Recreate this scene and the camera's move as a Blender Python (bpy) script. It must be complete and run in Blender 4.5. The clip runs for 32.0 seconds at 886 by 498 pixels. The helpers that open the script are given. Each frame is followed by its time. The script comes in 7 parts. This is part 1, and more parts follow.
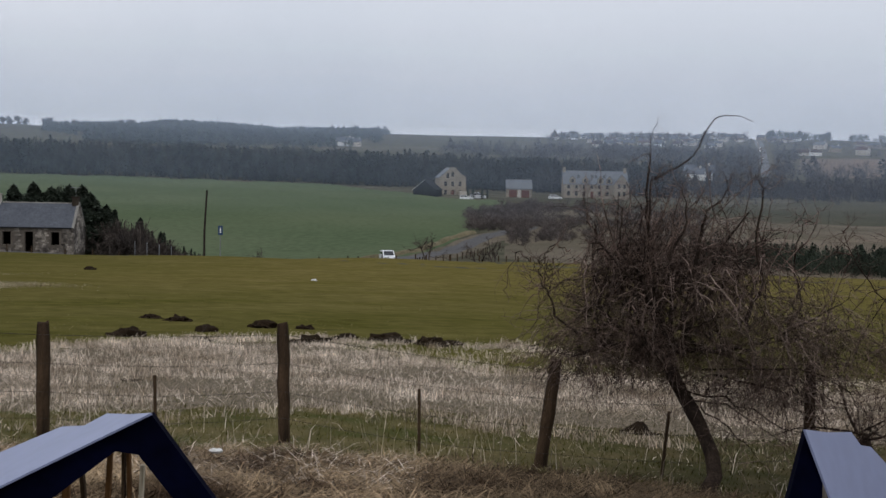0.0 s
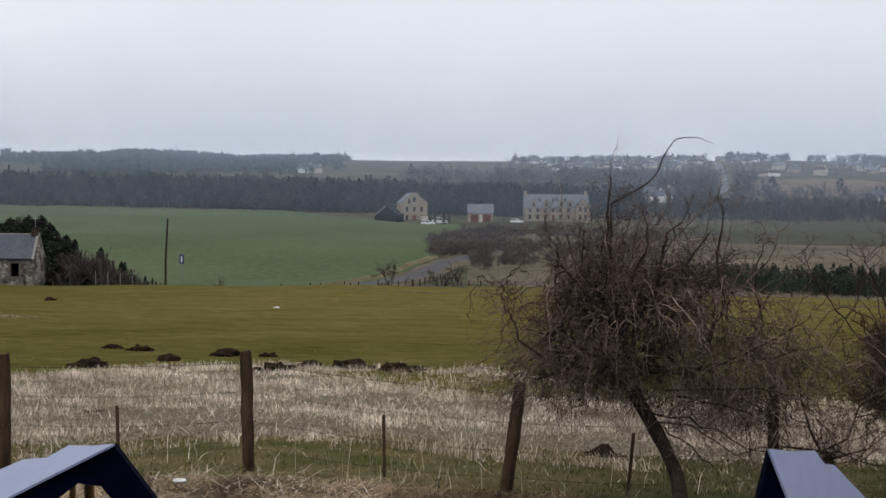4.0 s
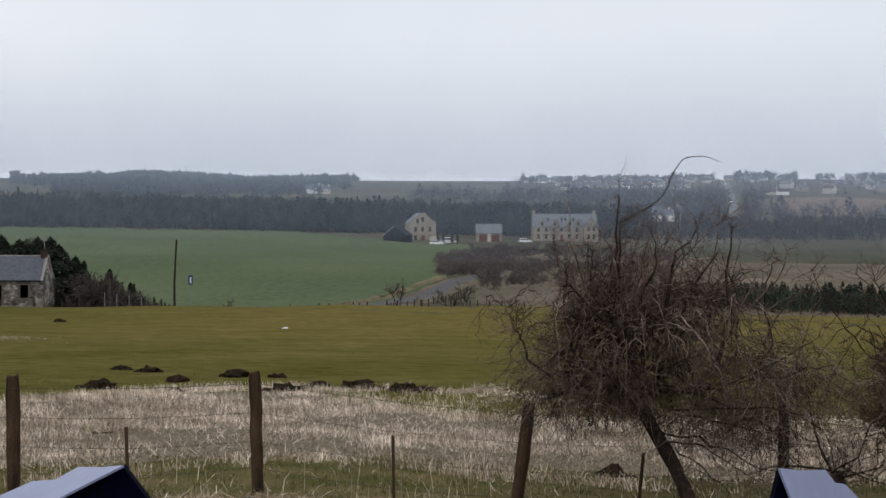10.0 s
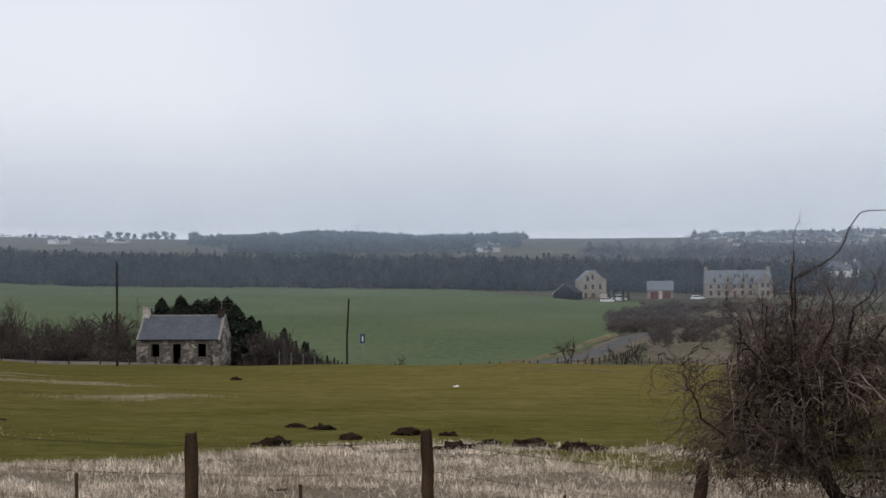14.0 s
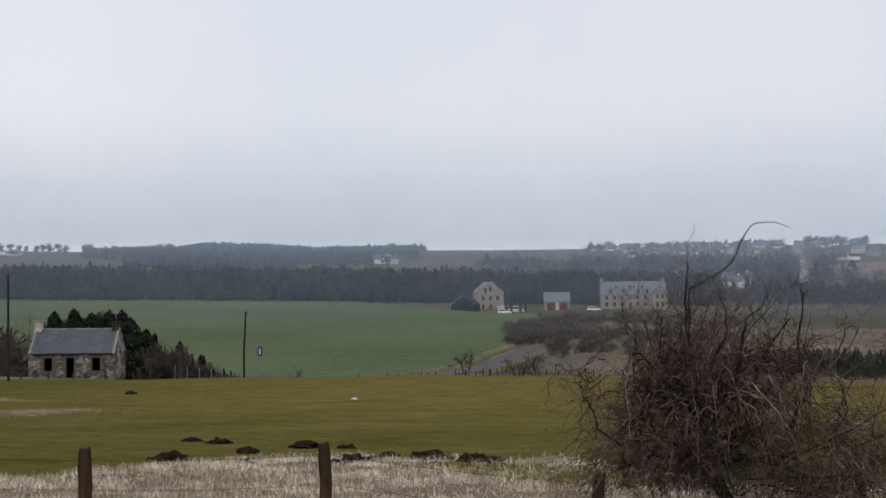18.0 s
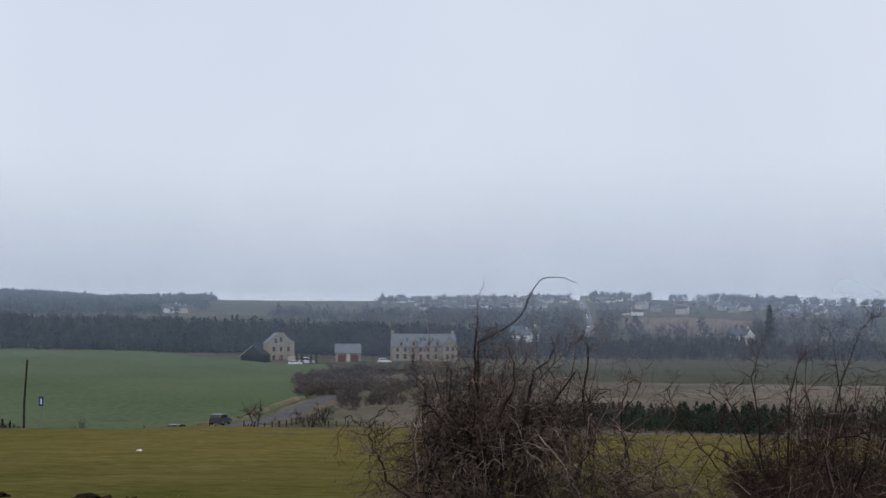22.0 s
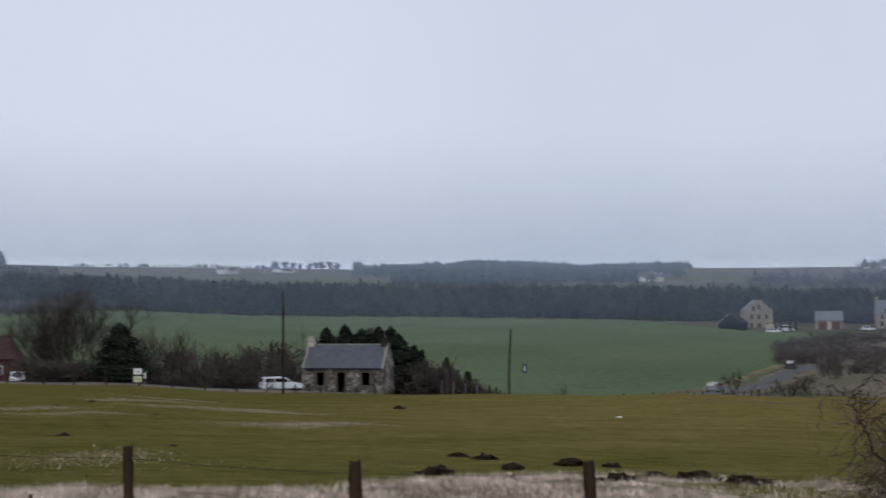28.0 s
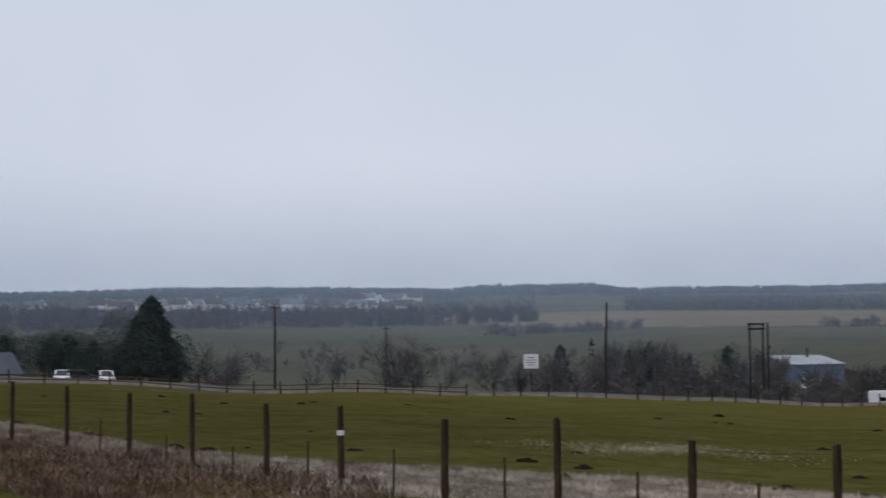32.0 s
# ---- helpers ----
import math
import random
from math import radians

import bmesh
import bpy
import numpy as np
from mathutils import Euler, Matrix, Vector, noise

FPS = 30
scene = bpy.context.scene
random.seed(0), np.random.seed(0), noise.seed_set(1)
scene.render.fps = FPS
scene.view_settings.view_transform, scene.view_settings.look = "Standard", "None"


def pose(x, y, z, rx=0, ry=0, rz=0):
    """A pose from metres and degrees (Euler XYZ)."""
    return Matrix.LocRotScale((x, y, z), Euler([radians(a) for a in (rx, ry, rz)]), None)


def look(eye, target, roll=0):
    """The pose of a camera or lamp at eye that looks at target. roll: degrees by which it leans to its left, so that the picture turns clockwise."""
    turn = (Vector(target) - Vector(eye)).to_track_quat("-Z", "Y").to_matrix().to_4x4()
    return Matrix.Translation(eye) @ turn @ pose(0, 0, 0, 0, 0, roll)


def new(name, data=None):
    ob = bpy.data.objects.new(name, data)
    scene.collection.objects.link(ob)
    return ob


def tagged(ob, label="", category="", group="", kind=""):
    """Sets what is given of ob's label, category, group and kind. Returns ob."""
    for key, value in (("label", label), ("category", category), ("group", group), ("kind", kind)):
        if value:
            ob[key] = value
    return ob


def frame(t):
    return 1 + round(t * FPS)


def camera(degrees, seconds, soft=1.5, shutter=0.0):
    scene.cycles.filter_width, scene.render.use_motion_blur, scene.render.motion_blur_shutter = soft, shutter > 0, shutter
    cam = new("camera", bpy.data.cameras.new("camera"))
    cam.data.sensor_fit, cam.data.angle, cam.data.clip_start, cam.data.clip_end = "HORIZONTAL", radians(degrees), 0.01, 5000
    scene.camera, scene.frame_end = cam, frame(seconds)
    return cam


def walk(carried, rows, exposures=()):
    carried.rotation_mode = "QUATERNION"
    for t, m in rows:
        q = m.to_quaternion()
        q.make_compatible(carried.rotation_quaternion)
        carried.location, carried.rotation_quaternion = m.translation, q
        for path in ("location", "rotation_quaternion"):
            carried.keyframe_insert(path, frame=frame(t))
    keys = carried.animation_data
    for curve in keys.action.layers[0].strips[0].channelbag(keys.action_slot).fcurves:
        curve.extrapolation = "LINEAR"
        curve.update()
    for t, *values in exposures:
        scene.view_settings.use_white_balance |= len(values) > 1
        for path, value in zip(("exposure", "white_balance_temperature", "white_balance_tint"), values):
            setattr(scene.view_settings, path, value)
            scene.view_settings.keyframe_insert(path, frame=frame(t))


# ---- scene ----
# one standing camera that pans: seconds, yaw, pitch, roll
EYE = 2.5
cam = camera(33.08, 32.0, soft=1.5, shutter=0.3)
ROWS = [
    (0.0, -0.037, -3.087, 1.059),
    (0.5, -0.333, -2.678, 0.923),
    (1.0, -0.439, -2.640, 1.038),
    (1.5, -0.653, -2.714, 0.947),
    (2.0, -0.735, -2.757, 0.702),
    (2.5, -0.932, -2.206, 0.618),
    (3.0, -0.901, -1.986, 0.635),
    (3.5, -1.138, -2.129, 0.420),
    (5.5, -2.138, -1.873, 0.437),
    (6.0, -1.593, -1.773, -0.174),
    (6.5, -1.071, -1.625, 0.033),
    (7.0, -0.991, -1.620, -0.158),
    (7.5, -0.759, -1.631, -0.358),
    (8.0, -0.708, -1.733, -0.348),
    (8.5, -0.918, -1.754, -0.060),
    (9.0, -0.934, -1.388, -0.111),
    (9.5, -1.002, -1.371, -0.287),
    (10.0, -1.144, -1.339, 0.032),
    (10.5, -1.117, -1.155, -0.060),
    (11.0, -1.025, -0.848, 0.044),
    (11.5, -0.969, -0.616, -0.108),
    (12.0, -0.936, -0.559, -0.275),
    (12.5, -0.347, -0.151, -0.229),
    (13.0, 2.849, 0.513, -0.010),
    (13.5, 5.377, 0.850, -0.436),
    (15.5, 4.473, 0.986, -0.603),
    (16.0, 3.281, 1.027, -0.789),
    (16.5, 2.181, 1.096, -0.729),
    (17.0, 2.109, 1.170, -1.015),
    (17.5, 1.925, 1.102, -1.081),
    (18.0, 1.437, 1.333, -0.602),
    (18.5, 1.379, 1.400, -0.662),
    (19.0, 1.009, 1.419, -0.486),
    (19.5, -1.857, 1.745, 0.132),
    (20.0, -4.484, 2.965, 0.782),
    (20.5, -5.565, 2.866, 0.333),
    (21.0, -6.143, 3.059, 0.277),
    (21.5, -6.408, 3.205, 0.139),
    (22.0, -6.537, 3.269, 0.118),
    (22.5, -5.979, 3.234, 0.111),
    (23.0, -5.658, 3.002, 0.114),
    (23.5, -5.767, 2.723, 0.217),
    (24.0, -4.754, 2.755, -0.099),
    (24.5, -2.546, 2.548, -0.032),
    (26.5, 1.326, 1.811, 0.213),
    (27.0, 2.315, 1.665, 0.112),
    (27.5, 6.957, 1.548, -0.388),
    (28.0, 11.569, 2.091, -0.369),
    (28.5, 16.731, 2.568, -0.835),
    (29.0, 20.090, 3.423, -1.276),
    (29.5, 25.464, 3.244, -1.526),
    (30.0, 30.226, 3.441, -1.179),
    (30.5, 35.871, 3.864, -1.229),
    (31.0, 41.251, 3.685, -0.932),
    (31.5, 47.534, 3.414, -0.464),
    (32.0, 52.532, 3.579, -0.405),
]
EXPOSURES = [(0.0, 0.03, 6650, 10), (1.0, 0.2, 6800, 10), (2.0, 0.26, 6850, 10), (3.0, 0.26, 6850, 10), (6.0, 0.24, 6850, 10), (9.0, 0.24, 6850, 10), (13.0, 0.2, 6800, 10), (19.0, 0.14, 6880, 10), (21.0, 0.1, 6700, 10), (23.0, 0.06, 6250, 10), (28.0, -0.03, 6330, 11), (29.0, -0.02, 6450, 12), (30.0, 0.01, 6630, 11), (31.0, -0.03, 6630, 11), (32.0, -0.07, 6400, 11)]
walk(cam, [(t, pose(0, 0, EYE, 0, 0, yaw) @ pose(0, 0, 0, 90 + pitch) @ pose(0, 0, 0, 0, 0, roll)) for t, yaw, pitch, roll in ROWS], EXPOSURES)

# ---- sky and sun ----
world = bpy.data.worlds.new("overcast_sky")
scene.world = world
world.use_nodes = True
nt = world.node_tree
bg = nt.nodes["Background"]
sky = nt.nodes.new("ShaderNodeTexSky")
sky.sky_type = "NISHITA"
sky.sun_disc = False
sky.sun_elevation, sky.sun_rotation = radians(38), radians(150)
sky.air_density, sky.dust_density, sky.ozone_density = 1.0, 3.0, 1.0
dim = nt.nodes.new("ShaderNodeMix")
dim.data_type, dim.blend_type = "RGBA", "MULTIPLY"
dim.inputs[0].default_value = 1.0
nt.links.new(sky.outputs[0], dim.inputs[6])
dim.inputs[7].default_value = (0.07, 0.07, 0.07, 1)
cloud = nt.nodes.new("ShaderNodeTexNoise")
cloud.inputs["Scale"].default_value, cloud.inputs["Detail"].default_value = 3.0, 4.0
ramp = nt.nodes.new("ShaderNodeValToRGB")
ramp.color_ramp.elements[0].position, ramp.color_ramp.elements[0].color = 0.3, (0.585, 0.635, 0.735, 1)
ramp.color_ramp.elements[1].position, ramp.color_ramp.elements[1].color = 0.7, (0.655, 0.695, 0.785, 1)
nt.links.new(cloud.outputs[0], ramp.inputs[0])
mixs = nt.nodes.new("ShaderNodeMix")
mixs.data_type = "RGBA"
mixs.inputs[0].default_value = 0.87
nt.links.new(dim.outputs[2], mixs.inputs[6])
nt.links.new(ramp.outputs[0], mixs.inputs[7])
nt.links.new(mixs.outputs[2], bg.inputs[0])
bg.inputs[1].default_value = 1.12

sun = new("sun", bpy.data.lights.new("sun", "SUN"))
sun.data.energy, sun.data.angle, sun.data.color = 0.6, radians(25), (1.0, 0.95, 0.88)
sun.matrix_world = look((0, 0, 50), (20, 35, 0))


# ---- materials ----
def darken_along(m, x0, x1, k, axis=0, green=0.0):
    """Tones fall by k from x0 to x1 along an axis; green also shifts the hue."""
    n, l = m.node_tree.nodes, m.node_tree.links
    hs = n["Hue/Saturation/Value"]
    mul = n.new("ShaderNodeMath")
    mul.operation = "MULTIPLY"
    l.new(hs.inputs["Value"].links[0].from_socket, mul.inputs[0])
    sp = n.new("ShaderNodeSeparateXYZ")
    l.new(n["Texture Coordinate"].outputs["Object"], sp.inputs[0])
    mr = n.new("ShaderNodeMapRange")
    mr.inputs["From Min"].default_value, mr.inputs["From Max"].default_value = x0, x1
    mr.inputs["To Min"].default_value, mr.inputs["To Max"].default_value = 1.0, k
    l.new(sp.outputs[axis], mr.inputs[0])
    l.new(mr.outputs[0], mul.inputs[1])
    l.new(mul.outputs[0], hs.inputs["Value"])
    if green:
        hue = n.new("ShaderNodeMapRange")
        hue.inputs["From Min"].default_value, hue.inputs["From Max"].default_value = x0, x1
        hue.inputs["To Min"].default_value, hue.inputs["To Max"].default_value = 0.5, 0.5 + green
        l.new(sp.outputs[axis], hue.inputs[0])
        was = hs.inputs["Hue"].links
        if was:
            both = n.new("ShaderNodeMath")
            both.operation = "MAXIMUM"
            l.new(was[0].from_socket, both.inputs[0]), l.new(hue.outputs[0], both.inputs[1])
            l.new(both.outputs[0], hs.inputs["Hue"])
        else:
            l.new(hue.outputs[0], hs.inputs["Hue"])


def mat(name, a, b=None, scale=5.0, rough=0.95, bump=0.0, fine=None, metal=0.0, island=0.0, stretch=(1, 1, 1), spec=0.04, detail=6.0, spread=0.18, grain=0.4):
    """A surface of two tones a and b in patches of 1/scale metres, with finer grain, relief and a spread from piece to piece."""
    m = bpy.data.materials.new(name)
    m.use_nodes = True
    n, l = m.node_tree.nodes, m.node_tree.links
    p = n["Principled BSDF"]
    p.inputs["Roughness"].default_value, p.inputs["Metallic"].default_value = rough, metal
    p.inputs["Specular IOR Level"].default_value = spec
    b = b or tuple(v * 0.7 for v in a)
    co = n.new("ShaderNodeTexCoord")
    mp = n.new("ShaderNodeMapping")
    mp.inputs["Scale"].default_value = stretch
    l.new(co.outputs["Object"], mp.inputs[0])
    t1 = n.new("ShaderNodeTexNoise")
    t1.inputs["Scale"].default_value, t1.inputs["Detail"].default_value = scale, detail
    t2 = n.new("ShaderNodeTexNoise")
    t2.inputs["Scale"].default_value, t2.inputs["Detail"].default_value = fine or scale * 9, 4.0
    l.new(mp.outputs[0], t1.inputs[0]), l.new(mp.outputs[0], t2.inputs[0])
    cr = n.new("ShaderNodeValToRGB")
    cr.color_ramp.elements[0].position, cr.color_ramp.elements[0].color = 0.5 - spread, (*a, 1)
    cr.color_ramp.elements[1].position, cr.color_ramp.elements[1].color = 0.5 + spread, (*b, 1)
    l.new(t1.outputs[0], cr.inputs[0])
    hs = n.new("ShaderNodeHueSaturation")
    mr = n.new("ShaderNodeMapRange")
    mr.inputs["From Min"].default_value, mr.inputs["From Max"].default_value = 0.25, 0.75
    mr.inputs["To Min"].default_value, mr.inputs["To Max"].default_value = 1 - grain, 1 + grain
    l.new(t2.outputs[0], mr.inputs[0])
    value = mr.outputs[0]
    if island:
        g = n.new("ShaderNodeNewGeometry")
        o = n.new("ShaderNodeObjectInfo")
        add = n.new("ShaderNodeMath")
        l.new(g.outputs["Random Per Island"], add.inputs[0]), l.new(o.outputs["Random"], add.inputs[1])
        fr = n.new("ShaderNodeMath")
        fr.operation = "FRACT"
        l.new(add.outputs[0], fr.inputs[0])
        m2 = n.new("ShaderNodeMapRange")
        m2.inputs["To Min"].default_value, m2.inputs["To Max"].default_value = 1 - island, 1 + island
        l.new(fr.outputs[0], m2.inputs[0])
        mu = n.new("ShaderNodeMath")
        mu.operation = "MULTIPLY"
        l.new(value, mu.inputs[0]), l.new(m2.outputs[0], mu.inputs[1])
        value = mu.outputs[0]
    l.new(value, hs.inputs["Value"])
    l.new(cr.outputs[0], hs.inputs["Color"])
    l.new(hs.outputs[0], p.inputs["Base Color"])
    if bump:
        bp = n.new("ShaderNodeBump")
        bp.inputs["Strength"].default_value, bp.inputs["Distance"].default_value = 0.6, bump
        l.new(t2.outputs[0], bp.inputs["Height"])
        l.new(bp.outputs[0], p.inputs["Normal"])
    return m


def glow(name, colour, strength):
    """A lit lamp glass."""
    m = bpy.data.materials.new(name)
    m.use_nodes = True
    p = m.node_tree.nodes["Principled BSDF"]
    p.inputs["Base Color"].default_value = (*colour, 1)
    p.inputs["Emission Color"].default_value = (*colour, 1)
    p.inputs["Emission Strength"].default_value = strength
    return m


M = dict(
    pasture=mat("pasture", (0.098, 0.087, 0.022), (0.168, 0.133, 0.050), 0.3, fine=1.6, spread=0.3, detail=9.0, grain=0.28, spec=0.0),
    crop=mat("green_crop", (0.089, 0.117, 0.066), (0.110, 0.134, 0.079), 0.02, fine=0.8, spec=0.0, grain=0.2),
    dull_crop=mat("thin_grey_green_crop", (0.066, 0.068, 0.048), (0.090, 0.084, 0.062), 0.02, fine=0.8, spec=0.0, grain=0.2),
    rough_grass=mat("rough_grass", (0.165, 0.132, 0.100), (0.092, 0.082, 0.056), 0.03, bump=0.1, fine=0.9),
    brown_field=mat("brown_field", (0.195, 0.160, 0.115), (0.150, 0.132, 0.092), 0.012, fine=0.3, spec=0.0, grain=0.2),
    plough=mat("ploughed_earth", (0.16, 0.115, 0.085), (0.13, 0.1, 0.075), 0.02, bump=0.1, fine=0.3),
    meadow=mat("far_meadow", (0.072, 0.079, 0.056), (0.106, 0.098, 0.072), 0.014, fine=0.25, spec=0.0, grain=0.2),
    hill=mat("far_moor", (0.110, 0.098, 0.074), (0.072, 0.074, 0.052), 0.006, fine=0.08, spec=0.0),
    verge=mat("near_turf", (0.058, 0.060, 0.015), (0.140, 0.110, 0.050), 1.6, bump=0.02, fine=30),
    # the dark tone is shade in gaps between stems, put into the colour
    litter=mat("straw_litter", (0.25, 0.20, 0.148), (0.082, 0.069, 0.041), 24.0, bump=0.04, fine=70, spread=0.14, grain=0.6),
    straw=mat("dry_reed", (0.86, 0.74, 0.62), (0.27, 0.21, 0.15), 1.3, island=0.75),
    hay=mat("brown_hay", (0.360, 0.260, 0.160), (0.058, 0.036, 0.021), 1.6, island=0.7, spread=0.12),
    bracken=mat("dead_bracken", (0.185, 0.118, 0.085), (0.080, 0.050, 0.037), 0.9, island=0.55),
    bleached=mat("bleached_grass", (0.44, 0.375, 0.26), (0.24, 0.20, 0.125), 0.6, island=0.4),
    paletwig=mat("pale_twig", (0.300, 0.228, 0.195), (0.165, 0.122, 0.104), 6, island=0.35),
    redtwig=mat("red_brown_twig", (0.098, 0.060, 0.049), (0.036, 0.025, 0.022), 5, island=0.5),
    blade=mat("grass_blade", (0.078, 0.080, 0.017), (0.125, 0.105, 0.038), 1.0, island=0.35),
    tuft=mat("pasture_tuft", (0.160, 0.138, 0.042), (0.225, 0.182, 0.080), 0.5, island=0.2),
    bank=mat("tan_bank_grass", (0.19, 0.16, 0.10), (0.12, 0.105, 0.06), 0.15, fine=1.5),
    # matted hay, darkened: the shade between strands is put into its colour
    haybed=mat("shaded_hay_bed", (0.024, 0.016, 0.011), (0.055, 0.038, 0.025), 1.8, bump=0.04, fine=25),
    soil=mat("molehill_soil", (0.036, 0.024, 0.014), (0.016, 0.011, 0.007), 6, bump=0.03),
    post=mat("weathered_post", (0.084, 0.054, 0.034), (0.020, 0.015, 0.011), 3, bump=0.004, stretch=(4, 4, 0.6), fine=40),
    pole=mat("creosoted_pole", (0.045, 0.036, 0.030), (0.028, 0.024, 0.02), 2, stretch=(3, 3, 0.3)),
    wire=mat("rusty_wire", (0.07, 0.06, 0.052), (0.05, 0.04, 0.03), 3, rough=0.6, metal=0.6),
    bark=mat("hawthorn_bark", (0.048, 0.035, 0.027), (0.018, 0.013, 0.011), 9, bump=0.006, fine=60),
    twig=mat("hawthorn_twig", (0.185, 0.130, 0.107), (0.028, 0.021, 0.018), 4, island=0.7),
    bare=mat("bare_twigs", (0.098, 0.080, 0.068), (0.052, 0.044, 0.039), 0.4, island=0.4),
    scrub=mat("leafless_scrub", (0.140, 0.120, 0.110), (0.075, 0.066, 0.064), 0.1, island=0.4),
    conifer=mat("conifer_needles", (0.042, 0.056, 0.042), (0.066, 0.079, 0.059), 0.4, island=0.4),
    larch=mat("wood_crowns", (0.135, 0.122, 0.116), (0.080, 0.083, 0.081), 0.03, island=0.16),
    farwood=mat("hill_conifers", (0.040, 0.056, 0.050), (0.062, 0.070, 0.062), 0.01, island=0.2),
    thicket=mat("brown_thicket", (0.100, 0.082, 0.070), (0.048, 0.042, 0.039), 0.25, island=0.25),
    # paler, greyer copy of the thicket: haze put into the colour
    greythicket=mat("hazy_grey_thicket", (0.146, 0.133, 0.126), (0.082, 0.078, 0.078), 0.25, island=0.25),
    rightwood=mat("dark_bare_wood", (0.082, 0.074, 0.072), (0.046, 0.047, 0.049), 0.02, island=0.2),
    plantation=mat("plantation_crowns", (0.070, 0.071, 0.069), (0.043, 0.052, 0.052), 0.03, island=0.13),
    trunkfar=mat("far_trunks", (0.05, 0.04, 0.032), None, 0.5, island=0.3),
    # two tones of one blue paint: near-black sides, sky sheen put into the tops
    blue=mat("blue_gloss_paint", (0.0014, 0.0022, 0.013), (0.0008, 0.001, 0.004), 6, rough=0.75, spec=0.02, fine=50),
    bluetop=mat("sky_sheen_blue_boards", (0.235, 0.265, 0.425), (0.190, 0.220, 0.370), 3, rough=0.35, spec=0.6, fine=30, grain=0.07),
    slat=mat("brown_slat", (0.22, 0.11, 0.045), (0.10, 0.05, 0.025), 5, stretch=(8, 8, 1), fine=30),
    slatpale=mat("pale_slat", (0.55, 0.48, 0.38), (0.36, 0.30, 0.22), 5, stretch=(8, 8, 1), fine=30),
    stone=mat("grey_rubble_stone", (0.30, 0.270, 0.235), (0.070, 0.062, 0.056), 0.9, bump=0.03, fine=7, island=0.55, spread=0.12),
    mortar=mat("lime_mortar", (0.15, 0.13, 0.11), (0.10, 0.088, 0.074), 1.5, fine=14),
    skewstone=mat("grey_cope_stone", (0.31, 0.295, 0.27), (0.22, 0.21, 0.19), 0.8, fine=6),
    dressed=mat("dressed_sandstone", (0.37, 0.335, 0.28), (0.29, 0.26, 0.21), 0.5, fine=5),
    slate=mat("blue_grey_slate", (0.108, 0.118, 0.138), (0.088, 0.095, 0.113), 0.5, rough=0.55, island=0.08, fine=6, grain=0.2),
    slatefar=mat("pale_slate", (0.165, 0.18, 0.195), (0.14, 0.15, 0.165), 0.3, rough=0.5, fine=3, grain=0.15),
    sandstone=mat("honey_sandstone", (0.31, 0.265, 0.205), (0.24, 0.205, 0.16), 0.4, fine=4),
    black=mat("dark_interior", (0.006, 0.006, 0.006), (0.01, 0.009, 0.008), 1),
    glass=mat("window_glass", (0.02, 0.022, 0.026), (0.03, 0.033, 0.038), 0.6, rough=0.12, spec=0.8, grain=0.07),
    # blue-grey base stands for sky mirrored in the panes
    skyglass=mat("sky_tinted_glazing", (0.15, 0.175, 0.21), (0.11, 0.13, 0.16), 0.6, rough=0.15, spec=0.9, grain=0.07),
    white=mat("white_paint", (0.78, 0.78, 0.76), (0.70, 0.70, 0.68), 0.8, rough=0.45, fine=5, grain=0.07),
    brick=mat("red_brick", (0.115, 0.068, 0.055), (0.080, 0.050, 0.042), 0.9, fine=9),
    pantile=mat("red_pantile", (0.085, 0.052, 0.048), (0.060, 0.038, 0.036), 0.5, fine=6, island=0.2),
    harl=mat("pale_render", (0.52, 0.48, 0.42), (0.42, 0.38, 0.33), 0.4, fine=3),
    blacktimber=mat("black_boarding", (0.018, 0.020, 0.022), (0.028, 0.030, 0.033), 0.5, stretch=(4, 4, 0.5)),
    redwood=mat("red_timber_doors", (0.15, 0.065, 0.048), (0.11, 0.05, 0.04), 1, stretch=(4, 4, 0.4)),
    shedblue=mat("blue_steel_sheet", (0.14, 0.18, 0.25), (0.11, 0.15, 0.21), 0.5, rough=0.5, grain=0.07),
    shedroof=mat("pale_sheet_roof", (0.42, 0.44, 0.46), (0.32, 0.34, 0.36), 0.4, rough=0.5, grain=0.07),
    asphalt=mat("asphalt", (0.085, 0.085, 0.088), (0.115, 0.112, 0.110), 0.4, fine=6),
    hillroad=mat("pale_hill_road", (0.165, 0.167, 0.172), (0.125, 0.127, 0.132), 0.02, fine=0.3),
    carwhite=mat("white_car_paint", (0.80, 0.81, 0.82), (0.76, 0.77, 0.78), 1, rough=0.25, spec=0.6, grain=0.07),
    cargrey=mat("grey_car_paint", (0.045, 0.048, 0.052), (0.036, 0.039, 0.043), 1, rough=0.3, spec=0.4, grain=0.07),
    carglass=mat("car_glass", (0.012, 0.013, 0.015), None, 1, rough=0.08, spec=0.8, grain=0.07),
    tyre=mat("tyre_rubber", (0.012, 0.012, 0.012), None, 4, rough=0.9),
    steel=mat("galvanised_steel", (0.30, 0.31, 0.32), (0.24, 0.25, 0.26), 2, rough=0.45, metal=0.7, grain=0.07),
    signblue=mat("sign_blue", (0.04, 0.075, 0.15), (0.03, 0.06, 0.125), 2, rough=0.4, grain=0.07),
    rust=mat("rusty_brown_rail", (0.12, 0.065, 0.045), (0.08, 0.045, 0.032), 1.5, fine=10),
    paleyellow=mat("pale_yellow_paint", (0.62, 0.62, 0.42), (0.55, 0.55, 0.38), 0.8, rough=0.45, fine=5, grain=0.07),
    lamp=glow("lit_lamp", (1.0, 0.97, 0.9), 2.5),
    paper=mat("white_litter", (0.75, 0.74, 0.72), (0.6, 0.6, 0.58), 5),
)
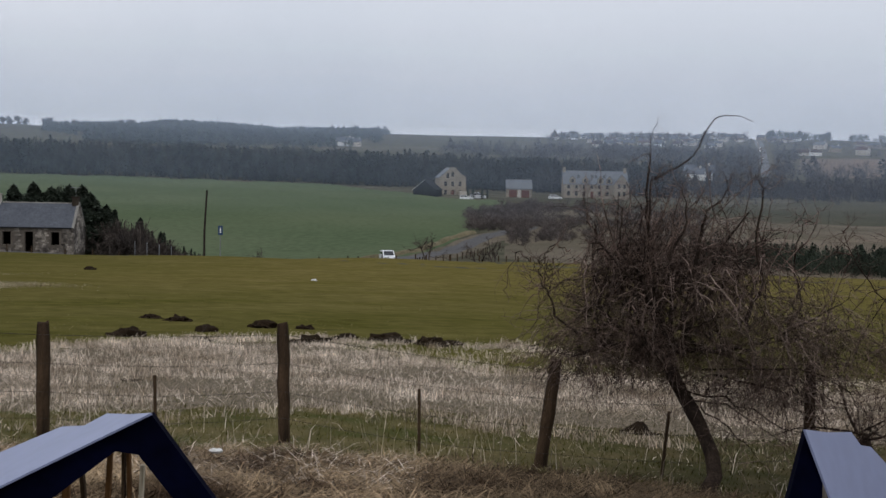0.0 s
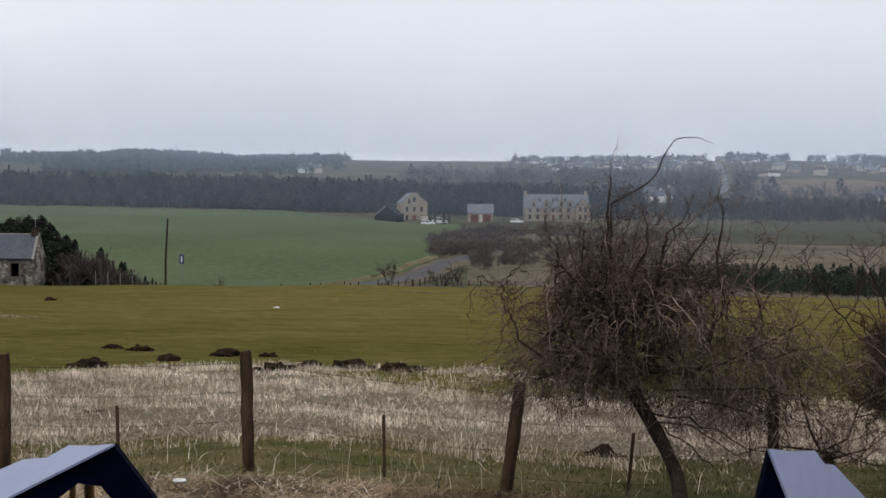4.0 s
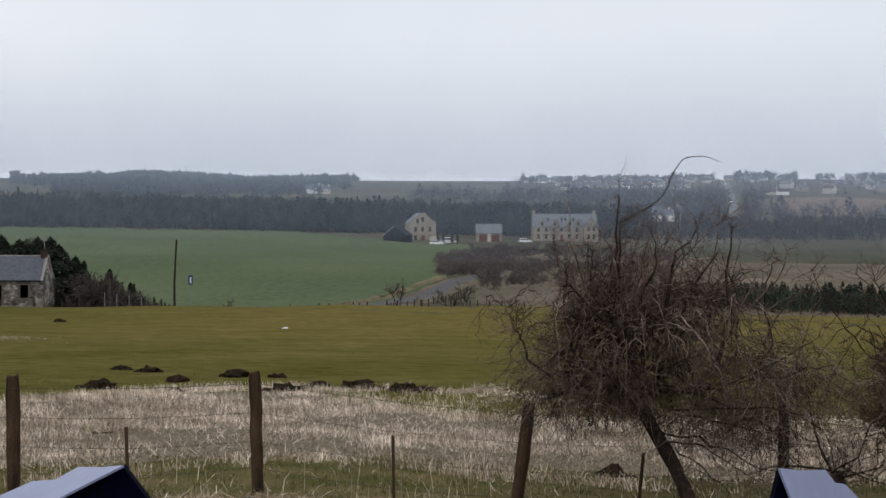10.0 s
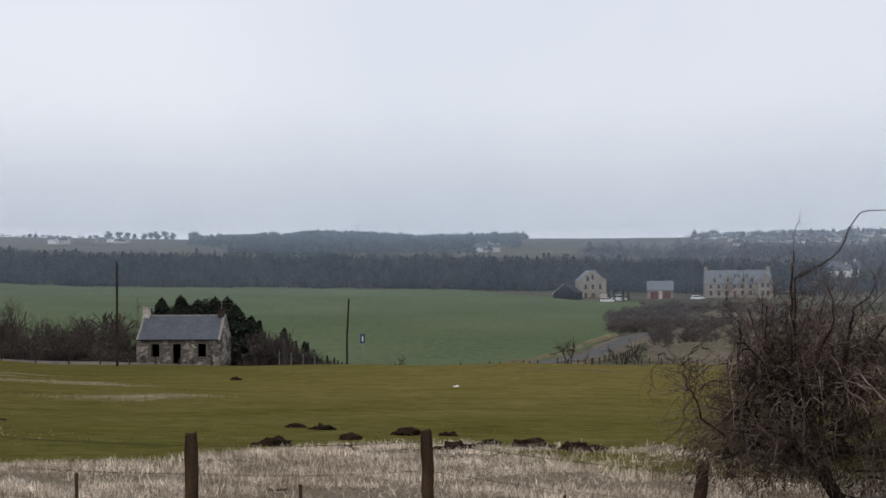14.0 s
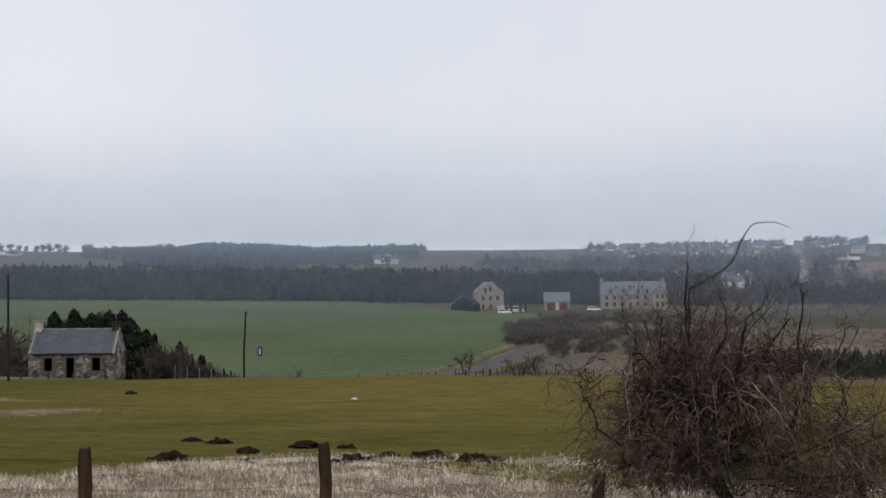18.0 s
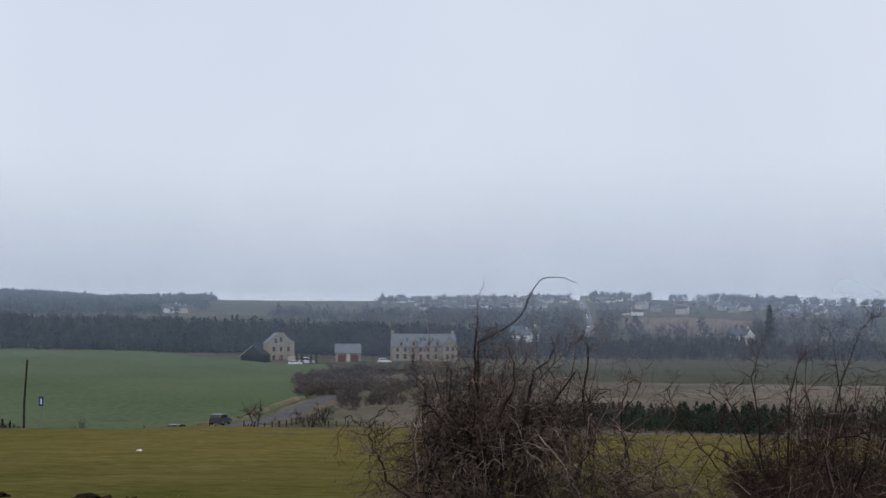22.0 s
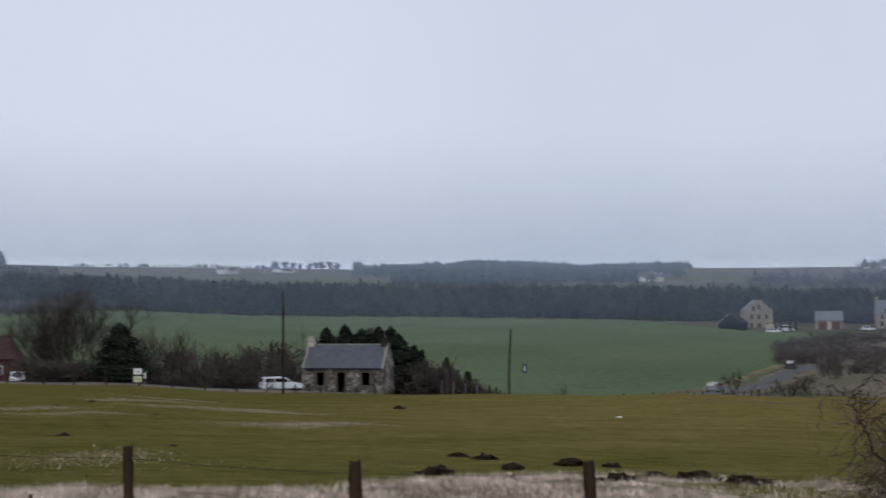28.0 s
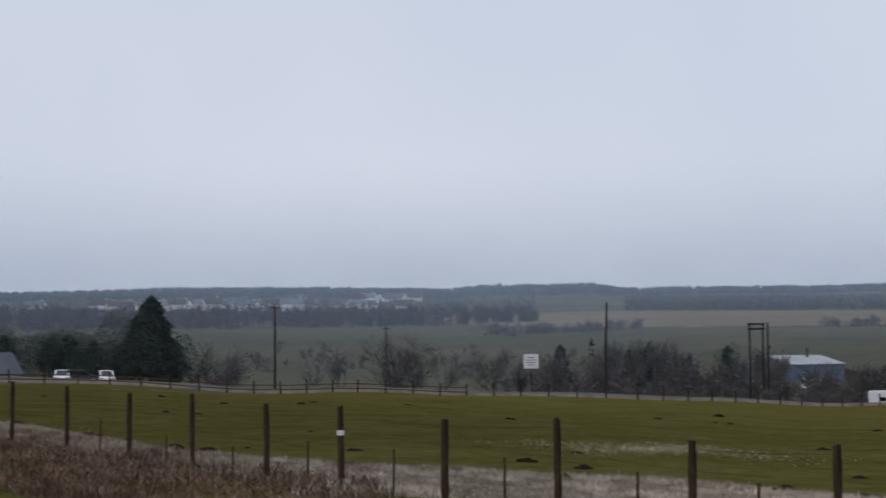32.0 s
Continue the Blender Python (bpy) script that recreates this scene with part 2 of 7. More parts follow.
darken_along(M["pasture"], -8, -36, 0.70, green=0.014)
darken_along(M["tuft"], -8, -36, 0.70, green=0.014)
darken_along(M["pasture"], 75, 28, 0.70, 1, 0.018)
darken_along(M["tuft"], 75, 28, 0.70, 1, 0.018)
darken_along(M["hay"], -0.6, 0.8, 0.42)
# turf and blades darken towards the hawthorn: its shade put into the colour
darken_along(M["verge"], 0.2, 2.4, 0.6)
darken_along(M["blade"], 0.2, 2.4, 0.6)
darken_along(M["litter"], -10, -24, 0.6)
darken_along(M["straw"], -10, -24, 0.6)


# ---- small builders ----
def place(ob, label, category, group="", kind=""):
    return tagged(ob, label, category, group, kind)


def part(name, bm, material, parent=None, label=""):
    """One mesh object from a bmesh, under a thing or a part."""
    me = bpy.data.meshes.new(name)
    bm.to_mesh(me)
    bm.free()
    me.materials.append(material)
    ob = new(name, me)
    if parent:
        ob.parent = parent
    return tagged(ob, label)


def raw(name, verts, faces, material, parent=None, label="", smooth=False):
    """One mesh object from plain vertices and faces."""
    me = bpy.data.meshes.new(name)
    verts = np.asarray(verts, dtype=np.float32).reshape(-1, 3)
    if isinstance(faces, np.ndarray):
        k = faces.shape[1]
        me.vertices.add(len(verts))
        me.vertices.foreach_set("co", verts.ravel())
        me.loops.add(faces.size)
        me.loops.foreach_set("vertex_index", faces.ravel().astype(np.int32))
        me.polygons.add(len(faces))
        me.polygons.foreach_set("loop_start", np.arange(0, faces.size, k, dtype=np.int32))
        me.update(calc_edges=True)
    else:
        me.from_pydata([tuple(v) for v in verts.tolist()], [], faces)
    if smooth:
        me.polygons.foreach_set("use_smooth", [True] * len(me.polygons))
    me.materials.append(material)
    ob = new(name, me)
    if parent:
        ob.parent = parent
    return tagged(ob, label)


def box(bm, x0, y0, z0, x1, y1, z1, m=None):
    """A block between two corners."""
    got = bmesh.ops.create_cube(bm, size=1)["verts"]
    for v in got:
        v.co = Vector(((x0 + x1) / 2 + v.co.x * (x1 - x0), (y0 + y1) / 2 + v.co.y * (y1 - y0), (z0 + z1) / 2 + v.co.z * (z1 - z0)))
        if m:
            v.co = m @ v.co
    return bm


def block(x0, y0, z0, x1, y1, z1, bevel=0.0):
    bm = box(bmesh.new(), x0, y0, z0, x1, y1, z1)
    if bevel:
        bmesh.ops.bevel(bm, geom=list(bm.edges), offset=bevel, segments=1, affect="EDGES")
    return bm


def tube(bm, points, radii, sides=6):
    """A tapered round bar through points."""
    rings = []
    for i, p in enumerate(points):
        p = Vector(p)
        d = (Vector(points[min(i + 1, len(points) - 1)]) - Vector(points[max(i - 1, 0)])).normalized()
        u = d.orthogonal().normalized()
        w = d.cross(u)
        r = radii[i] if isinstance(radii, (list, tuple)) else radii
        rings.append([bm.verts.new(p + r * (u * math.cos(2 * math.pi * k / sides) + w * math.sin(2 * math.pi * k / sides))) for k in range(sides)])
    for a, b in zip(rings, rings[1:]):
        for k in range(sides):
            bm.faces.new((a[k], a[(k + 1) % sides], b[(k + 1) % sides], b[k]))
    bm.faces.new(rings[0][::-1])
    bm.faces.new(rings[-1])
    return bm


def prism(bm, outline, axis, a, b):
    """An outline in two axes drawn out along the third, from a to b."""
    def at(p, q):
        return {"x": (q, p[0], p[1]), "y": (p[0], q, p[1]), "z": (p[0], p[1], q)}[axis]
    lo = [bm.verts.new(at(p, a)) for p in outline]
    hi = [bm.verts.new(at(p, b)) for p in outline]
    bm.faces.new(lo[::-1]), bm.faces.new(hi)
    for i in range(len(lo)):
        j = (i + 1) % len(lo)
        bm.faces.new((lo[i], lo[j], hi[j], hi[i]))
    bmesh.ops.recalc_face_normals(bm, faces=list(bm.faces))
    return bm


def empty(name, x, y, z, turn=0):
    ob = new(name)
    ob.matrix_basis = pose(x, y, z, 0, 0, turn)
    return ob


# ---- the lie of the land ----
RN = np.array([0, 8, 13.5, 25, 70, 155, 185, 240, 330, 430, 520, 620, 900, 1500, 2600, 4700.0])
LAND = {
    -180: (0.9, 0.9, 0.95, 1.0, 1.0, 1, 1, 1, 2, 3, 4, 5, 8, 20, 50, 80),
    -60: (0.9, 0.4, -0.4, -0.9, -3.4, -8, -10, -11, -11, -10, -8, -6, 1, 16, 50, 80),
    -24: (0.9, 0.4, -0.4, -0.9, -3.4, -8.0, -10.5, -12, -12, -11, -9.5, -7, 1, 16, 50, 85),
    -14: (0.9, 0.45, -0.35, -0.85, -3.3, -7.8, -10.5, -12, -12, -11, -9.5, -6.5, 2, 20, 62, 90),
    -4: (0.9, 0.5, -0.22, -0.75, -3.1, -7.25, -10, -11.5, -11, -8.8, -6.4, -3.5, 4, 22, 60, 85),
    2: (0.9, 0.53, -0.1, -0.68, -3.02, -7.05, -9.9, -11.1, -10.2, -7.9, -5.0, -2.0, 5.5, 23.5, 60, 85),
    6: (0.9, 0.55, -0.04, -0.62, -2.98, -7.0, -12.0, -12.2, -9.8, -7.3, -4.0, -1.0, 6.5, 24.5, 61, 85),
    9: (0.9, 0.55, -0.02, -0.58, -2.92, -6.9, -11.8, -12.0, -9.5, -7.0, -3.4, -0.2, 7, 25, 73, 88),
    16: (0.9, 0.55, 0.0, -0.5, -2.8, -6.76, -9.0, -10.5, -9, -6.5, -2.4, 1, 8, 26, 64, 90),
    27: (0.9, 0.6, 0.05, -0.35, -2.2, -5.3, -7.2, -8.5, -6.5, -3, 1.2, 4.5, 12, 30, 70, 95),
    37: (0.9, 0.6, 0.1, -0.15, -1.6, -4.1, -6, -7, -5, -1, 3, 7, 16, 34, 88, 100),
    47: (0.9, 0.6, 0.12, 0.0, -1.1, -3.2, -5, -5.5, -3.5, 0, 4, 8, 17, 36, 86, 100),
    57: (0.9, 0.6, 0.15, 0.15, -0.6, -2.4, -4, -4.5, -2, 1.5, 5.5, 9, 18, 38, 85, 100),
    69: (0.9, 0.6, 0.2, 0.25, 0.1, -0.9, -2.5, -3, -1, 2, 6, 10, 19, 38, 79, 92),
    110: (0.9, 0.7, 0.4, 0.4, 0.6, 0.5, 0, 0, 1, 3, 6, 10, 19, 38, 80, 100),
    180: (0.9, 0.9, 0.95, 1.0, 1.0, 1, 1, 1, 2, 3, 4, 5, 8, 20, 50, 80),
}
LA = np.array(sorted(LAND), dtype=float)
LZ = np.array([LAND[int(a)] for a in LA])


RIDGE_AZ = [-24, 0, 2, 6, 7.3, 9, 10.3, 12, 14, 16, 21, 25, 27.9, 30, 33, 35.7, 38.5, 39.7, 43.8, 45, 46.1, 46.9, 48.9, 51.2, 52.3, 54.4, 57.4, 60, 62.9, 67, 69, 110]
RIDGE_DZ = [0, 0, 1, -1, -3.5, -7, -4, -8, -4, 0, 1, -1, 2, 4, 1, -3, -5, -4, -2, -3, -1, 5, 4, 4, -2, 0.5, 2.4, 3.5, 4.7, 1, 0, 0]


def land_polar(az, r):
    """Height of the ground at azimuth az (degrees to the left of the first view) and distance r; arrays too."""
    az, r = np.broadcast_arrays(np.asarray(az, float), np.asarray(r, float))
    i = np.clip(np.searchsorted(LA, az, side="right") - 1, 0, len(LA) - 2)
    fa = (az - LA[i]) / (LA[i + 1] - LA[i])
    fa = fa * fa * (3 - 2 * fa)
    j = np.clip(np.searchsorted(RN, r, side="right") - 1, 0, len(RN) - 2)
    fr = np.clip((r - RN[j]) / (RN[j + 1] - RN[j]), 0, 1)
    z = (LZ[i, j] * (1 - fr) + LZ[i, j + 1] * fr) * (1 - fa) + (LZ[i + 1, j] * (1 - fr) + LZ[i + 1, j + 1] * fr) * fa
    z = z + np.interp(az, RIDGE_AZ, RIDGE_DZ) * np.clip((r - 1700) / 800, 0, 1)
    a = np.radians(az)
    x, y = -r * np.sin(a), r * np.cos(a)
    grow = np.clip((r - 5) / 40, 0, 1) * np.clip(r / 60, 0.4, 2.6)
    return z + grow * 0.06 * (np.sin(x * 0.11 + 1) * np.sin(y * 0.087) + 0.6 * np.sin(x * 0.31 + y * 0.23))


def xy(az, r):
    a = np.radians(az)
    return -r * np.sin(a), r * np.cos(a)


def land(x, y):
    return land_polar(np.degrees(np.arctan2(-np.asarray(x), np.asarray(y))), np.hypot(x, y))


def spot(az, r, dz=0.0):
    """A place on the ground."""
    x, y = xy(az, r)
    return float(x), float(y), float(land_polar(az, r)) + dz


def sheet(name, azs, r0, r1, n, lift, material, label, category="ground", kind="structure"):
    """A field: a sheet on the land between two borders r0(az) and r1(az), both given at the azimuths azs."""
    fine = np.linspace(azs[0], azs[-1], max(8, int(abs(azs[-1] - azs[0]) * 3)))
    a0, a1 = np.interp(fine, azs, r0), np.interp(fine, azs, r1)
    wob = np.sin(fine * 2.3) * 0.006 + np.sin(fine * 7.1) * 0.004
    k = np.linspace(0, 1, n)
    rr = (a0 * (1 + wob))[:, None] * (1 - k) + (a1 * (1 + wob[::-1]))[:, None] * k
    aa = np.repeat(fine[:, None], n, 1)
    x, y = xy(aa, rr)
    edge = np.minimum(1, 12 * np.minimum(k, 1 - k))
    rim = np.minimum(1, np.minimum(np.arange(len(fine)), np.arange(len(fine))[::-1]) / 4)
    z = land_polar(aa, rr) + (0.004 if lift < 0.03 else 0.03) + lift * edge[None, :] * rim[:, None]
    v = np.stack([x, y, z], -1).reshape(-1, 3)
    i = np.arange(len(fine) - 1)[:, None] * n + np.arange(n - 1)
    f = np.stack([i, i + 1, i + n + 1, i + n], -1).reshape(-1, 4)
    ob = raw(name, v, f, material, smooth=True)
    return place(ob, label, category, kind=kind)


def build_ground():
    azs = np.concatenate([np.arange(-180, -30, 6.0), np.arange(-30, 76, 0.75), np.arange(76, 180.1, 6.5)])
    azs[-1] = 180
    rs = np.concatenate([[0.0], np.geomspace(1.5, 4700, 150), RN[1:-1]])
    rs = np.unique(np.round(rs, 2))
    aa, rr = np.meshgrid(azs, rs, indexing="ij")
    x, y = xy(aa, rr)
    v = np.stack([x, y, land_polar(aa, rr)], -1).reshape(-1, 3)
    n = len(rs)
    i = np.arange(len(azs) - 1)[:, None] * n + np.arange(n - 1)
    f = np.stack([i, i + 1, i + n + 1, i + n], -1).reshape(-1, 4)
    place(raw("ground", v, f, M["hill"], smooth=True), "rolling farmland ground of grass and moor to the horizon", "ground", kind="structure")


build_ground()
A = [-60, -24, -14, -4, 4, 16, 27, 37, 47, 57, 69, 110]
sheet("near_turf", [-180] + A + [180], [0.02] * 14, [21] * 14, 26, 0.004, M["verge"], "tussocky winter turf with dry stems along the fence")
sheet("pasture", [-180] + A + [180], [20.5] * 14, [150, 172, 178, 178, 176, 170, 160, 156, 150, 140, 133, 130, 130, 150], 60, 0.012, M["pasture"], "grazed olive green pasture falling to the road")
sheet("green_crop", [-2.4, -1.6, 0.2, 1.5, 4, 16, 27, 31, 37], [420, 330, 250, 215, 205, 200, 230, 280, 420], [475, 475, 480, 500, 535, 540, 530, 500, 440], 60, 0.35, M["crop"], "young green crop on the far slope")
sheet("rough_grass", [-60, -24, -14, -7, -2.4], [198, 198, 200, 202, 226], [415, 415, 425, 425, 430], 60, 0.35, M["rough_grass"], "brown rough grass in the valley bottom")
sheet("right_crop", [-40, -24, -14, -9], [418, 418, 428, 430], [590, 590, 585, 500], 40, 0.5, M["dull_crop"], "dull green field beyond the rough grass")
sheet("ploughed_field", [-18.4, -17.4, -15, -13.4], [1010, 880, 880, 960], [1330, 1430, 1460, 1400], 40, 1.2, M["plough"], "ploughed brown field below the village")
sheet("meadow", [27, 37, 47, 57, 69, 90], [420, 220, 185, 170, 165, 165], [560, 760, 700, 640, 640, 640], 70, 0.4, M["meadow"], "dull green meadows rising beyond the road")
sheet("brown_field", [24, 30, 37, 47, 51, 56], [620, 600, 640, 590, 660, 840], [1050, 1150, 1200, 1150, 1000, 920], 50, 1.0, M["brown_field"], "pale brown stubble field under the far woods")

def reach(az, el):
    """Distance at which a line of sight from the eye, el degrees up at azimuth az, meets the land."""
    r = np.geomspace(8, 3000, 1600)
    below = EYE + r * math.tan(radians(el)) < land_polar(az, r)
    return float(r[np.argmax(below)]) if below.any() else 2500.0


# ---- plants: growing rules ----
def blades(rng, x, y, z, height, width, lean, arch=0.0):
    """Thin tapered stems: arrays of foot places, heights, widths and lean; returns vertices and triangles."""
    n = len(x)
    a = rng.uniform(0, 2 * np.pi, n)
    b = rng.uniform(0, 2 * np.pi, n)
    foot = np.stack([x, y, z], -1)
    side = np.stack([np.cos(a), np.sin(a), np.zeros(n)], -1) * (width / 2)[:, None]
    tilt = np.stack([np.cos(b) * np.sin(lean), np.sin(b) * np.sin(lean), np.cos(lean)], -1)
    mid = foot + tilt * (height * 0.6)[:, None]
    tip = foot + tilt * height[:, None] + np.stack([np.cos(b), np.sin(b), -0.8 * np.ones(n)], -1) * (height * arch)[:, None]
    v = np.stack([foot - side, foot + side, mid + side * 0.7, mid - side * 0.7, tip], 1).reshape(-1, 3)
    i = np.arange(n)[:, None] * 5
    f = np.concatenate([i + [0, 1, 2], i + [0, 2, 3], i + [3, 2, 4]], 1).reshape(-1, 3)
    return v, f


def bars(p0, p1, r0, r1):
    """Three-sided tapered bars between two arrays of points."""
    d = p1 - p0
    d = d / np.maximum(np.linalg.norm(d, axis=1, keepdims=True), 1e-6)
    ref = np.where(np.abs(d[:, 2:3]) > 0.8, [[1.0, 0, 0]], [[0, 0, 1.0]])
    u = np.cross(d, ref)
    u /= np.linalg.norm(u, axis=1, keepdims=True)
    w = np.cross(d, u)
    ring = []
    for p, r in ((p0, r0), (p1, r1)):
        for k in range(3):
            a = 2 * np.pi * k / 3
            ring.append(p + r[:, None] * (u * np.cos(a) + w * np.sin(a)))
    v = np.stack(ring, 1).reshape(-1, 3)
    i = np.arange(len(p0))[:, None] * 6
    f = np.concatenate([i + q for q in ([0, 1, 4], [0, 4, 3], [1, 2, 5], [1, 5, 4], [2, 0, 3], [2, 3, 5])], 1).reshape(-1, 3)
    return v, f


def grow(rng, start, way, length, radius, counts, shrink=0.6, wide=0.9, rise=0.15, droop=0.0, steps=3, room=None, curl=0.22):
    """Branches out of limbs, level by level; returns bar ends and radii of every level in a list."""
    levels = []
    p, d, l, r = start, way, length, radius
    for lev in range(len(counts) + 1):
        if room is not None:
            l = np.clip(np.minimum(l, room(p, d) * rng.uniform(0.75, 1.2, len(l))), 0.07, None)
        a, segs = p, []
        dirs = d
        pts = [p]
        for k in range(steps):
            bend = rng.normal(0, curl, dirs.shape)
            bend[:, 2] += rise if lev < len(counts) else -droop
            dirs = dirs + bend
            dirs = dirs / np.linalg.norm(dirs, axis=1, keepdims=True)
            b = a + dirs * (l / steps)[:, None]
            ra, rb = r * (1 - 0.75 * k / steps), r * (1 - 0.75 * (k + 1) / steps)
            segs.append((a, b, ra, rb))
            pts.append(b)
            a = b
        levels.append(tuple(np.concatenate([s[q] for s in segs]) for q in range(4)))
        if lev == len(counts):
            break
        n = counts[lev]
        m = len(p)
        t = rng.uniform(0.25, 1.0, (m, n)) * steps
        seg = np.minimum(t.astype(int), steps - 1)
        fr = (t - seg)[..., None]
        stack = np.stack(pts, 1)
        rows = np.arange(m)[:, None]
        q0, q1 = stack[rows, seg], stack[rows, seg + 1]
        p = (q0 * (1 - fr) + q1 * fr).reshape(-1, 3)
        along = q1 - q0
        along /= np.maximum(np.linalg.norm(along, axis=2, keepdims=True), 1e-6)
        d = (along + rng.normal(0, wide, (m, n, 3))).reshape(-1, 3)
        d /= np.linalg.norm(d, axis=1, keepdims=True)
        l = (l[:, None] * shrink * rng.uniform(0.6, 1.25, (m, n))).reshape(-1)
        r = (r[:, None] * 0.5 * rng.uniform(0.7, 1.1, (m, n))).reshape(-1)
    return levels


def joined(levels):
    vs, fs, k = [], [], 0
    for lv in levels:
        v, f = bars(*lv)
        vs.append(v), fs.append(f + k)
        k += len(v)
    return np.concatenate(vs), np.concatenate(fs)


def bare_mesh(seed, h, spread=0.55, counts=(5, 5, 4), thick=0.035, stems=1, droop=0.0):
    """A leafless tree or bush of height h about the origin: trunk bars and twig bars."""
    rng = np.random.default_rng(seed)
    n = stems
    start = np.stack([rng.normal(0, 0.06 * h * (n > 1), n), rng.normal(0, 0.06 * h * (n > 1), n), np.full(n, -0.2)], -1)
    way = np.stack([rng.normal(0, 0.08 + 0.35 * (n > 1), n), rng.normal(0, 0.08 + 0.35 * (n > 1), n), np.ones(n)], -1)
    way /= np.linalg.norm(way, axis=1, keepdims=True)
    lv = grow(rng, start, way, np.full(n, h * 0.62) * rng.uniform(0.7, 1.1, n), np.full(n, thick * h), counts, shrink=0.58, wide=spread, rise=0.12, droop=droop)
    return lv


def bare_tree(name, seed, h, az, r, label, category="tree", material=None, counts=(6, 6, 5, 3), spread=0.6, stems=1, group="", thick=0.03, wide=1.0):
    lv = bare_mesh(seed, h, spread, counts, thick, stems)
    top = empty(name, *spot(az, r))
    top.scale = (wide, wide, 1)
    v, f = joined(lv[:2])
    raw("trunk", v, f, M["bare"], top)
    v, f = joined(lv[2:])
    raw("crown", v, f, material or M["bare"], top)
    return place(top, label, category, group)


def needles(rng, h, w, n, full=0.12, power=0.8, size=1.0):
    """Drooping sprays of a conifer of height h and half width w: triangles about an axis."""
    t = rng.uniform(0, 1, n) ** 0.8
    z = h * (full + (1 - full) * t)
    rad = w * (1 - t) ** power * (0.75 + 0.14 * np.sin(z * 9 / max(h, 1) * 3.1 + rng.uniform(0, 6))) * rng.uniform(0.7, 1.25, n)
    a = rng.uniform(0, 2 * np.pi, n)
    q = np.sqrt(rng.uniform(0.15, 1, n))
    c = np.stack([np.cos(a) * rad * q, np.sin(a) * rad * q, z], -1)
    out = np.stack([np.cos(a), np.sin(a), rng.uniform(-0.5, 0.35, n)], -1)
    s = (0.11 * w + 0.04 * h) * rng.uniform(0.6, 1.4, n) * min(1.0, (900 / n) ** 0.4) * size
    side = np.stack([-np.sin(a), np.cos(a), rng.normal(0, 0.3, n)], -1)
    v = np.stack([c - side * (s * 0.5)[:, None], c + side * (s * 0.5)[:, None], c + out * s[:, None], c + np.stack([np.zeros(n), np.zeros(n), s * 0.8], -1)], 1).reshape(-1, 3)
    i = np.arange(n)[:, None] * 4
    return v, np.concatenate([i + [0, 1, 2], i + [0, 1, 3]], 1).reshape(-1, 3)


def lobed(rng, h, w, n, lobes):
    """A bulky evergreen: sprays filling uneven lobes stacked round the axis."""
    vs, fs, k = [], [], 0
    for i in range(lobes):
        t = rng.uniform(0.12, 0.85)
        a = rng.uniform(0, 2 * np.pi)
        off = w * (1 - 0.42 * t) * rng.uniform(0.15, 0.85)
        c = np.array([np.cos(a) * off, np.sin(a) * off, h * t])
        s = np.array([1, 1, rng.uniform(0.8, 1.5)]) * w * (0.58 - 0.22 * t) * rng.uniform(0.75, 1.15)
        m = n // lobes
        d = rng.normal(0, 1, (m, 3))
        d /= np.linalg.norm(d, axis=1, keepdims=True)
        p = c + d * s * (rng.uniform(0.3, 1, (m, 1)) ** 0.5)
        p[:, 2] = np.maximum(p[:, 2], 0.1)
        q = 0.021 * h * rng.uniform(0.5, 1.3, m)
        g = rng.normal(0, 1, (m, 3))
        g /= np.linalg.norm(g, axis=1, keepdims=True)
        u = d + rng.normal(0, 0.5, (m, 3))
        v = np.stack([p - g * q[:, None] * 0.4, p + g * q[:, None] * 0.4, p + u * q[:, None]], 1).reshape(-1, 3)
        vs.append(v), fs.append(np.arange(m * 3).reshape(-1, 3) + k)
        k += len(v)
    top, tf = needles(rng, h * 0.93, w * 0.45, n // 6, 0.3, 0.5)
    vs.append(top), fs.append(tf + k)
    return np.concatenate(vs), np.concatenate(fs)


def conifer(name, seed, h, w, az, r, label, n=900, group="", power=0.8, category="conifer"):
    rng = np.random.default_rng(seed)
    top = empty(name, *spot(az, r))
    part("trunk", tube(bmesh.new(), [(0, 0, -0.3), (0, 0, h * 0.5), (0, 0, h * 0.96)], [0.03 * h, 0.018 * h, 0.004 * h]), M["bark"], top)
    v, f = needles(rng, h, w, n, power=power) if power > 0.55 else lobed(rng, h, w, n * 8, 20)
    raw("crown", v, f, M["conifer"], top)
    return place(top, label, category, group)


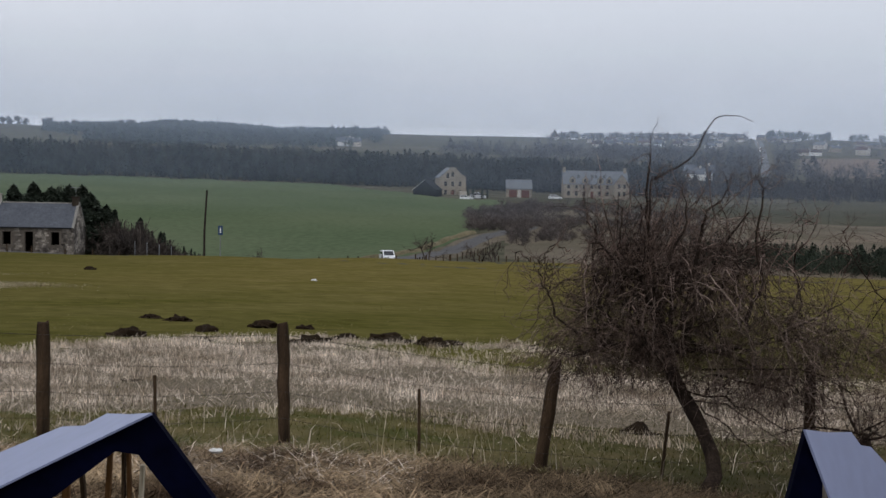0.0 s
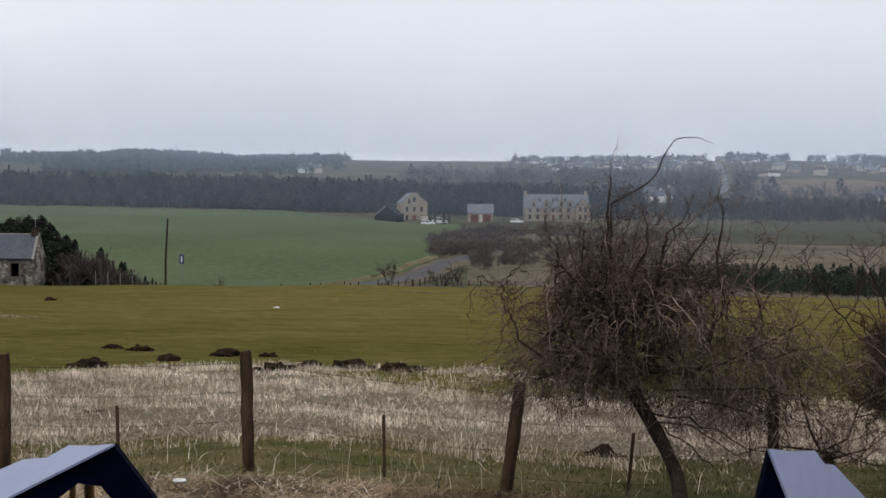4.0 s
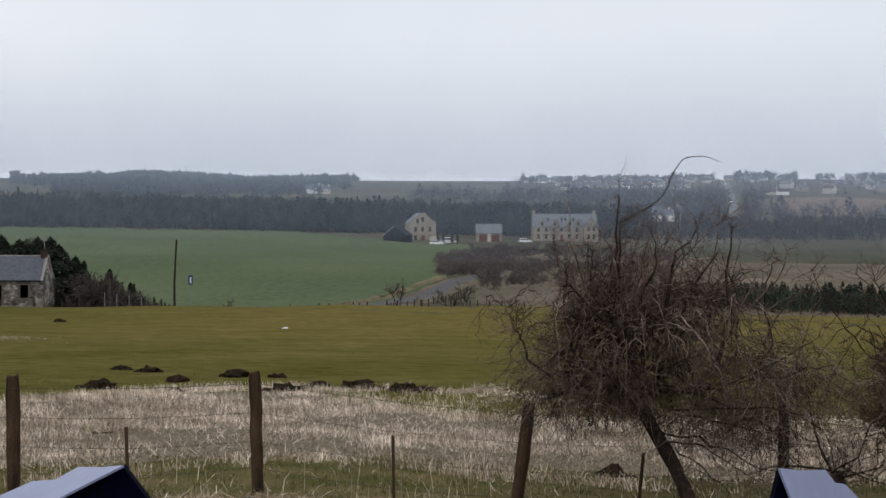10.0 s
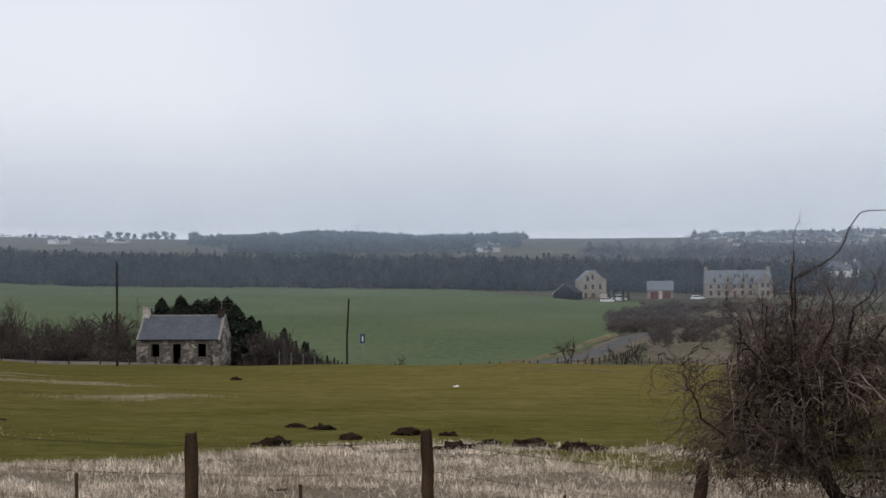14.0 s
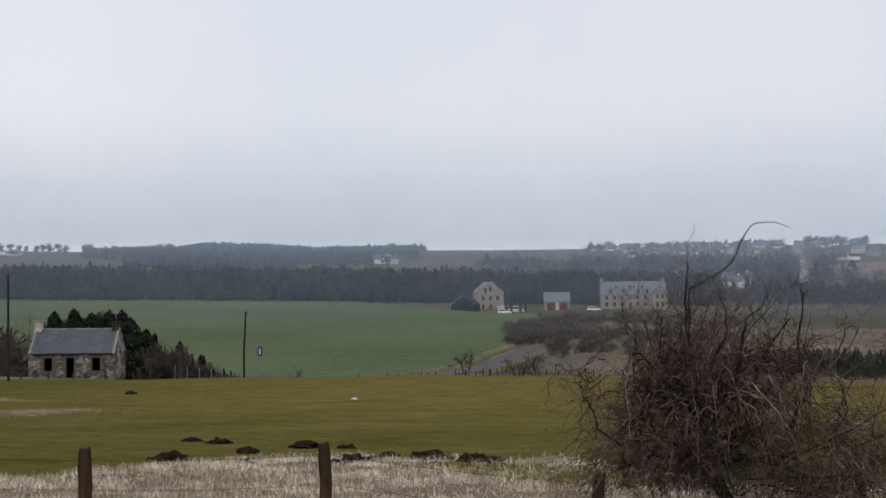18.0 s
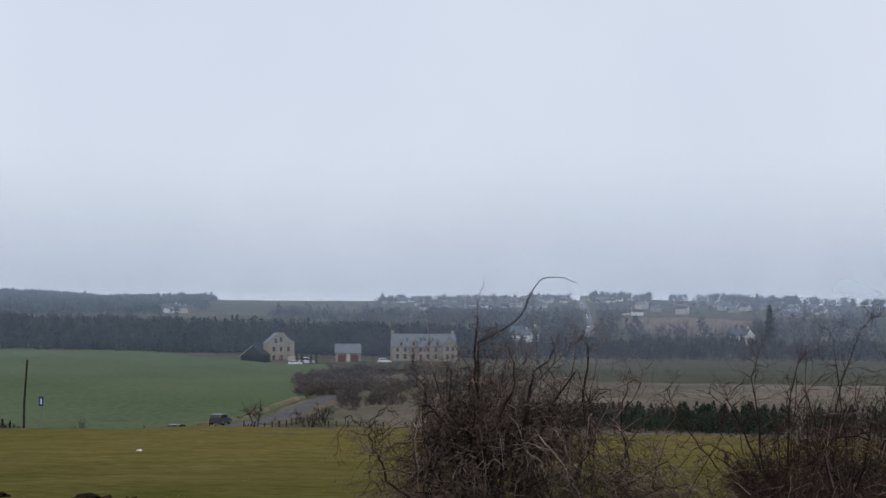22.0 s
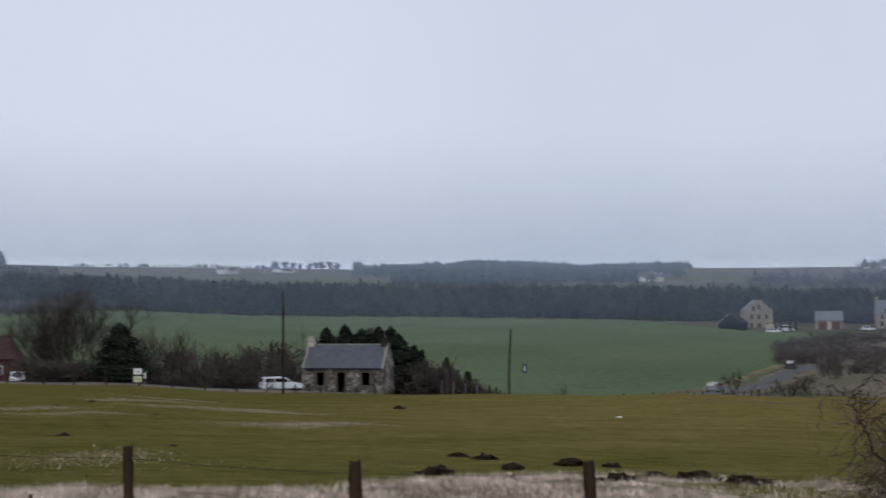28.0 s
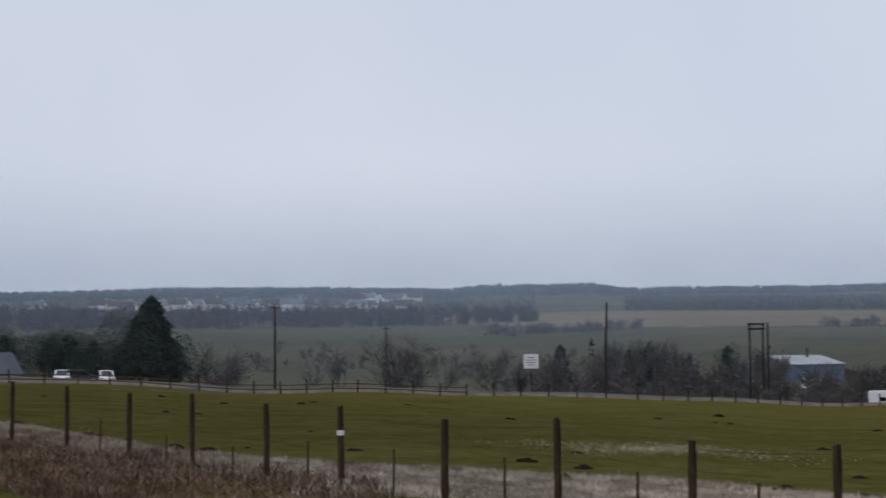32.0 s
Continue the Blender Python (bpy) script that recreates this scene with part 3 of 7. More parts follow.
def wood(name, spots, seed, hmin, hmax, label, conifers=0.5, dens=1.0, mats=("larch",), widths=(0.16, 0.28), twigs=40, size=1.0):
    """A far wood: many trees of sprays and bare stems on the land, one object."""
    rng = np.random.default_rng(seed)
    vs, fs, k = [], [], 0
    for az, r in spots:
        x, y, z = spot(az, r)
        h = rng.uniform(hmin, hmax)
        w = h * rng.uniform(*widths)
        if rng.random() < conifers:
            v, f = needles(rng, h, w, int(70 * dens), full=0.1 if size == 1.0 else 0.0, power=rng.uniform(0.55, 0.95), size=size)
        else:
            n = int(1.5 * twigs * dens)
            m = rng.integers(4, 8)
            ct = rng.uniform(0.14, 0.85, m)
            ca = rng.uniform(0, 2 * np.pi, m)
            cr = w * np.sin(np.pi * ct ** 1.1) * rng.uniform(0.2, 0.85, m)
            pick = rng.integers(0, m, n)
            c = np.stack([np.cos(ca) * cr, np.sin(ca) * cr, h * ct], -1)[pick]
            p1 = c + rng.normal(0, 1, (n, 3)) * np.array([w * 0.3, w * 0.3, h * 0.13])
            p1[:, 2] = np.clip(p1[:, 2], 0.04 * h, h)
            p0 = c * np.array([0.8, 0.8, 0.82]) + rng.normal(0, 1, (n, 3)) * np.array([w * 0.14, w * 0.14, h * 0.06])
            g = rng.normal(0, 1, (n, 3))
            g /= np.linalg.norm(g, axis=1, keepdims=True)
            s = h * 0.011 * size * rng.uniform(0.4, 1.6, n)
            v = np.stack([p0, p1 + g * s[:, None], p1 - g * s[:, None]], 1).reshape(-1, 3)
            f = np.arange(n * 3).reshape(-1, 3)
            tv, tf = bars(np.array([[0, 0, -0.5]]), np.array([[0, 0, h * 0.8]]), np.array([0.03 * h]), np.array([0.008 * h]))
            hub = np.stack([np.zeros(m), np.zeros(m), h * ct * 0.45], -1)
            crowns = np.stack([np.cos(ca) * cr, np.sin(ca) * cr, h * ct], -1)
            lv, lf = bars(hub, crowns, np.full(m, 0.014 * h), np.full(m, 0.005 * h))
            f = np.concatenate([f, tf + len(v), lf + len(v) + len(tv)])
            v = np.concatenate([v, tv, lv])
        vs.append(v + np.array([x, y, z])), fs.append(f + k)
        k += len(v)
    return place(raw(name, np.concatenate(vs), np.concatenate(fs), M[mats[0]]), label, "woodland", kind="stuff")


# ---- foreground: turf, reeds and hay along the fence ----
def scatter(name, seed, n, xs, near, far, hs, ws, lean, material, label, arch=0.0, patch=0.0, lift=0.0, mound=0.0):
    rng = np.random.default_rng(seed)
    x = rng.uniform(xs[0], xs[1], n)
    u = rng.uniform(0, 1, n)
    y0, y1 = np.interp(x, *near), np.interp(x, *far)
    y = y0 + (y1 - y0) * u
    if patch:
        tone = np.sin(x * 1.7 + 2 * np.sin(y * 0.9)) + np.sin(y * 2.1 + x * 0.6) + rng.normal(0, 0.5, n)
        ok = (tone > patch) & thinned(rng, x, y)
        x, y, u = x[ok], y[ok], u[ok]
        n = len(x)
    z = land(x, y) + lift
    if mound:
        z = z + mound * np.clip(np.sin(x * 1.3) * 0.5 + np.sin(x * 0.37 + y) * 0.5 + 0.4, 0, 2) * np.sin(np.pi * u)
    h = rng.uniform(*hs, n)
    v, f = blades(rng, x, y, z - 0.02, h, rng.uniform(*ws, n), rng.uniform(*lean, n) if isinstance(lean, tuple) else np.abs(rng.normal(0, lean, n)), arch)
    return place(raw(name, v, f, material), label, "grass", kind="stuff")


NEAR = ([-60, -31, -24, -19, -15, -9, -4, 0, 1.5, 4, 8], [13.4, 13.6, 14.1, 14.1, 14.5, 15.4, 14.8, 16.8, 16.2, 16.2, 16])
FAR = ([-60, -42, -32, -27.6, -24.4, -23.3, -20.5, -18, -11, -8.4, -6.1, -5.2, -2.4, 0, 1.6, 2.6, 4, 8], [16.2, 16.2, 15.6, 15.8, 16.6, 18, 20, 20.6, 21, 21, 24, 26.3, 28.3, 28.6, 28.6, 26, 24, 23])


THICK = ([-60, -5.2, -2.4, -1.0, 0.3, 8], [99, 99, 28.0, 26.0, 23.4, 22.0])


def thinned(rng, x, y):
    """Beyond the thick drift only scattered stems stand, and a row along the border."""
    return (y < np.interp(x, *THICK)) | (y > np.interp(x, *FAR) - 0.9) | (rng.random(len(x)) < 0.14)


def straw_borders(az):
    """Near and far border of the straw along an azimuth, drawn in a little."""
    r = np.linspace(11, 60, 2500)
    x, y = xy(az, r)
    ok = r[(y > np.interp(x, *NEAR) + 0.35) & (y < np.minimum(np.interp(x, *FAR), np.interp(x, *THICK)) - 0.45)]
    return (float(ok[0]), float(ok[-1])) if len(ok) else (30.0, 30.01)


SA = list(range(-17, 70, 2))
sheet("straw_litter", SA, [straw_borders(a)[0] for a in SA], [straw_borders(a)[1] for a in SA], 30, 0.022, M["litter"], "pale flattened straw with shadowed gaps in its dark tone")
scatter("dry_reeds", 3, 150000, (-44, 7), NEAR, FAR, (0.10, 0.30), (0.003, 0.008), (0.7, 1.55), M["straw"], "pale dry reeds beaten down behind the fence", 0.1, patch=-1.1)


def reed_tufts():
    """Broken tufts of upright reed stubble, thick in drifts and open between them."""
    rng = np.random.default_rng(4)
    n = 46000
    x = rng.uniform(-44, 7, n)
    u = rng.uniform(-0.08, 1.06, n)
    near, far = np.interp(x, *NEAR), np.interp(x, *FAR)
    y = near + (far - near) * u
    tone = np.sin(x * 1.1 + 1.6 * np.sin(y * 0.8)) + np.sin(y * 1.7 + x * 0.5) + 0.7 * np.sin(x * 3.1 - y * 2.3) + rng.normal(0, 0.5, n)
    ok = (tone > np.where(u < 0.15, 0.5, -0.6)) & thinned(rng, x, y)
    x, y = x[ok], y[ok]
    k = 13
    m = len(x) * k
    wide = np.repeat(rng.uniform(0.03, 0.10, len(x)), k)
    tall = np.repeat(rng.uniform(0.07, 0.22, len(x)), k)
    px, py = np.repeat(x, k) + rng.normal(0, 1, m) * wide, np.repeat(y, k) + rng.normal(0, 1, m) * wide
    v, f = blades(rng, px, py, land(px, py) - 0.01, tall * rng.uniform(0.5, 1.1, m), rng.uniform(0.004, 0.011, m), np.abs(rng.normal(0, 0.65, m)), 0.12)
    place(raw("standing_reeds", v, f, M["straw"]), "upright pale reed stems in broken tufts", "grass", kind="stuff")


reed_tufts()
scatter("turf_blades", 5, 42000, (-20, 6), ([-60, 10], [11.5, 11.5]), ([-60, 10], [17.8, 17.8]), (0.03, 0.10), (0.007, 0.014), 0.6, M["blade"], "short winter grass along the fence", 0.1)
scatter("turf_straw", 15, 15000, (-20, 6), ([-60, 10], [11.8, 11.8]), ([-60, 10], [18.2, 18.2]), (0.04, 0.13), (0.005, 0.011), (0.2, 1.3), M["bleached"], "withered yellow blades in the turf", 0.15, patch=0.2)
scatter("field_blades", 6, 24000, (-30, 7), ([-60, 10], [22, 22]), ([-60, 10], [32, 32]), (0.02, 0.06), (0.012, 0.025), 0.5, M["blade"], "short grazed grass at the field's edge", 0.1)
sheet("hay_bed", [-6, -3, 2, 8, 17], [9, 9, 9, 9, 9], [11.6, 12.6, 12.9, 12.6, 12.6], 10, 0.02, M["haybed"], "matted hay on the bank, shaded gaps in its dark colour")
scatter("hay_strands", 17, 1900, (-4.2, -0.2), ([-60, 10], [9.6, 9.6]), ([-60, -3, 0, 1.4], [12.2, 12.4, 12.8, 12.0]), (0.12, 0.36), (0.003, 0.006), (1.1, 1.6), M["straw"], "pale straw strands on the hay", 0.15, lift=0.06, mound=0.12)
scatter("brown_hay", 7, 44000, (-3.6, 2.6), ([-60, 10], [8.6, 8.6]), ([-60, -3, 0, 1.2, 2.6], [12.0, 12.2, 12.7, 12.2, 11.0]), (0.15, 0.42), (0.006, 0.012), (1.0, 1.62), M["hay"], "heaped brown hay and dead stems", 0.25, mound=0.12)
scatter("dead_bracken", 8, 42000, (-44, -13), ([-60, 10], [8.5, 8.5]), ([-60, -40, -36, -30, -24, -20, -13], [15.6, 15.6, 16.5, 15.8, 14.4, 13.2, 11.5]), (0.12, 0.34), (0.010, 0.020), (0.7, 1.6), M["bracken"], "brown dead bracken on the bank by the fence", 0.25, mound=0.1)
def bracken_clumps():
    """Ragged clumps of dead bracken and dry grass that break the bank's outline."""
    rng = np.random.default_rng(88)
    for name, n, k, mat_name, hs, ws, label in (("bracken_clumps", 2600, 14, "bracken", (0.16, 0.46), (0.010, 0.022), "ragged clumps of dead brown bracken"), ("dry_grass_clumps", 1500, 12, "straw", (0.14, 0.40), (0.004, 0.009), "clumps of pale dry grass among bracken")):
        x = rng.uniform(-44, -13, n)
        far = np.interp(x, [-44, -31, -24, -19, -13], [15.2, 14.6, 14.4, 13.6, 11.8])
        y = 8.6 + (far - 8.6) * rng.uniform(0, 1.06, n) ** (1.0 if mat_name == "bracken" else 0.5)
        ok = np.sin(x * 0.9 + 2 * np.sin(y)) + np.sin(y * 1.3 - x * 0.4) + rng.normal(0, 0.7, n) > -0.2
        x, y = x[ok], y[ok]
        m = len(x) * k
        wide = np.repeat(rng.uniform(0.05, 0.2, len(x)), k)
        tall = np.repeat(rng.uniform(*hs, len(x)), k)
        px, py = np.repeat(x, k) + rng.normal(0, 1, m) * wide, np.repeat(y, k) + rng.normal(0, 1, m) * wide
        v, f = blades(rng, px, py, land(px, py) - 0.02, tall * rng.uniform(0.5, 1.1, m), rng.uniform(*ws, m), np.abs(rng.normal(0, 0.6, m)), 0.25)
        place(raw(name, v, f, M[mat_name]), label, "grass", kind="stuff")


bracken_clumps()
scatter("bracken_stems", 18, 900, (-44, -20), ([-60, 10], [9.5, 9.5]), ([-60, -40, -30, -24, -20], [15.4, 15.4, 15.2, 14.0, 12.8]), (0.25, 0.6), (0.006, 0.014), 0.35, M["hay"], "upright dead bracken stems on the bank", 0.2)
scatter("tall_dry_grass", 9, 190, (-9, 3), ([-60, 10], [12.3, 12.3]), ([-60, 10], [14.6, 14.6]), (0.18, 0.52), (0.003, 0.006), 0.26, M["straw"], "tall dry grass stems at the fence foot", 0.18)
scatter("straw_wisps", 10, 4200, (-40, 4), ([-60, 10], [12.0, 12.0]), ([-60, 10], [15.6, 15.6]), (0.08, 0.26), (0.005, 0.009), (0.5, 1.55), M["straw"], "pale straw caught along the fence", 0.2)


def pale_tufts():
    """Bleached grass streaks far out on the pasture."""
    rng = np.random.default_rng(12)
    vs, fs, k = [], [], 0
    for az, el, w in ((27.8, -3.77, 3.4), (44.3, -4.1, 2.8), (21.8, -3.56, 3.2), (17.7, -4.57, 3.0), (25.7, -4.0, 2.6), (19.4, -4.03, 4.5), (45.2, -4.02, 3.4), (24.7, -5.67, 1.5), (32.6, -3.08, 2.5), (16.7, -4.58, 2.2), (18.8, -4.01, 2.0), (16.4, -4.65, 1.5), (22.5, -3.6, 3.0), (44.5, -4.15, 2.4), (26.8, -3.8, 1.6), (23.8, -3.55, 1.4), (21.4, -3.85, 2.6), (18.4, -4.1, 2.0)):
        cx, cy = xy(az, reach(az, el))
        n = 1900
        a = radians(az)
        u = rng.normal(0, w * 0.6, n)
        q = rng.normal(0, 1.5, n) + 1.1 * np.sin(u * 1.3)
        x, y = cx + u * math.cos(a) - q * math.sin(a), cy + u * math.sin(a) + q * math.cos(a)
        v, f = blades(rng, x, y, land(x, y), rng.uniform(0.06, 0.15, n), rng.uniform(0.010, 0.024, n), rng.uniform(0.7, 1.45, n), 0.1)
        vs.append(v), fs.append(f + k)
        k += len(v)
    place(raw("bleached_tufts", np.concatenate(vs), np.concatenate(fs), M["bleached"]), "bleached grass tufts on the pasture", "grass", kind="stuff")


def pasture_tufts():
    """Tufts of grazed grass all over the field."""
    rng = np.random.default_rng(19)
    n = 70000
    az, r = rng.uniform(-19, 72, n), 26 * (150 / 26) ** rng.uniform(0, 1, n)
    x, y = xy(az, r)
    ok = np.sin(x * 0.5 + 1.7 * np.sin(y * 0.31)) + np.sin(y * 0.43 - x * 0.21) + rng.normal(0, 0.9, n) > 0
    x, y, r = x[ok], y[ok], r[ok]
    m = len(x)
    v, f = blades(rng, x, y, land(x, y) + 0.01, rng.uniform(0.05, 0.12, m), rng.uniform(0.010, 0.022, m), rng.uniform(1.0, 1.5, m), 0.1)
    place(raw("pasture_grass", v, f, M["tuft"]), "uneven tufts of grazed grass on the pasture", "grass", kind="stuff")


pasture_tufts()
pale_tufts()


def molehills():
    for i, (az, el, s) in enumerate(((10.0, -5.98, 0.30), (11.9, -6.53, 0.32), (6.86, -6.22, 0.32), (5.24, -6.26, 0.24), (3.56, -6.59, 0.30), (2.08, -6.67, 0.36), (0.34, -6.81, 0.34),
                                     (8.99, -6.36, 0.34), (5.0, -6.78, 0.32), (11.0, -5.87, 0.26), (11.8, -8.28, 0.15), (-7.67, -9.95, 0.22), (13.3, -4.03, 0.4), (63.2, -1.98, 0.33), (63.1, -2.57, 0.22),
                                     (67.5, -1.91, 0.33), (60.9, -2.28, 0.33), (58.0, -2.32, 0.33), (42.1, -2.87, 0.33), (49.4, -4.6, 0.3), (47.3, -4.86, 0.3), (56.0, -4.13, 0.22), (60.0, -3.97, 0.22), (42.2, -2.88, 0.39), (32.7, -4.25, 0.28), (34.4, -4.42, 0.22), (34.8, -5.6, 0.3))):
        rng = random.Random(i)
        bm = bmesh.new()
        bmesh.ops.create_icosphere(bm, subdivisions=3, radius=1)
        for v in bm.verts:
            k = 1 + 0.6 * noise.noise(v.co * 1.9 + Vector((i * 3.1, 0, 0))) + 0.5 * noise.noise(v.co * 4 + Vector((0, i, 0)))
            v.co = Vector((v.co.x * k, v.co.y * k * 0.9, max(v.co.z, -0.15) * k * 0.5))
        x, y, z = spot(az, reach(az, el))
        ob = part("molehill", bm, M["soil"])
        ob.matrix_basis = pose(x, y, z - 0.02, 0, 0, rng.uniform(0, 360)) @ Matrix.Scale((0.92 if az < 14 else 0.70) * s * rng.uniform(0.8, 1.2), 4)
        place(ob, "dark crumbly molehill on the pasture", "molehill", "molehills in the pasture")


molehills()


def clods():
    """Small dark heaps of turned soil along the straw's border and out on the pasture."""
    rng = random.Random(31)
    spots = []
    for i in range(34):
        x = rng.uniform(-43, -13)
        spots.append((x, float(np.interp(x, *FAR)) + rng.uniform(-0.9, 0.9)))
    for i in range(22):
        a, r = rng.uniform(20, 69), rng.uniform(32, 85)
        spots.append(tuple(float(q) for q in xy(a, r)))
    for i in range(7):
        x = rng.uniform(-5.5, 1.2)
        spots.append((x, float(np.interp(x, *FAR)) + rng.uniform(-0.7, 0.5)))
    for i, (x, y) in enumerate(spots):
        if i % 8 == 0:
            bm = bmesh.new()
            bmesh.ops.create_icosphere(bm, subdivisions=2, radius=1)
            for v in bm.verts:
                k = 1 + 0.7 * noise.noise(v.co * 2.1 + Vector((i * 2.7, 1, 0))) + 0.3 * noise.noise(v.co * 6 + Vector((0, i, 3)))
                v.co = Vector((v.co.x * k * 1.25, v.co.y * k, max(v.co.z, -0.2) * k * 0.5))
            ob = first = part("soil_clod", bm, M["soil"])
        else:
            ob = new("soil_clod", first.data)
        ob.matrix_basis = pose(x, y, float(land(x, y)) - 0.01, 0, 0, rng.uniform(0, 360)) @ Matrix.Scale(rng.uniform(0.11, 0.24), 4)
        place(ob, "small dark heap of turned soil in the grass", "soil heap", "soil heaps in the field")


clods()

FY = 13.5
POSTS = [(68.6, -1.32), (66.65, -1.55), (64.4, -1.83), (62.1, -1.89), (59.3, -2.3), (56.5, -2.42), (52.5, -2.93), (48.25, -2.95), (43.2, -3.75), (37.85, -3.88), (30.6, -4.8),
         (23.5, -5.27), (14.95, -6.0), (6.05, -6.0), (-4.47, -7.22), (-14.05, -7.05), (-22.5, -7.0)]
LEANS = {-4.47: 7.0, 6.05: -1.0, 56.5: -2.5, 62.1: -2.0, 52.5: 0.5, 59.3: -2.0, 48.25: -1.5}


def field_fence():
    top = empty("field_fence", 0, FY, 0)
    heads = []
    for i, (az, el) in enumerate(POSTS):
        x = -FY * math.tan(radians(az))
        head = EYE + FY / math.cos(radians(az)) * math.tan(radians(el))
        foot = float(land(x, FY)) - 0.15
        h = head - foot
        rng = random.Random(40 + i)
        rad = rng.uniform(0.050, 0.062)
        bm = bmesh.new()
        n = 7
        tube(bm, [(rng.uniform(-0.006, 0.006), rng.uniform(-0.006, 0.006), h * k / n) for k in range(n + 1)], [rad * rng.uniform(0.94, 1.05) for k in range(n)] + [rad * 0.9], 9)
        for v in bm.verts:
            if v.co.z > h - 0.01:
                v.co.z += v.co.x * rng.uniform(-0.3, 0.6) + rng.uniform(-0.012, 0.012)
        ob = part("post", bm, M["post"], top)
        lean = LEANS.get(az, rng.uniform(-1, 1))
        ob.matrix_basis = pose(x - math.tan(radians(lean)) * h, 0, foot, rng.uniform(-1, 1), lean, 0)
        if az == 56.5:
            band = part("tag", tube(bmesh.new(), [(0, 0, h - 0.46), (0, 0, h - 0.38)], rad * 1.12, 9), M["paper"], ob, "scrap of white tape round the post")
        heads.append((x, head, foot, lean))
    for az, el in ((65.44, -2.76), (63.02, -3.39), (60.56, -3.86), (57.73, -3.69), (54.46, -4.04), (50.24, -4.39), (45.22, -4.92), (40.73, -5.3), (34.2, -6.6), (27.0, -6.9), (19.2, -7.3), (10.88, -7.97), (0.78, -8.46), (-8.83, -9.02), (-18.2, -9.0)):
        x = -FY * math.tan(radians(az))
        head = EYE + FY / math.cos(radians(az)) * math.tan(radians(el))
        foot = float(land(x, FY)) - 0.1
        lean = 5 if az == -8.83 else random.Random(int(az * 10)).uniform(-2, 2)
        ob = part("stake", block(-0.014, -0.014, 0, 0.014, 0.014, head - foot, 0.003), M["post"], top, "thin dark intermediate stake")
        ob.matrix_basis = pose(x - math.tan(radians(lean)) * (head - foot), 0, foot, 0, lean, 0)
    for k, drop in enumerate((0.10, 0.36, 0.62, 0.86)):
        bm = bmesh.new()
        pts = []
        for (xa, ha, fa, la), (xb, hb, fb, lb) in zip(heads, heads[1:]):
            for q in range(4):
                u = q / 4
                sag = -0.022 * math.sin(math.pi * u) * (1 + 0.5 * k)
                pts.append((xa + (xb - xa) * u, -0.06, (ha - drop) * (1 - u) + (hb - drop) * u + sag))
        tube(bm, pts, 0.0024 if k else 0.003, 4)
        part("wire", bm, M["wire"], top, "slack rusty strand of fence wire")
    return place(top, "weathered stock fence of round posts, thin stakes and slack wire", "fence")


field_fence()


def crumpled(az, el, s, seed):
    rng = random.Random(seed)
    bm = bmesh.new()
    bmesh.ops.create_icosphere(bm, subdivisions=2, radius=1)
    for v in bm.verts:
        v.co = Vector((v.co.x * rng.uniform(0.8, 1.2) * s, v.co.y * rng.uniform(0.7, 1.1) * s * 0.7, v.co.z * rng.uniform(0.6, 1.2) * s * 0.4))
    ob = part("litter", bm, M["paper"])
    x, y, z = spot(az, reach(az, el))
    ob.matrix_basis = pose(x, y, z + s * 0.3 + (0.12 if s < 0.12 else 0))
    place(ob, "crumpled white plastic litter lying on grass", "litter")


crumpled(8.55, -11.5, 0.055, 1), crumpled(4.9, -4.4, 0.16, 2), crumpled(56.3, -5.4, 0.13, 3)


# ---- the hawthorn and its neighbour ----
def sight(az, el, y):
    """The place on a line of sight, at distance y ahead of the eye."""
    return (-y * math.tan(radians(az)), y, EYE + y / math.cos(radians(az)) * math.tan(radians(el)))


def wander(rng, pts, n, jitter):
    """A crooked line through points: eased between them, with small kinks."""
    p = [Vector(q) for q in pts]
    out = []
    for i in range(len(p) - 1):
        a, b, c, d = p[max(i - 1, 0)], p[i], p[i + 1], p[min(i + 2, len(p) - 1)]
        for k in range(n):
            u = k / n
            q = 0.5 * (2 * b + (c - a) * u + (2 * a - 5 * b + 4 * c - d) * u * u + (3 * b - a - 3 * c + d) * u ** 3)
            out.append(q + Vector(rng.normal(0, jitter, 3)) * (1 if i + k else 0))
    return out + [p[-1]]


def shoots(rng, line, n, length, radius, counts, lift=0.0, droop=0.1, first=0.1):
    """Side twigs along a limb."""
    k = rng.uniform(first, 1.0, n) * (len(line) - 1)
    start, way = [], []
    for q in k:
        i = min(int(q), len(line) - 2)
        start.append(line[i].lerp(line[i + 1], q - i))
        d = (line[i + 1] - line[i]).normalized() * 0.5 + Vector(rng.normal(0, 0.6, 3)) + Vector((0, 0, lift))
        way.append(d.normalized())
    return grow(rng, np.array(start), np.array(way), rng.uniform(0.5, 1.2, n) * length, np.full(n, radius), counts, shrink=0.6, wide=0.75, rise=0.02, droop=droop, steps=4, curl=0.32)


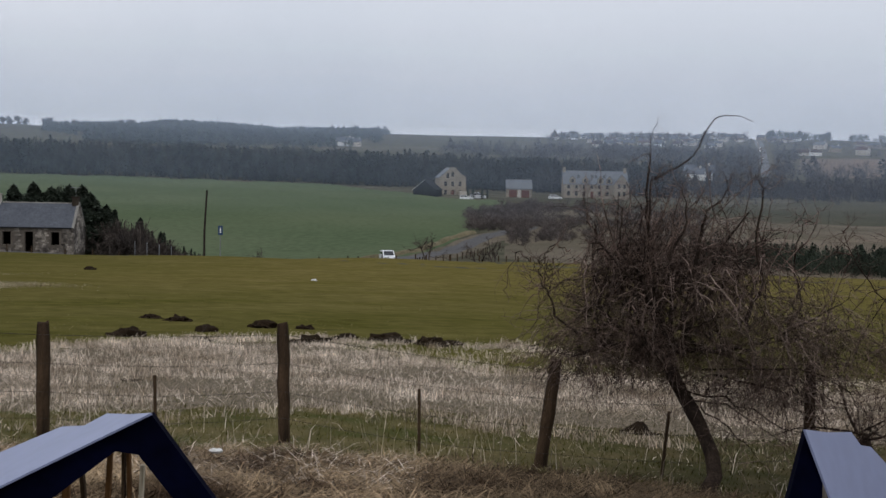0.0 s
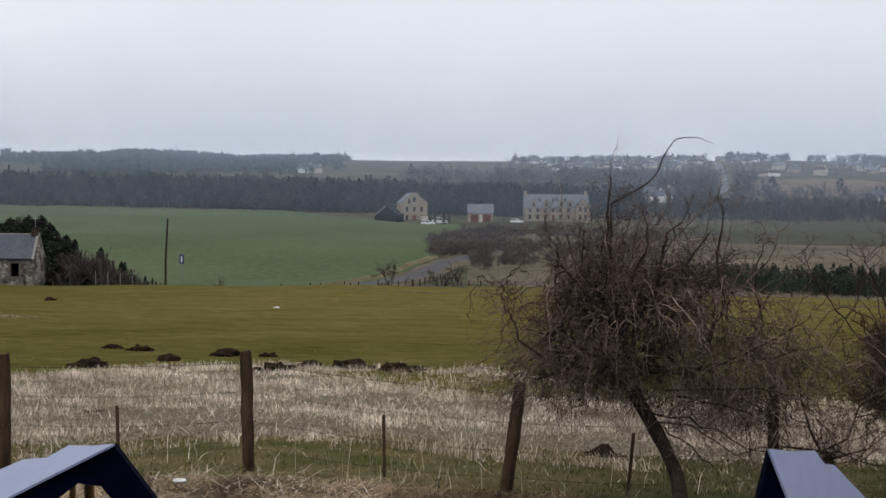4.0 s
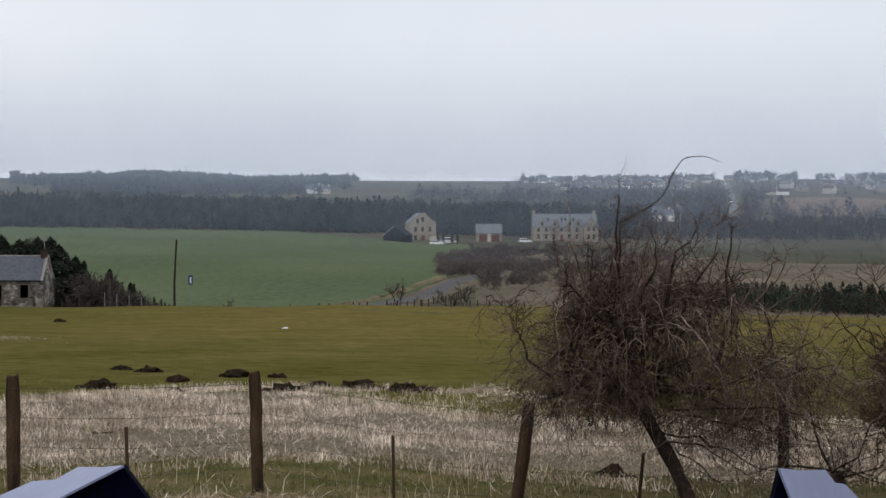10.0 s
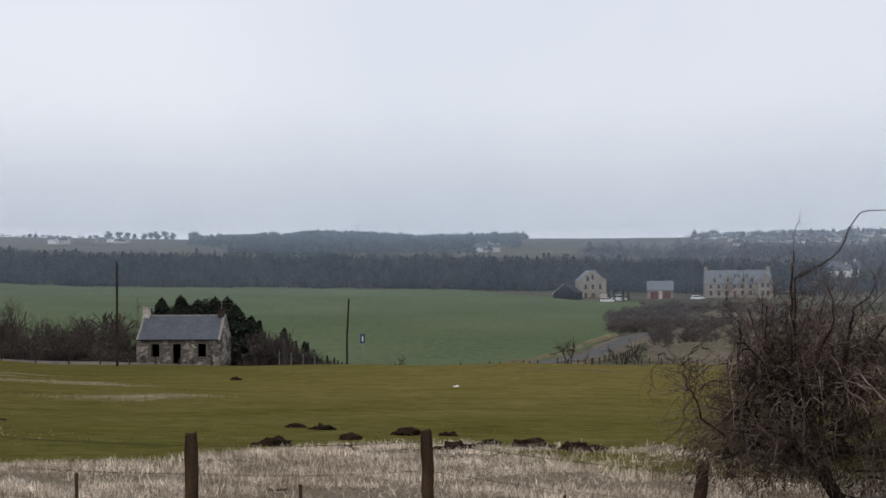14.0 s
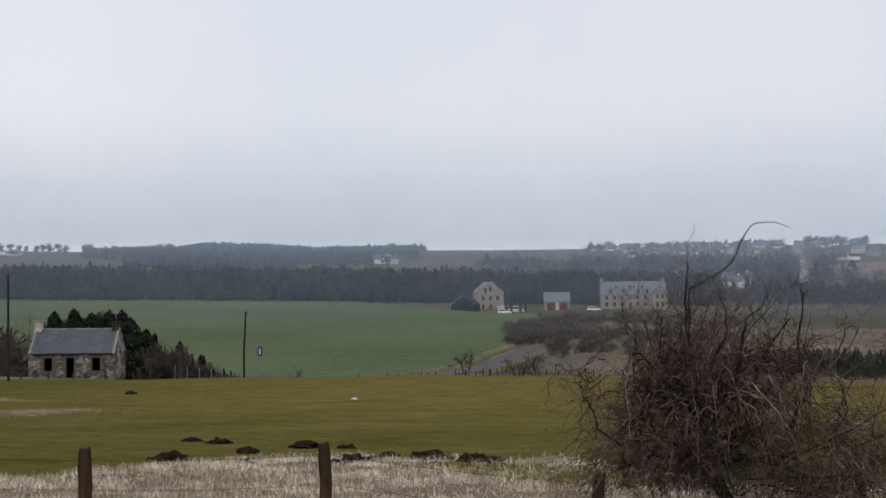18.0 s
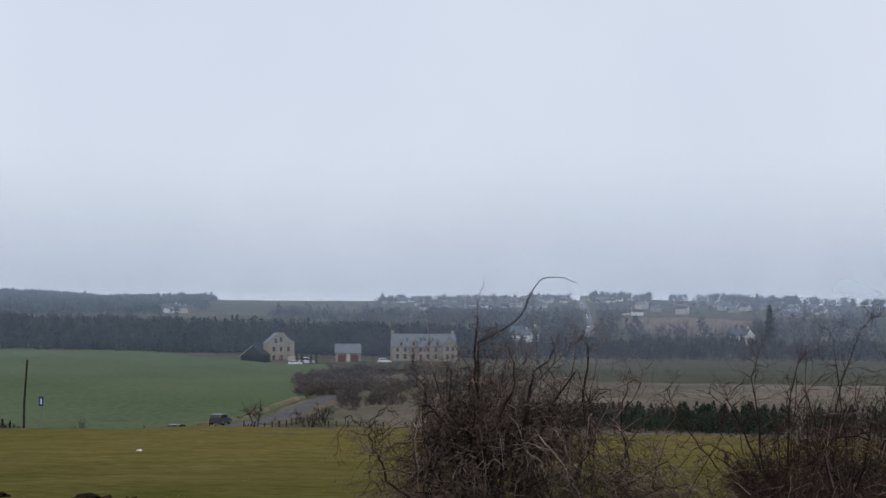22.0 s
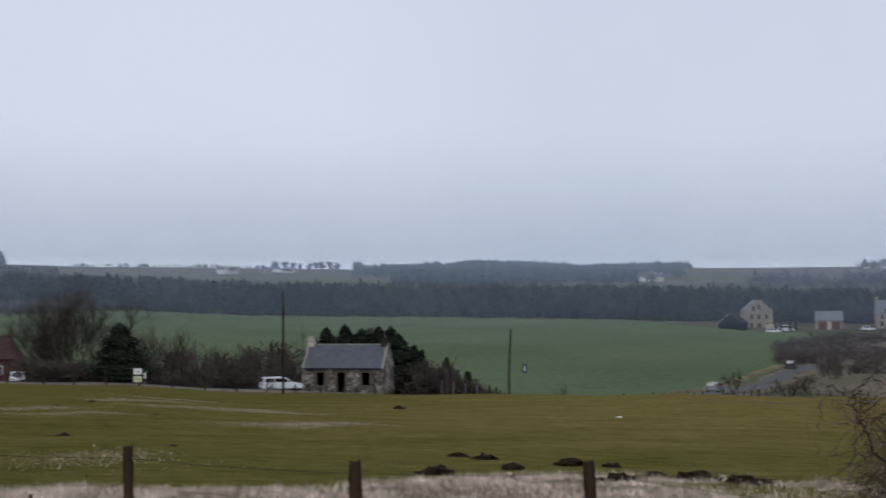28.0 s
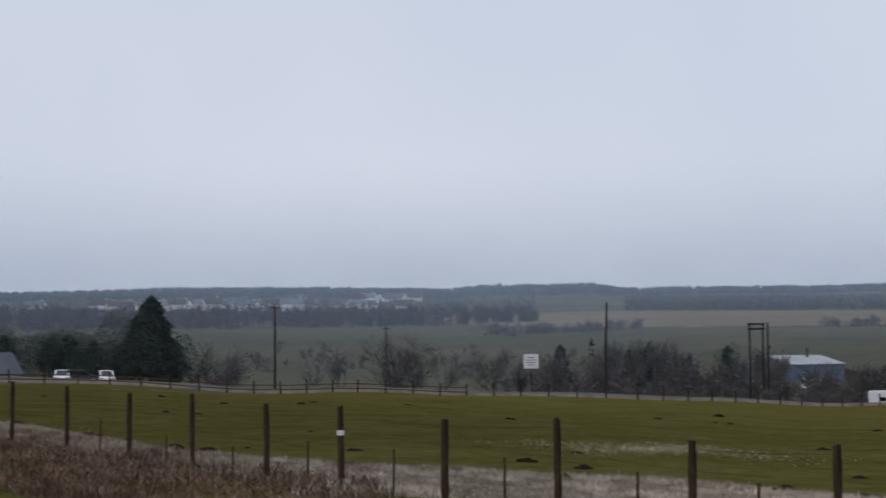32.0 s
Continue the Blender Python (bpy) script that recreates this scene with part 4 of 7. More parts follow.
def hawthorn(name, seed, foot, fork, middle, half, label, crooked, limbs=22, counts=(8, 8, 5), tall=(), strag=(), stems=0, tangle=3000, girth=1.0, lobes=(), arches=0, tones=("twig", "paletwig"), stem_h=(0.55, 1.15)):
    """A small windswept thorn: a crooked trunk from foot to fork, a dense drooping mop of twigs round middle, open limbs above it."""
    rng = np.random.default_rng(seed)
    top = empty(name, *foot)
    f = Vector(foot)
    path = wander(rng, [Vector((0, 0, -0.2)), Vector((0, 0, 0))] + [Vector(c) for c in crooked] + [Vector(fork) - f], 3, 0.006)
    m = len(path)
    bm = tube(bmesh.new(), path, [0.070 - 0.022 * i / (m - 1) + 0.006 * math.sin(i * 2.1) for i in range(m)], 12)
    for v in bm.verts:
        v.co += 0.02 * noise.noise_vector(v.co * 8) + 0.008 * noise.noise_vector(v.co * 25)
    part("trunk", bm, M["bark"], top)
    mid, hw = np.array(middle) - np.array(foot), np.array(half)

    def room(p, d):
        """How far a twig may run along d before it leaves the crown."""
        q, e = (p - mid) / hw, d / hw
        aa, bb, cc = (e * e).sum(1), (q * e).sum(1), (q * q).sum(1) - 1
        return np.maximum((-bb + np.sqrt(np.maximum(bb * bb - aa * cc, 0))) / aa, 0.0)

    n = limbs
    a = np.linspace(0, 2 * np.pi, n, endpoint=False) + rng.normal(0, 0.25, n)
    tilt = rng.uniform(0.15, 1.95, n)
    way = np.stack([np.cos(a) * np.sin(tilt), np.sin(a) * np.sin(tilt), np.cos(tilt)], -1)
    start = np.tile(np.array(Vector(fork) - f), (n, 1)) + rng.normal(0, 0.03, (n, 3))
    lv = grow(rng, start, way, rng.uniform(0.9, 1.5, n) * hw[0], rng.uniform(0.024, 0.042, n) * girth, counts, shrink=0.62, wide=0.85, rise=0.03, droop=0.22, steps=4, room=room, curl=0.3)
    v, fa = joined(lv[:3])
    raw("limb_work", v, fa, M["bark"], top, "gnarled dark limbs")
    dark, pale = list(lv[3:-1]), []
    # a tangle of thin curling twigs all through the crown
    for c, s, k in [(mid, hw, tangle)] + [(np.array(sight(az, el, depth)) - np.array(foot), np.array(q), m) for az, el, depth, q, m in lobes]:
        k = int(k * 0.72)
        way = rng.normal(0, 1, (k, 3))
        way /= np.linalg.norm(way, axis=1, keepdims=True)
        o = way * (rng.uniform(0.12, 1.0, (k, 1)) ** 0.55) * (1 + 0.16 * np.sin(way[:, :1] * 7 + seed) + 0.12 * np.sin(way[:, 2:] * 9))
        o[:, :2] *= 1 + 0.4 * np.clip(-o[:, 2:], 0, 1)
        o[:, 2] = np.maximum(o[:, 2], -0.72 - 0.15 * rng.random(k))
        # the lower front hangs open, so that the limbs show through
        bald = (o[:, 1] < -0.2) & (o[:, 2] < -0.05) & (rng.random(k) < 0.55)
        o[bald] *= np.array([1.0, -0.9, -0.8])
        d = way * np.array([0.9, 0.9, 0.2]) + rng.normal(0, 0.55, (k, 3)) - np.array([0, 0, 0.35])
        d /= np.linalg.norm(d, axis=1, keepdims=True)
        mesh = grow(rng, c + o * s, d, rng.uniform(0.14, 0.5, k), rng.uniform(0.0022, 0.0042, k), (2,), shrink=0.5, wide=0.8, rise=-0.08, droop=0.16, steps=4, curl=0.28)
        lit = np.tile(rng.random(k) < 0.31, 4)
        dark += [tuple(q[~lit] for q in mesh[0]), mesh[1]]
        pale.append(tuple(q[lit] for q in mesh[0]))
    for k, line in enumerate(tall):
        pts = wander(rng, [Vector(p) - f for p in line], 4, 0.010 if len(line) < 8 else 0.003)
        r0 = (0.010 if len(line) > 7 else 0.020 if k in (1, 2, 5, 7) else 0.012) * girth
        part("upper_limb", tube(bmesh.new(), pts, [r0 - (r0 - 0.0022) * i / (len(pts) - 1) for i in range(len(pts))], 5), M["bark"], top, "open crooked topmost branch")
        if len(line) < 8:
            dark += shoots(rng, pts, 15, 0.30, 0.0042, (4, 2), 0.1)
        else:
            dark += shoots(rng, pts[:14], 14, 0.22, 0.004, (4, 2), 0.1)
    for k, line in enumerate(strag):
        pts = wander(rng, [Vector(p) - f for p in line], 4, 0.015)
        part("straggling_branch", tube(bmesh.new(), pts, [0.009 - 0.007 * i / (len(pts) - 1) for i in range(len(pts))], 5), M["bark"], top, "low straggling branch")
        dark += shoots(rng, pts, 9, 0.34, 0.004, (4, 2), -0.05, 0.15)
        pale += shoots(rng, pts, 5, 0.34, 0.0035, (3,), -0.05, 0.15)
    for k in range(arches):
        # long bowed branches that spring from the top of the crown and hang outwards
        a = rng.uniform(0, 2 * np.pi)
        base = Vector(mid) + Vector((rng.normal(0, 0.42) * hw[0], rng.normal(0, 0.4) * hw[1], rng.uniform(0.1, 0.85) * hw[2]))
        reach_out, fall = rng.uniform(0.25, 0.62) * hw[0], rng.uniform(0.25, 1.15) * hw[2]
        pts = wander(rng, [base, base + Vector((math.cos(a) * reach_out * 0.5, math.sin(a) * reach_out * 0.5, rng.uniform(0.0, 0.12))), base + Vector((math.cos(a) * reach_out, math.sin(a) * reach_out, -fall * 0.45)), base + Vector((math.cos(a) * reach_out * 1.15, math.sin(a) * reach_out * 1.15, -fall))], 4, 0.014)
        ring = np.array(pts)
        seg = (ring[:-1], ring[1:], np.linspace(0.0060, 0.0030, len(pts) - 1), np.linspace(0.0055, 0.0022, len(pts) - 1))
        (pale if rng.random() < 0.16 else dark).append(seg)
        dark += shoots(rng, pts, 5, 0.22, 0.003, (3,), -0.1, 0.15)
    for k in range(stems):
        q = rng.uniform(-1, 1)
        base = Vector(mid) + Vector((q * hw[0] * 0.85, rng.uniform(-0.5, 0.5) * hw[1], rng.uniform(-0.3, 0.7) * hw[2]))
        h = rng.uniform(*stem_h) * (1.15 - 0.5 * abs(q + 0.0))
        lean = Vector((rng.normal(0.1, 0.32), rng.normal(0, 0.25), 1)).normalized()
        pts = wander(rng, [base, base + lean * h * 0.55 + Vector(rng.normal(0, 0.05, 3)), base + lean * h + Vector((rng.normal(0.05, 0.12), 0, 0))], 4, 0.006)
        ring = np.array(pts)
        seg = (ring[:-1], ring[1:], np.linspace(0.007, 0.0035, len(pts) - 1), np.linspace(0.0065, 0.003, len(pts) - 1))
        (pale if rng.random() < 0.14 else dark).append(seg)
        dark += shoots(rng, pts, 7, 0.20, 0.003, (3,), 0.2, 0.0, 0.2)
    ends = lv[-1]
    many = len(ends[0]) // 4
    light = np.tile(rng.random(many) < 0.2, 4)
    dark.append(tuple(q[~light] for q in ends))
    pale.append(tuple(q[light] for q in ends))
    v, fa = joined(dark)
    tagged(raw("twig_mop", v, fa, M[tones[0]], top, "dense drooping mop of leafless thorny twigs"), kind="stuff")
    v, fa = joined(pale)
    tagged(raw("dead_wood", v, fa, M[tones[1]], top, "pale twigs scattered at random among the dark ones"), kind="stuff")
    return place(top, label, "tree")


def lines(y, *rows):
    return [[sight(a, e, y + 0.25 * math.sin(i * 2.4)) for a, e in row] for i, row in enumerate(rows)]


hx, hy, hz = sight(-10.35, -12.9, 12.0)
FOOT = Vector((hx, hy, float(land(hx, hy))))
hawthorn("hawthorn", 21, FOOT, sight(-8.45, -6.7, 12.3), sight(-9.15, -4.75, 12.3), (1.06, 0.95, 0.5), "small windswept leafless hawthorn with a dense twiggy crown by the fence",
         [Vector(sight(-10.6, -11.0, 12.15)) - FOOT, Vector(sight(-9.95, -9.5, 12.3)) - FOOT, Vector(sight(-9.1, -8.0, 12.3)) - FOOT], counts=(6, 5, 4, 2), limbs=26, tangle=1250, arches=80, stems=70, stem_h=(0.35, 1.0), lobes=[(-14.2, -5.6, 12.4, (0.45, 0.5, 0.30), 260), (-15.3, -6.6, 12.6, (0.5, 0.5, 0.28), 260), (-5.6, -7.3, 12.4, (0.42, 0.4, 0.17), 200), (-7.8, -7.4, 12.5, (0.42, 0.4, 0.16), 240), (-10.4, -7.5, 12.5, (0.5, 0.4, 0.18), 260), (-12.6, -8.0, 12.4, (0.45, 0.4, 0.22), 240), (-12.4, -7.8, 12.3, (0.4, 0.4, 0.2), 150), (-6.4, -6.0, 12.3, (0.5, 0.5, 0.30), 560), (-5.8, -6.5, 12.3, (0.42, 0.45, 0.24), 300), (-7.4, -6.8, 12.3, (0.4, 0.4, 0.2), 130), (-10.6, -6.9, 12.3, (0.45, 0.4, 0.22), 180), (-12.2, -6.0, 12.3, (0.52, 0.6, 0.32), 700), (-13.6, -7.4, 12.3, (0.5, 0.5, 0.3), 220), (-9.0, -2.6, 12.3, (0.62, 0.6, 0.36), 330)],
         tall=lines(12.2, [(-7.89, -4.4), (-7.89, -2.45), (-7.9, -0.52), (-8.04, -0.26), (-8.81, 0.18), (-9.51, 0.69), (-9.79, 1.35), (-10.25, 2.04), (-10.75, 2.18), (-11.17, 2.16), (-11.67, 1.98)],
                    [(-7.95, -5.4), (-7.9, -2.88), (-7.77, -1.17), (-7.87, 0.53), (-7.72, 0.65)], [(-9.2, -5.6), (-9.62, -3.48), (-9.89, -1.97), (-10.02, -1.43), (-10.7, -0.88), (-10.78, -0.24)],
                    [(-13.0, -6.0), (-13.63, -4.82), (-13.27, -3.36), (-13.63, -1.86), (-13.93, -1.75)], [(-5.4, -6.3), (-4.42, -5.57), (-4.19, -4.71), (-3.85, -4.29), (-3.79, -3.64), (-4.04, -3.1)],
                    [(-11.6, -5.6), (-12.15, -4.03), (-11.9, -2.55), (-12.05, -0.85), (-11.92, -0.01)], [(-6.2, -5.6), (-5.78, -3.81), (-5.96, -2.51), (-5.51, -1.65), (-5.39, -1.01)],
                    [(-8.8, -5.4), (-8.7, -3.2), (-9.3, -1.9), (-9.1, -0.4)], [(-10.6, -5.0), (-10.9, -3.3), (-12.0, -2.6), (-12.6, -2.4)], [(-7.0, -5.0), (-6.7, -3.0), (-6.9, -1.6), (-6.5, -0.9)]),
         strag=lines(12.3, [(-9.4, -8.2), (-11.5, -8.6), (-13.5, -9.6), (-15.2, -9.3)], [(-9.6, -8.6), (-11.5, -9.0), (-13.2, -10.2)], [(-10.0, -7.4), (-13.4, -7.2), (-15.4, -8.0), (-16.4, -9.0)], [(-11.0, -6.6), (-14.0, -6.0), (-15.6, -5.6), (-16.6, -6.4)],
                     [(-10.4, -7.6), (-12.6, -8.0), (-14.2, -8.8)], [(-10.0, -8.8), (-11.4, -9.8), (-12.6, -10.9)], [(-13.22, -4.84), (-13.64, -5.24), (-13.85, -6.49)], [(-12.0, -6.4), (-14.6, -5.0), (-15.6, -4.2)]))
hx, hy, hz = sight(-20.5, -12.5, 13.0)
FOOT = Vector((hx, hy, float(land(hx, hy))))
hawthorn("hawthorn", 22, FOOT, sight(-20.2, -8.5, 13.0), sight(-21.6, -6.2, 13.0), (1.13, 1.1, 0.74), "spreading leafless hawthorn bush with pale snapped stems",
         [Vector(sight(-20.6, -10.4, 13.0)) - FOOT], limbs=20, counts=(8, 7, 5, 2), tangle=3800, arches=50, stems=72, girth=0.6, tones=("redtwig", "paletwig"),
         tall=lines(13.0, [(-20.4, -5.0), (-21.5, -1.6), (-22.4, 0.4), (-23.6, 0.8)], [(-19.5, -5.0), (-19.6, -2.2), (-20.2, -0.4)], [(-18.5, -5.0), (-17.6, -3.0), (-17.2, -2.2)], [(-21.0, -5.0), (-21.4, -1.9), (-21.0, 0.2)],
                    [(-18.6, -5.0), (-18.2, -1.6), (-18.6, -0.6)], [(-22.6, -5.0), (-23.4, -2.0), (-23.0, -0.6)], [(-17.4, -5.4), (-16.3, -4.2), (-15.4, -3.0), (-15.0, -2.0)]))
hx, hy, hz = sight(-16.2, -11.8, 13.1)
FOOT = Vector((hx, hy, float(land(hx, hy))))
hawthorn("thorn_bush", 23, FOOT, sight(-16.0, -9.6, 13.1), sight(-15.9, -8.0, 13.1), (0.95, 0.8, 0.5), "low straggling leafless thorn beside the fence",
         [Vector(sight(-16.3, -10.6, 13.1)) - FOOT], limbs=8, counts=(5, 5, 3, 2), tangle=550, girth=0.4, stems=10, tones=("redtwig", "paletwig"))


# ---- blue roofed stands in front of the eye ----
def slab(a, b, c, d, thick):
    """A board with corners a, b, c, d and its thickness downwards from that face."""
    bm = bmesh.new()
    p = [Vector(q) for q in (a, b, c, d)]
    n = (p[1] - p[0]).cross(p[3] - p[0]).normalized()
    if n.z > 0:
        n = -n
    lo, hi = [bm.verts.new(q + n * thick) for q in p], [bm.verts.new(q) for q in p]
    bm.faces.new(lo[::-1]), bm.faces.new(hi)
    for i in range(4):
        j = (i + 1) % 4
        bm.faces.new((lo[i], lo[j], hi[j], hi[i]))
    bmesh.ops.recalc_face_normals(bm, faces=list(bm.faces))
    bmesh.ops.bevel(bm, geom=list(bm.edges), offset=min(0.004, thick * 0.2), segments=1, affect="EDGES")
    return bm


def plate(outline, y0, y1):
    """A flat board cut to an outline given as lines of sight, between two depths."""
    bm = bmesh.new()
    pts = [sight(*q, y0) for q in outline]
    lo = [bm.verts.new(p) for p in pts]
    hi = [bm.verts.new((p[0], y1, p[2])) for p in pts]
    bm.faces.new(lo), bm.faces.new(hi[::-1])
    for i in range(len(lo)):
        j = (i + 1) % len(lo)
        bm.faces.new((lo[i], hi[i], hi[j], lo[j]))
    bmesh.ops.recalc_face_normals(bm, faces=list(bm.faces))
    return bm


def blue_stand(gable, roofs, slats, label, x0, x1, ridge):
    """A bird table: cut gable boards, stepped roof boards, slats, tray and legs."""
    y = 2.0
    xm = (x0 + x1) / 2
    g = float(land(xm, y))
    top = empty("bird_table", 0, 0, 0)
    for i, outline in enumerate(gable):
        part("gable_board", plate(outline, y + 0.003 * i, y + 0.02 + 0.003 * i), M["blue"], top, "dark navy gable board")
    eye = Vector((0, 0, EYE))
    k = [Vector(sight(*q, y - 0.012)) for q in roofs[:2]]
    normal = (k[1] - k[0]).cross(Vector((math.sin(radians(ridge)), math.cos(radians(ridge)), 0))).normalized()
    normal = -normal if normal.z > 0 else normal
    pts = []
    for q in roofs:
        way = Vector(sight(*q, 1.0)) - eye
        pts.append(eye + way * ((k[0] - eye).dot(normal) / way.dot(normal)))
    bm = bmesh.new()
    hi, lo = [bm.verts.new(p) for p in pts], [bm.verts.new(p + normal * 0.003) for p in pts]
    bm.faces.new(hi), bm.faces.new(lo[::-1])
    for i in range(len(pts)):
        j = (i + 1) % len(pts)
        bm.faces.new((hi[i], lo[i], lo[j], hi[j]))
    bmesh.ops.recalc_face_normals(bm, faces=list(bm.faces))
    part("roof_board", bm, M["bluetop"], top, "stepped blue roof board, sky sheen put into its pale colour")
    tray = 1.62
    for az, el, w, tone, tip in slats:
        p = Vector(sight(az, el, y + 0.08))
        part("slat", box(bmesh.new(), -w, -0.006, 0, w, 0.006, p.z - tray, pose(p.x - (p.z - tray) * math.tan(radians(tip)), p.y, tray, 0, tip, 0)), M[tone], top)
    part("tray", block(x0, y - 0.02, tray - 0.03, x1, y + 0.32, tray, 0.005), M["blue"], top)
    for x in (x0 + 0.03, x1 - 0.03):
        for yy in (y + 0.03, y + 0.27):
            part("leg", block(x - 0.022, yy - 0.022, g - 0.05, x + 0.022, yy + 0.022, tray - 0.028, 0.004), M["blue"], top)
    place(top, label, "bird table", "blue bird tables")


LGABLE = [(11.01, -9.43), (6.9, -14.9), (8.3, -14.9), (10.13, -12.6), (11.48, -10.93), (12.32, -10.79), (14.69, -12.48), (21.5, -15.5), (21.5, -14.2)]
blue_stand([LGABLE],
           [(10.99, -9.38), (21.5, -14.1), (19.5, -11.85), (14.30, -9.83), (13.47, -9.81), (12.65, -9.38), (11.8, -9.42)],
           [(11.3, -11.3, 0.0028, "slatpale", 2), (11.82, -10.8, 0.0025, "slat", -1), (12.0, -10.8, 0.002, "post", 0), (12.5, -10.85, 0.0032, "slat", 3), (13.55, -11.5, 0.0028, "post", -5), (14.1, -11.9, 0.0045, "slat", 2)],
           "blue painted wooden bird table with a stepped board roof", -0.75, -0.27, -10)
RGABLE = [(-13.94, -9.51), (-14.60, -11.06), (-14.62, -14.91), (-12.80, -14.91), (-12.95, -13.91)]
blue_stand([RGABLE],
           [(-13.90, -9.45), (-16.00, -14.51), (-18.70, -12.31), (-16.30, -9.94), (-15.94, -9.90), (-15.58, -9.44), (-14.70, -9.51)],
           [(-14.62, -11.0, 0.004, "slatpale", 0), (-15.0, -11.9, 0.006, "slat", 2)],
           "blue painted wooden bird table with a steep board roof", 0.43, 0.86, 30)


# ---- the road and what stands along it ----
ROAD = [(98, 175), (84, 150), (69, 138), (57, 138), (47, 143), (37, 158), (27, 163), (16, 170), (10, 173), (3.7, 181), (2.3, 201), (0.9, 216), (-0.1, 235), (-0.7, 255), (-1.6, 290), (-3.2, 330), (-6, 370), (-11, 410)]


def road_point(k, off=0.0):
    """Place along the road's centre line by running length k in points, off metres to its right."""
    i = min(int(k), len(ROAD) - 2)
    u = k - i
    pts = [Vector(xy(*ROAD[min(max(j, 0), len(ROAD) - 1)])) for j in (i - 1, i, i + 1, i + 2)]
    p = 0.5 * (2 * pts[1] + (pts[2] - pts[0]) * u + (2 * pts[0] - 5 * pts[1] + 4 * pts[2] - pts[3]) * u * u + (3 * pts[1] - pts[0] - 3 * pts[2] + pts[3]) * u ** 3)
    d = 0.5 * ((pts[2] - pts[0]) + 2 * (2 * pts[0] - 5 * pts[1] + 4 * pts[2] - pts[3]) * u + 3 * (3 * pts[1] - pts[0] - 3 * pts[2] + pts[3]) * u * u)
    d.normalize()
    return p + Vector((d.y, -d.x)) * off, d


def ribbon(name, half, lift, material, label, k0=0.0, k1=len(ROAD) - 1.01, off=0.0):
    v, f = [], []
    n = 160
    for i in range(n):
        k = k0 + (k1 - k0) * i / (n - 1)
        for j, o in enumerate((-half, -half / 2, 0, half / 2, half)):
            p, d = road_point(k, off + o)
            v.append((p.x, p.y, float(land(p.x, p.y)) + lift - (0.6 if j in (0, 4) else 0)))
    for i in range(n - 1):
        for j in range(4):
            a = i * 5 + j
            f.append((a, a + 1, a + 6, a + 5))
    return place(raw(name, v, f, material, smooth=True), label, "road", kind="structure")


ribbon("verge", 5.2, 0.25, M["rough_grass"], "worn pale grass verge beside the country road")
ribbon("bank", 0.9, 0.55, M["bank"], "tan dead grass on the roadside bank", 9.6, 14.4, -5.2)
ribbon("road", 3.1, 0.36, M["asphalt"], "grey asphalt country road")


def roadside_fence():
    """Posts along the near side of the road, with two brown rails on its far left reach."""
    top = empty("roadside_fence", 0, 0, 0)
    first = part("post", block(-0.06, -0.06, -0.2, 0.06, 0.06, 1.15, 0.01), M["post"], top)
    spots = []
    k = 0.6
    while k < 12.6:
        p, d = road_point(k, 5.6)
        spots.append((k, p, d))
        seg = (Vector(xy(*ROAD[int(k) + 1])) - Vector(xy(*ROAD[int(k)]))).length
        k += (2.5 if k < 5 else 3.3) / seg
    rng = random.Random(5)
    for i, (k, p, d) in enumerate(spots):
        ob = first if i == 0 else new("post", first.data)
        ob.parent = top
        tall = rng.uniform(0.9, 1.1) * (1.0 if k < 5 else 0.85)
        ob.matrix_basis = pose(p.x, p.y, float(land(p.x, p.y)), rng.uniform(-3, 3), rng.uniform(-3, 3), rng.uniform(0, 90)) @ Matrix.Diagonal((1, 1, tall, 1))
    for h in (0.35, 0.75):
        for (ka, pa, da), (kb, pb, db) in zip(spots, spots[1:]):
            if ka < 3.8 and math.degrees(math.atan2(-pa.x, pa.y)) > 52.4:
                bm = bmesh.new()
                tube(bm, [(pa.x, pa.y, float(land(pa.x, pa.y)) + h), (pb.x, pb.y, float(land(pb.x, pb.y)) + h)], 0.055, 4)
                part("rail", bm, M["rust"], top)
    return place(top, "low roadside fence of brown posts and rails", "fence")


roadside_fence()


def brow_fence():
    """Short dark posts where the pasture falls away towards the road."""
    rng = random.Random(8)
    top = empty("brow_fence", 0, 0, 0)
    first, az = part("post", block(-0.055, -0.055, -0.2, 0.055, 0.055, 1.1, 0.01), M["post"], top), 6.9
    ob = first
    while az > -6.5:
        x, y, z = spot(az, 166)
        ob.parent = top
        ob.matrix_basis = pose(x, y, z, rng.uniform(-4, 4), rng.uniform(-4, 4), rng.uniform(0, 90)) @ Matrix.Diagonal((1, 1, rng.uniform(0.75, 1.05), 1))
        az -= rng.uniform(0.3, 0.95)
        ob = new("post", first.data)
    bpy.data.objects.remove(ob)
    place(top, "row of short dark posts along the pasture's brow", "fence")


brow_fence()


def pole(az, r, head_el, label, arm=True, lean=0.0):
    x, y, z = spot(az, r)
    h = EYE + r * math.tan(radians(head_el)) - z
    top = empty("utility_pole", x, y, z, az)
    part("shaft", tube(bmesh.new(), [(0, 0, -0.3), (0, 0, h * 0.5), (math.tan(radians(lean)) * h, 0, h)], [0.135, 0.12, 0.10], 8), M["pole"], top)
    if arm:
        part("crossarm", block(-0.55, -0.06, h - 0.32, 0.55, 0.06, h - 0.2, 0.01), M["pole"], top)
        for u in (-0.45, 0.45):
            part("insulator", tube(bmesh.new(), [(u, 0, h - 0.22), (u, 0, h - 0.08), (u, 0, h - 0.02)], [0.035, 0.05, 0.02], 6), M["steel"], top)
    place(top, label, "utility pole", "utility poles along the road")


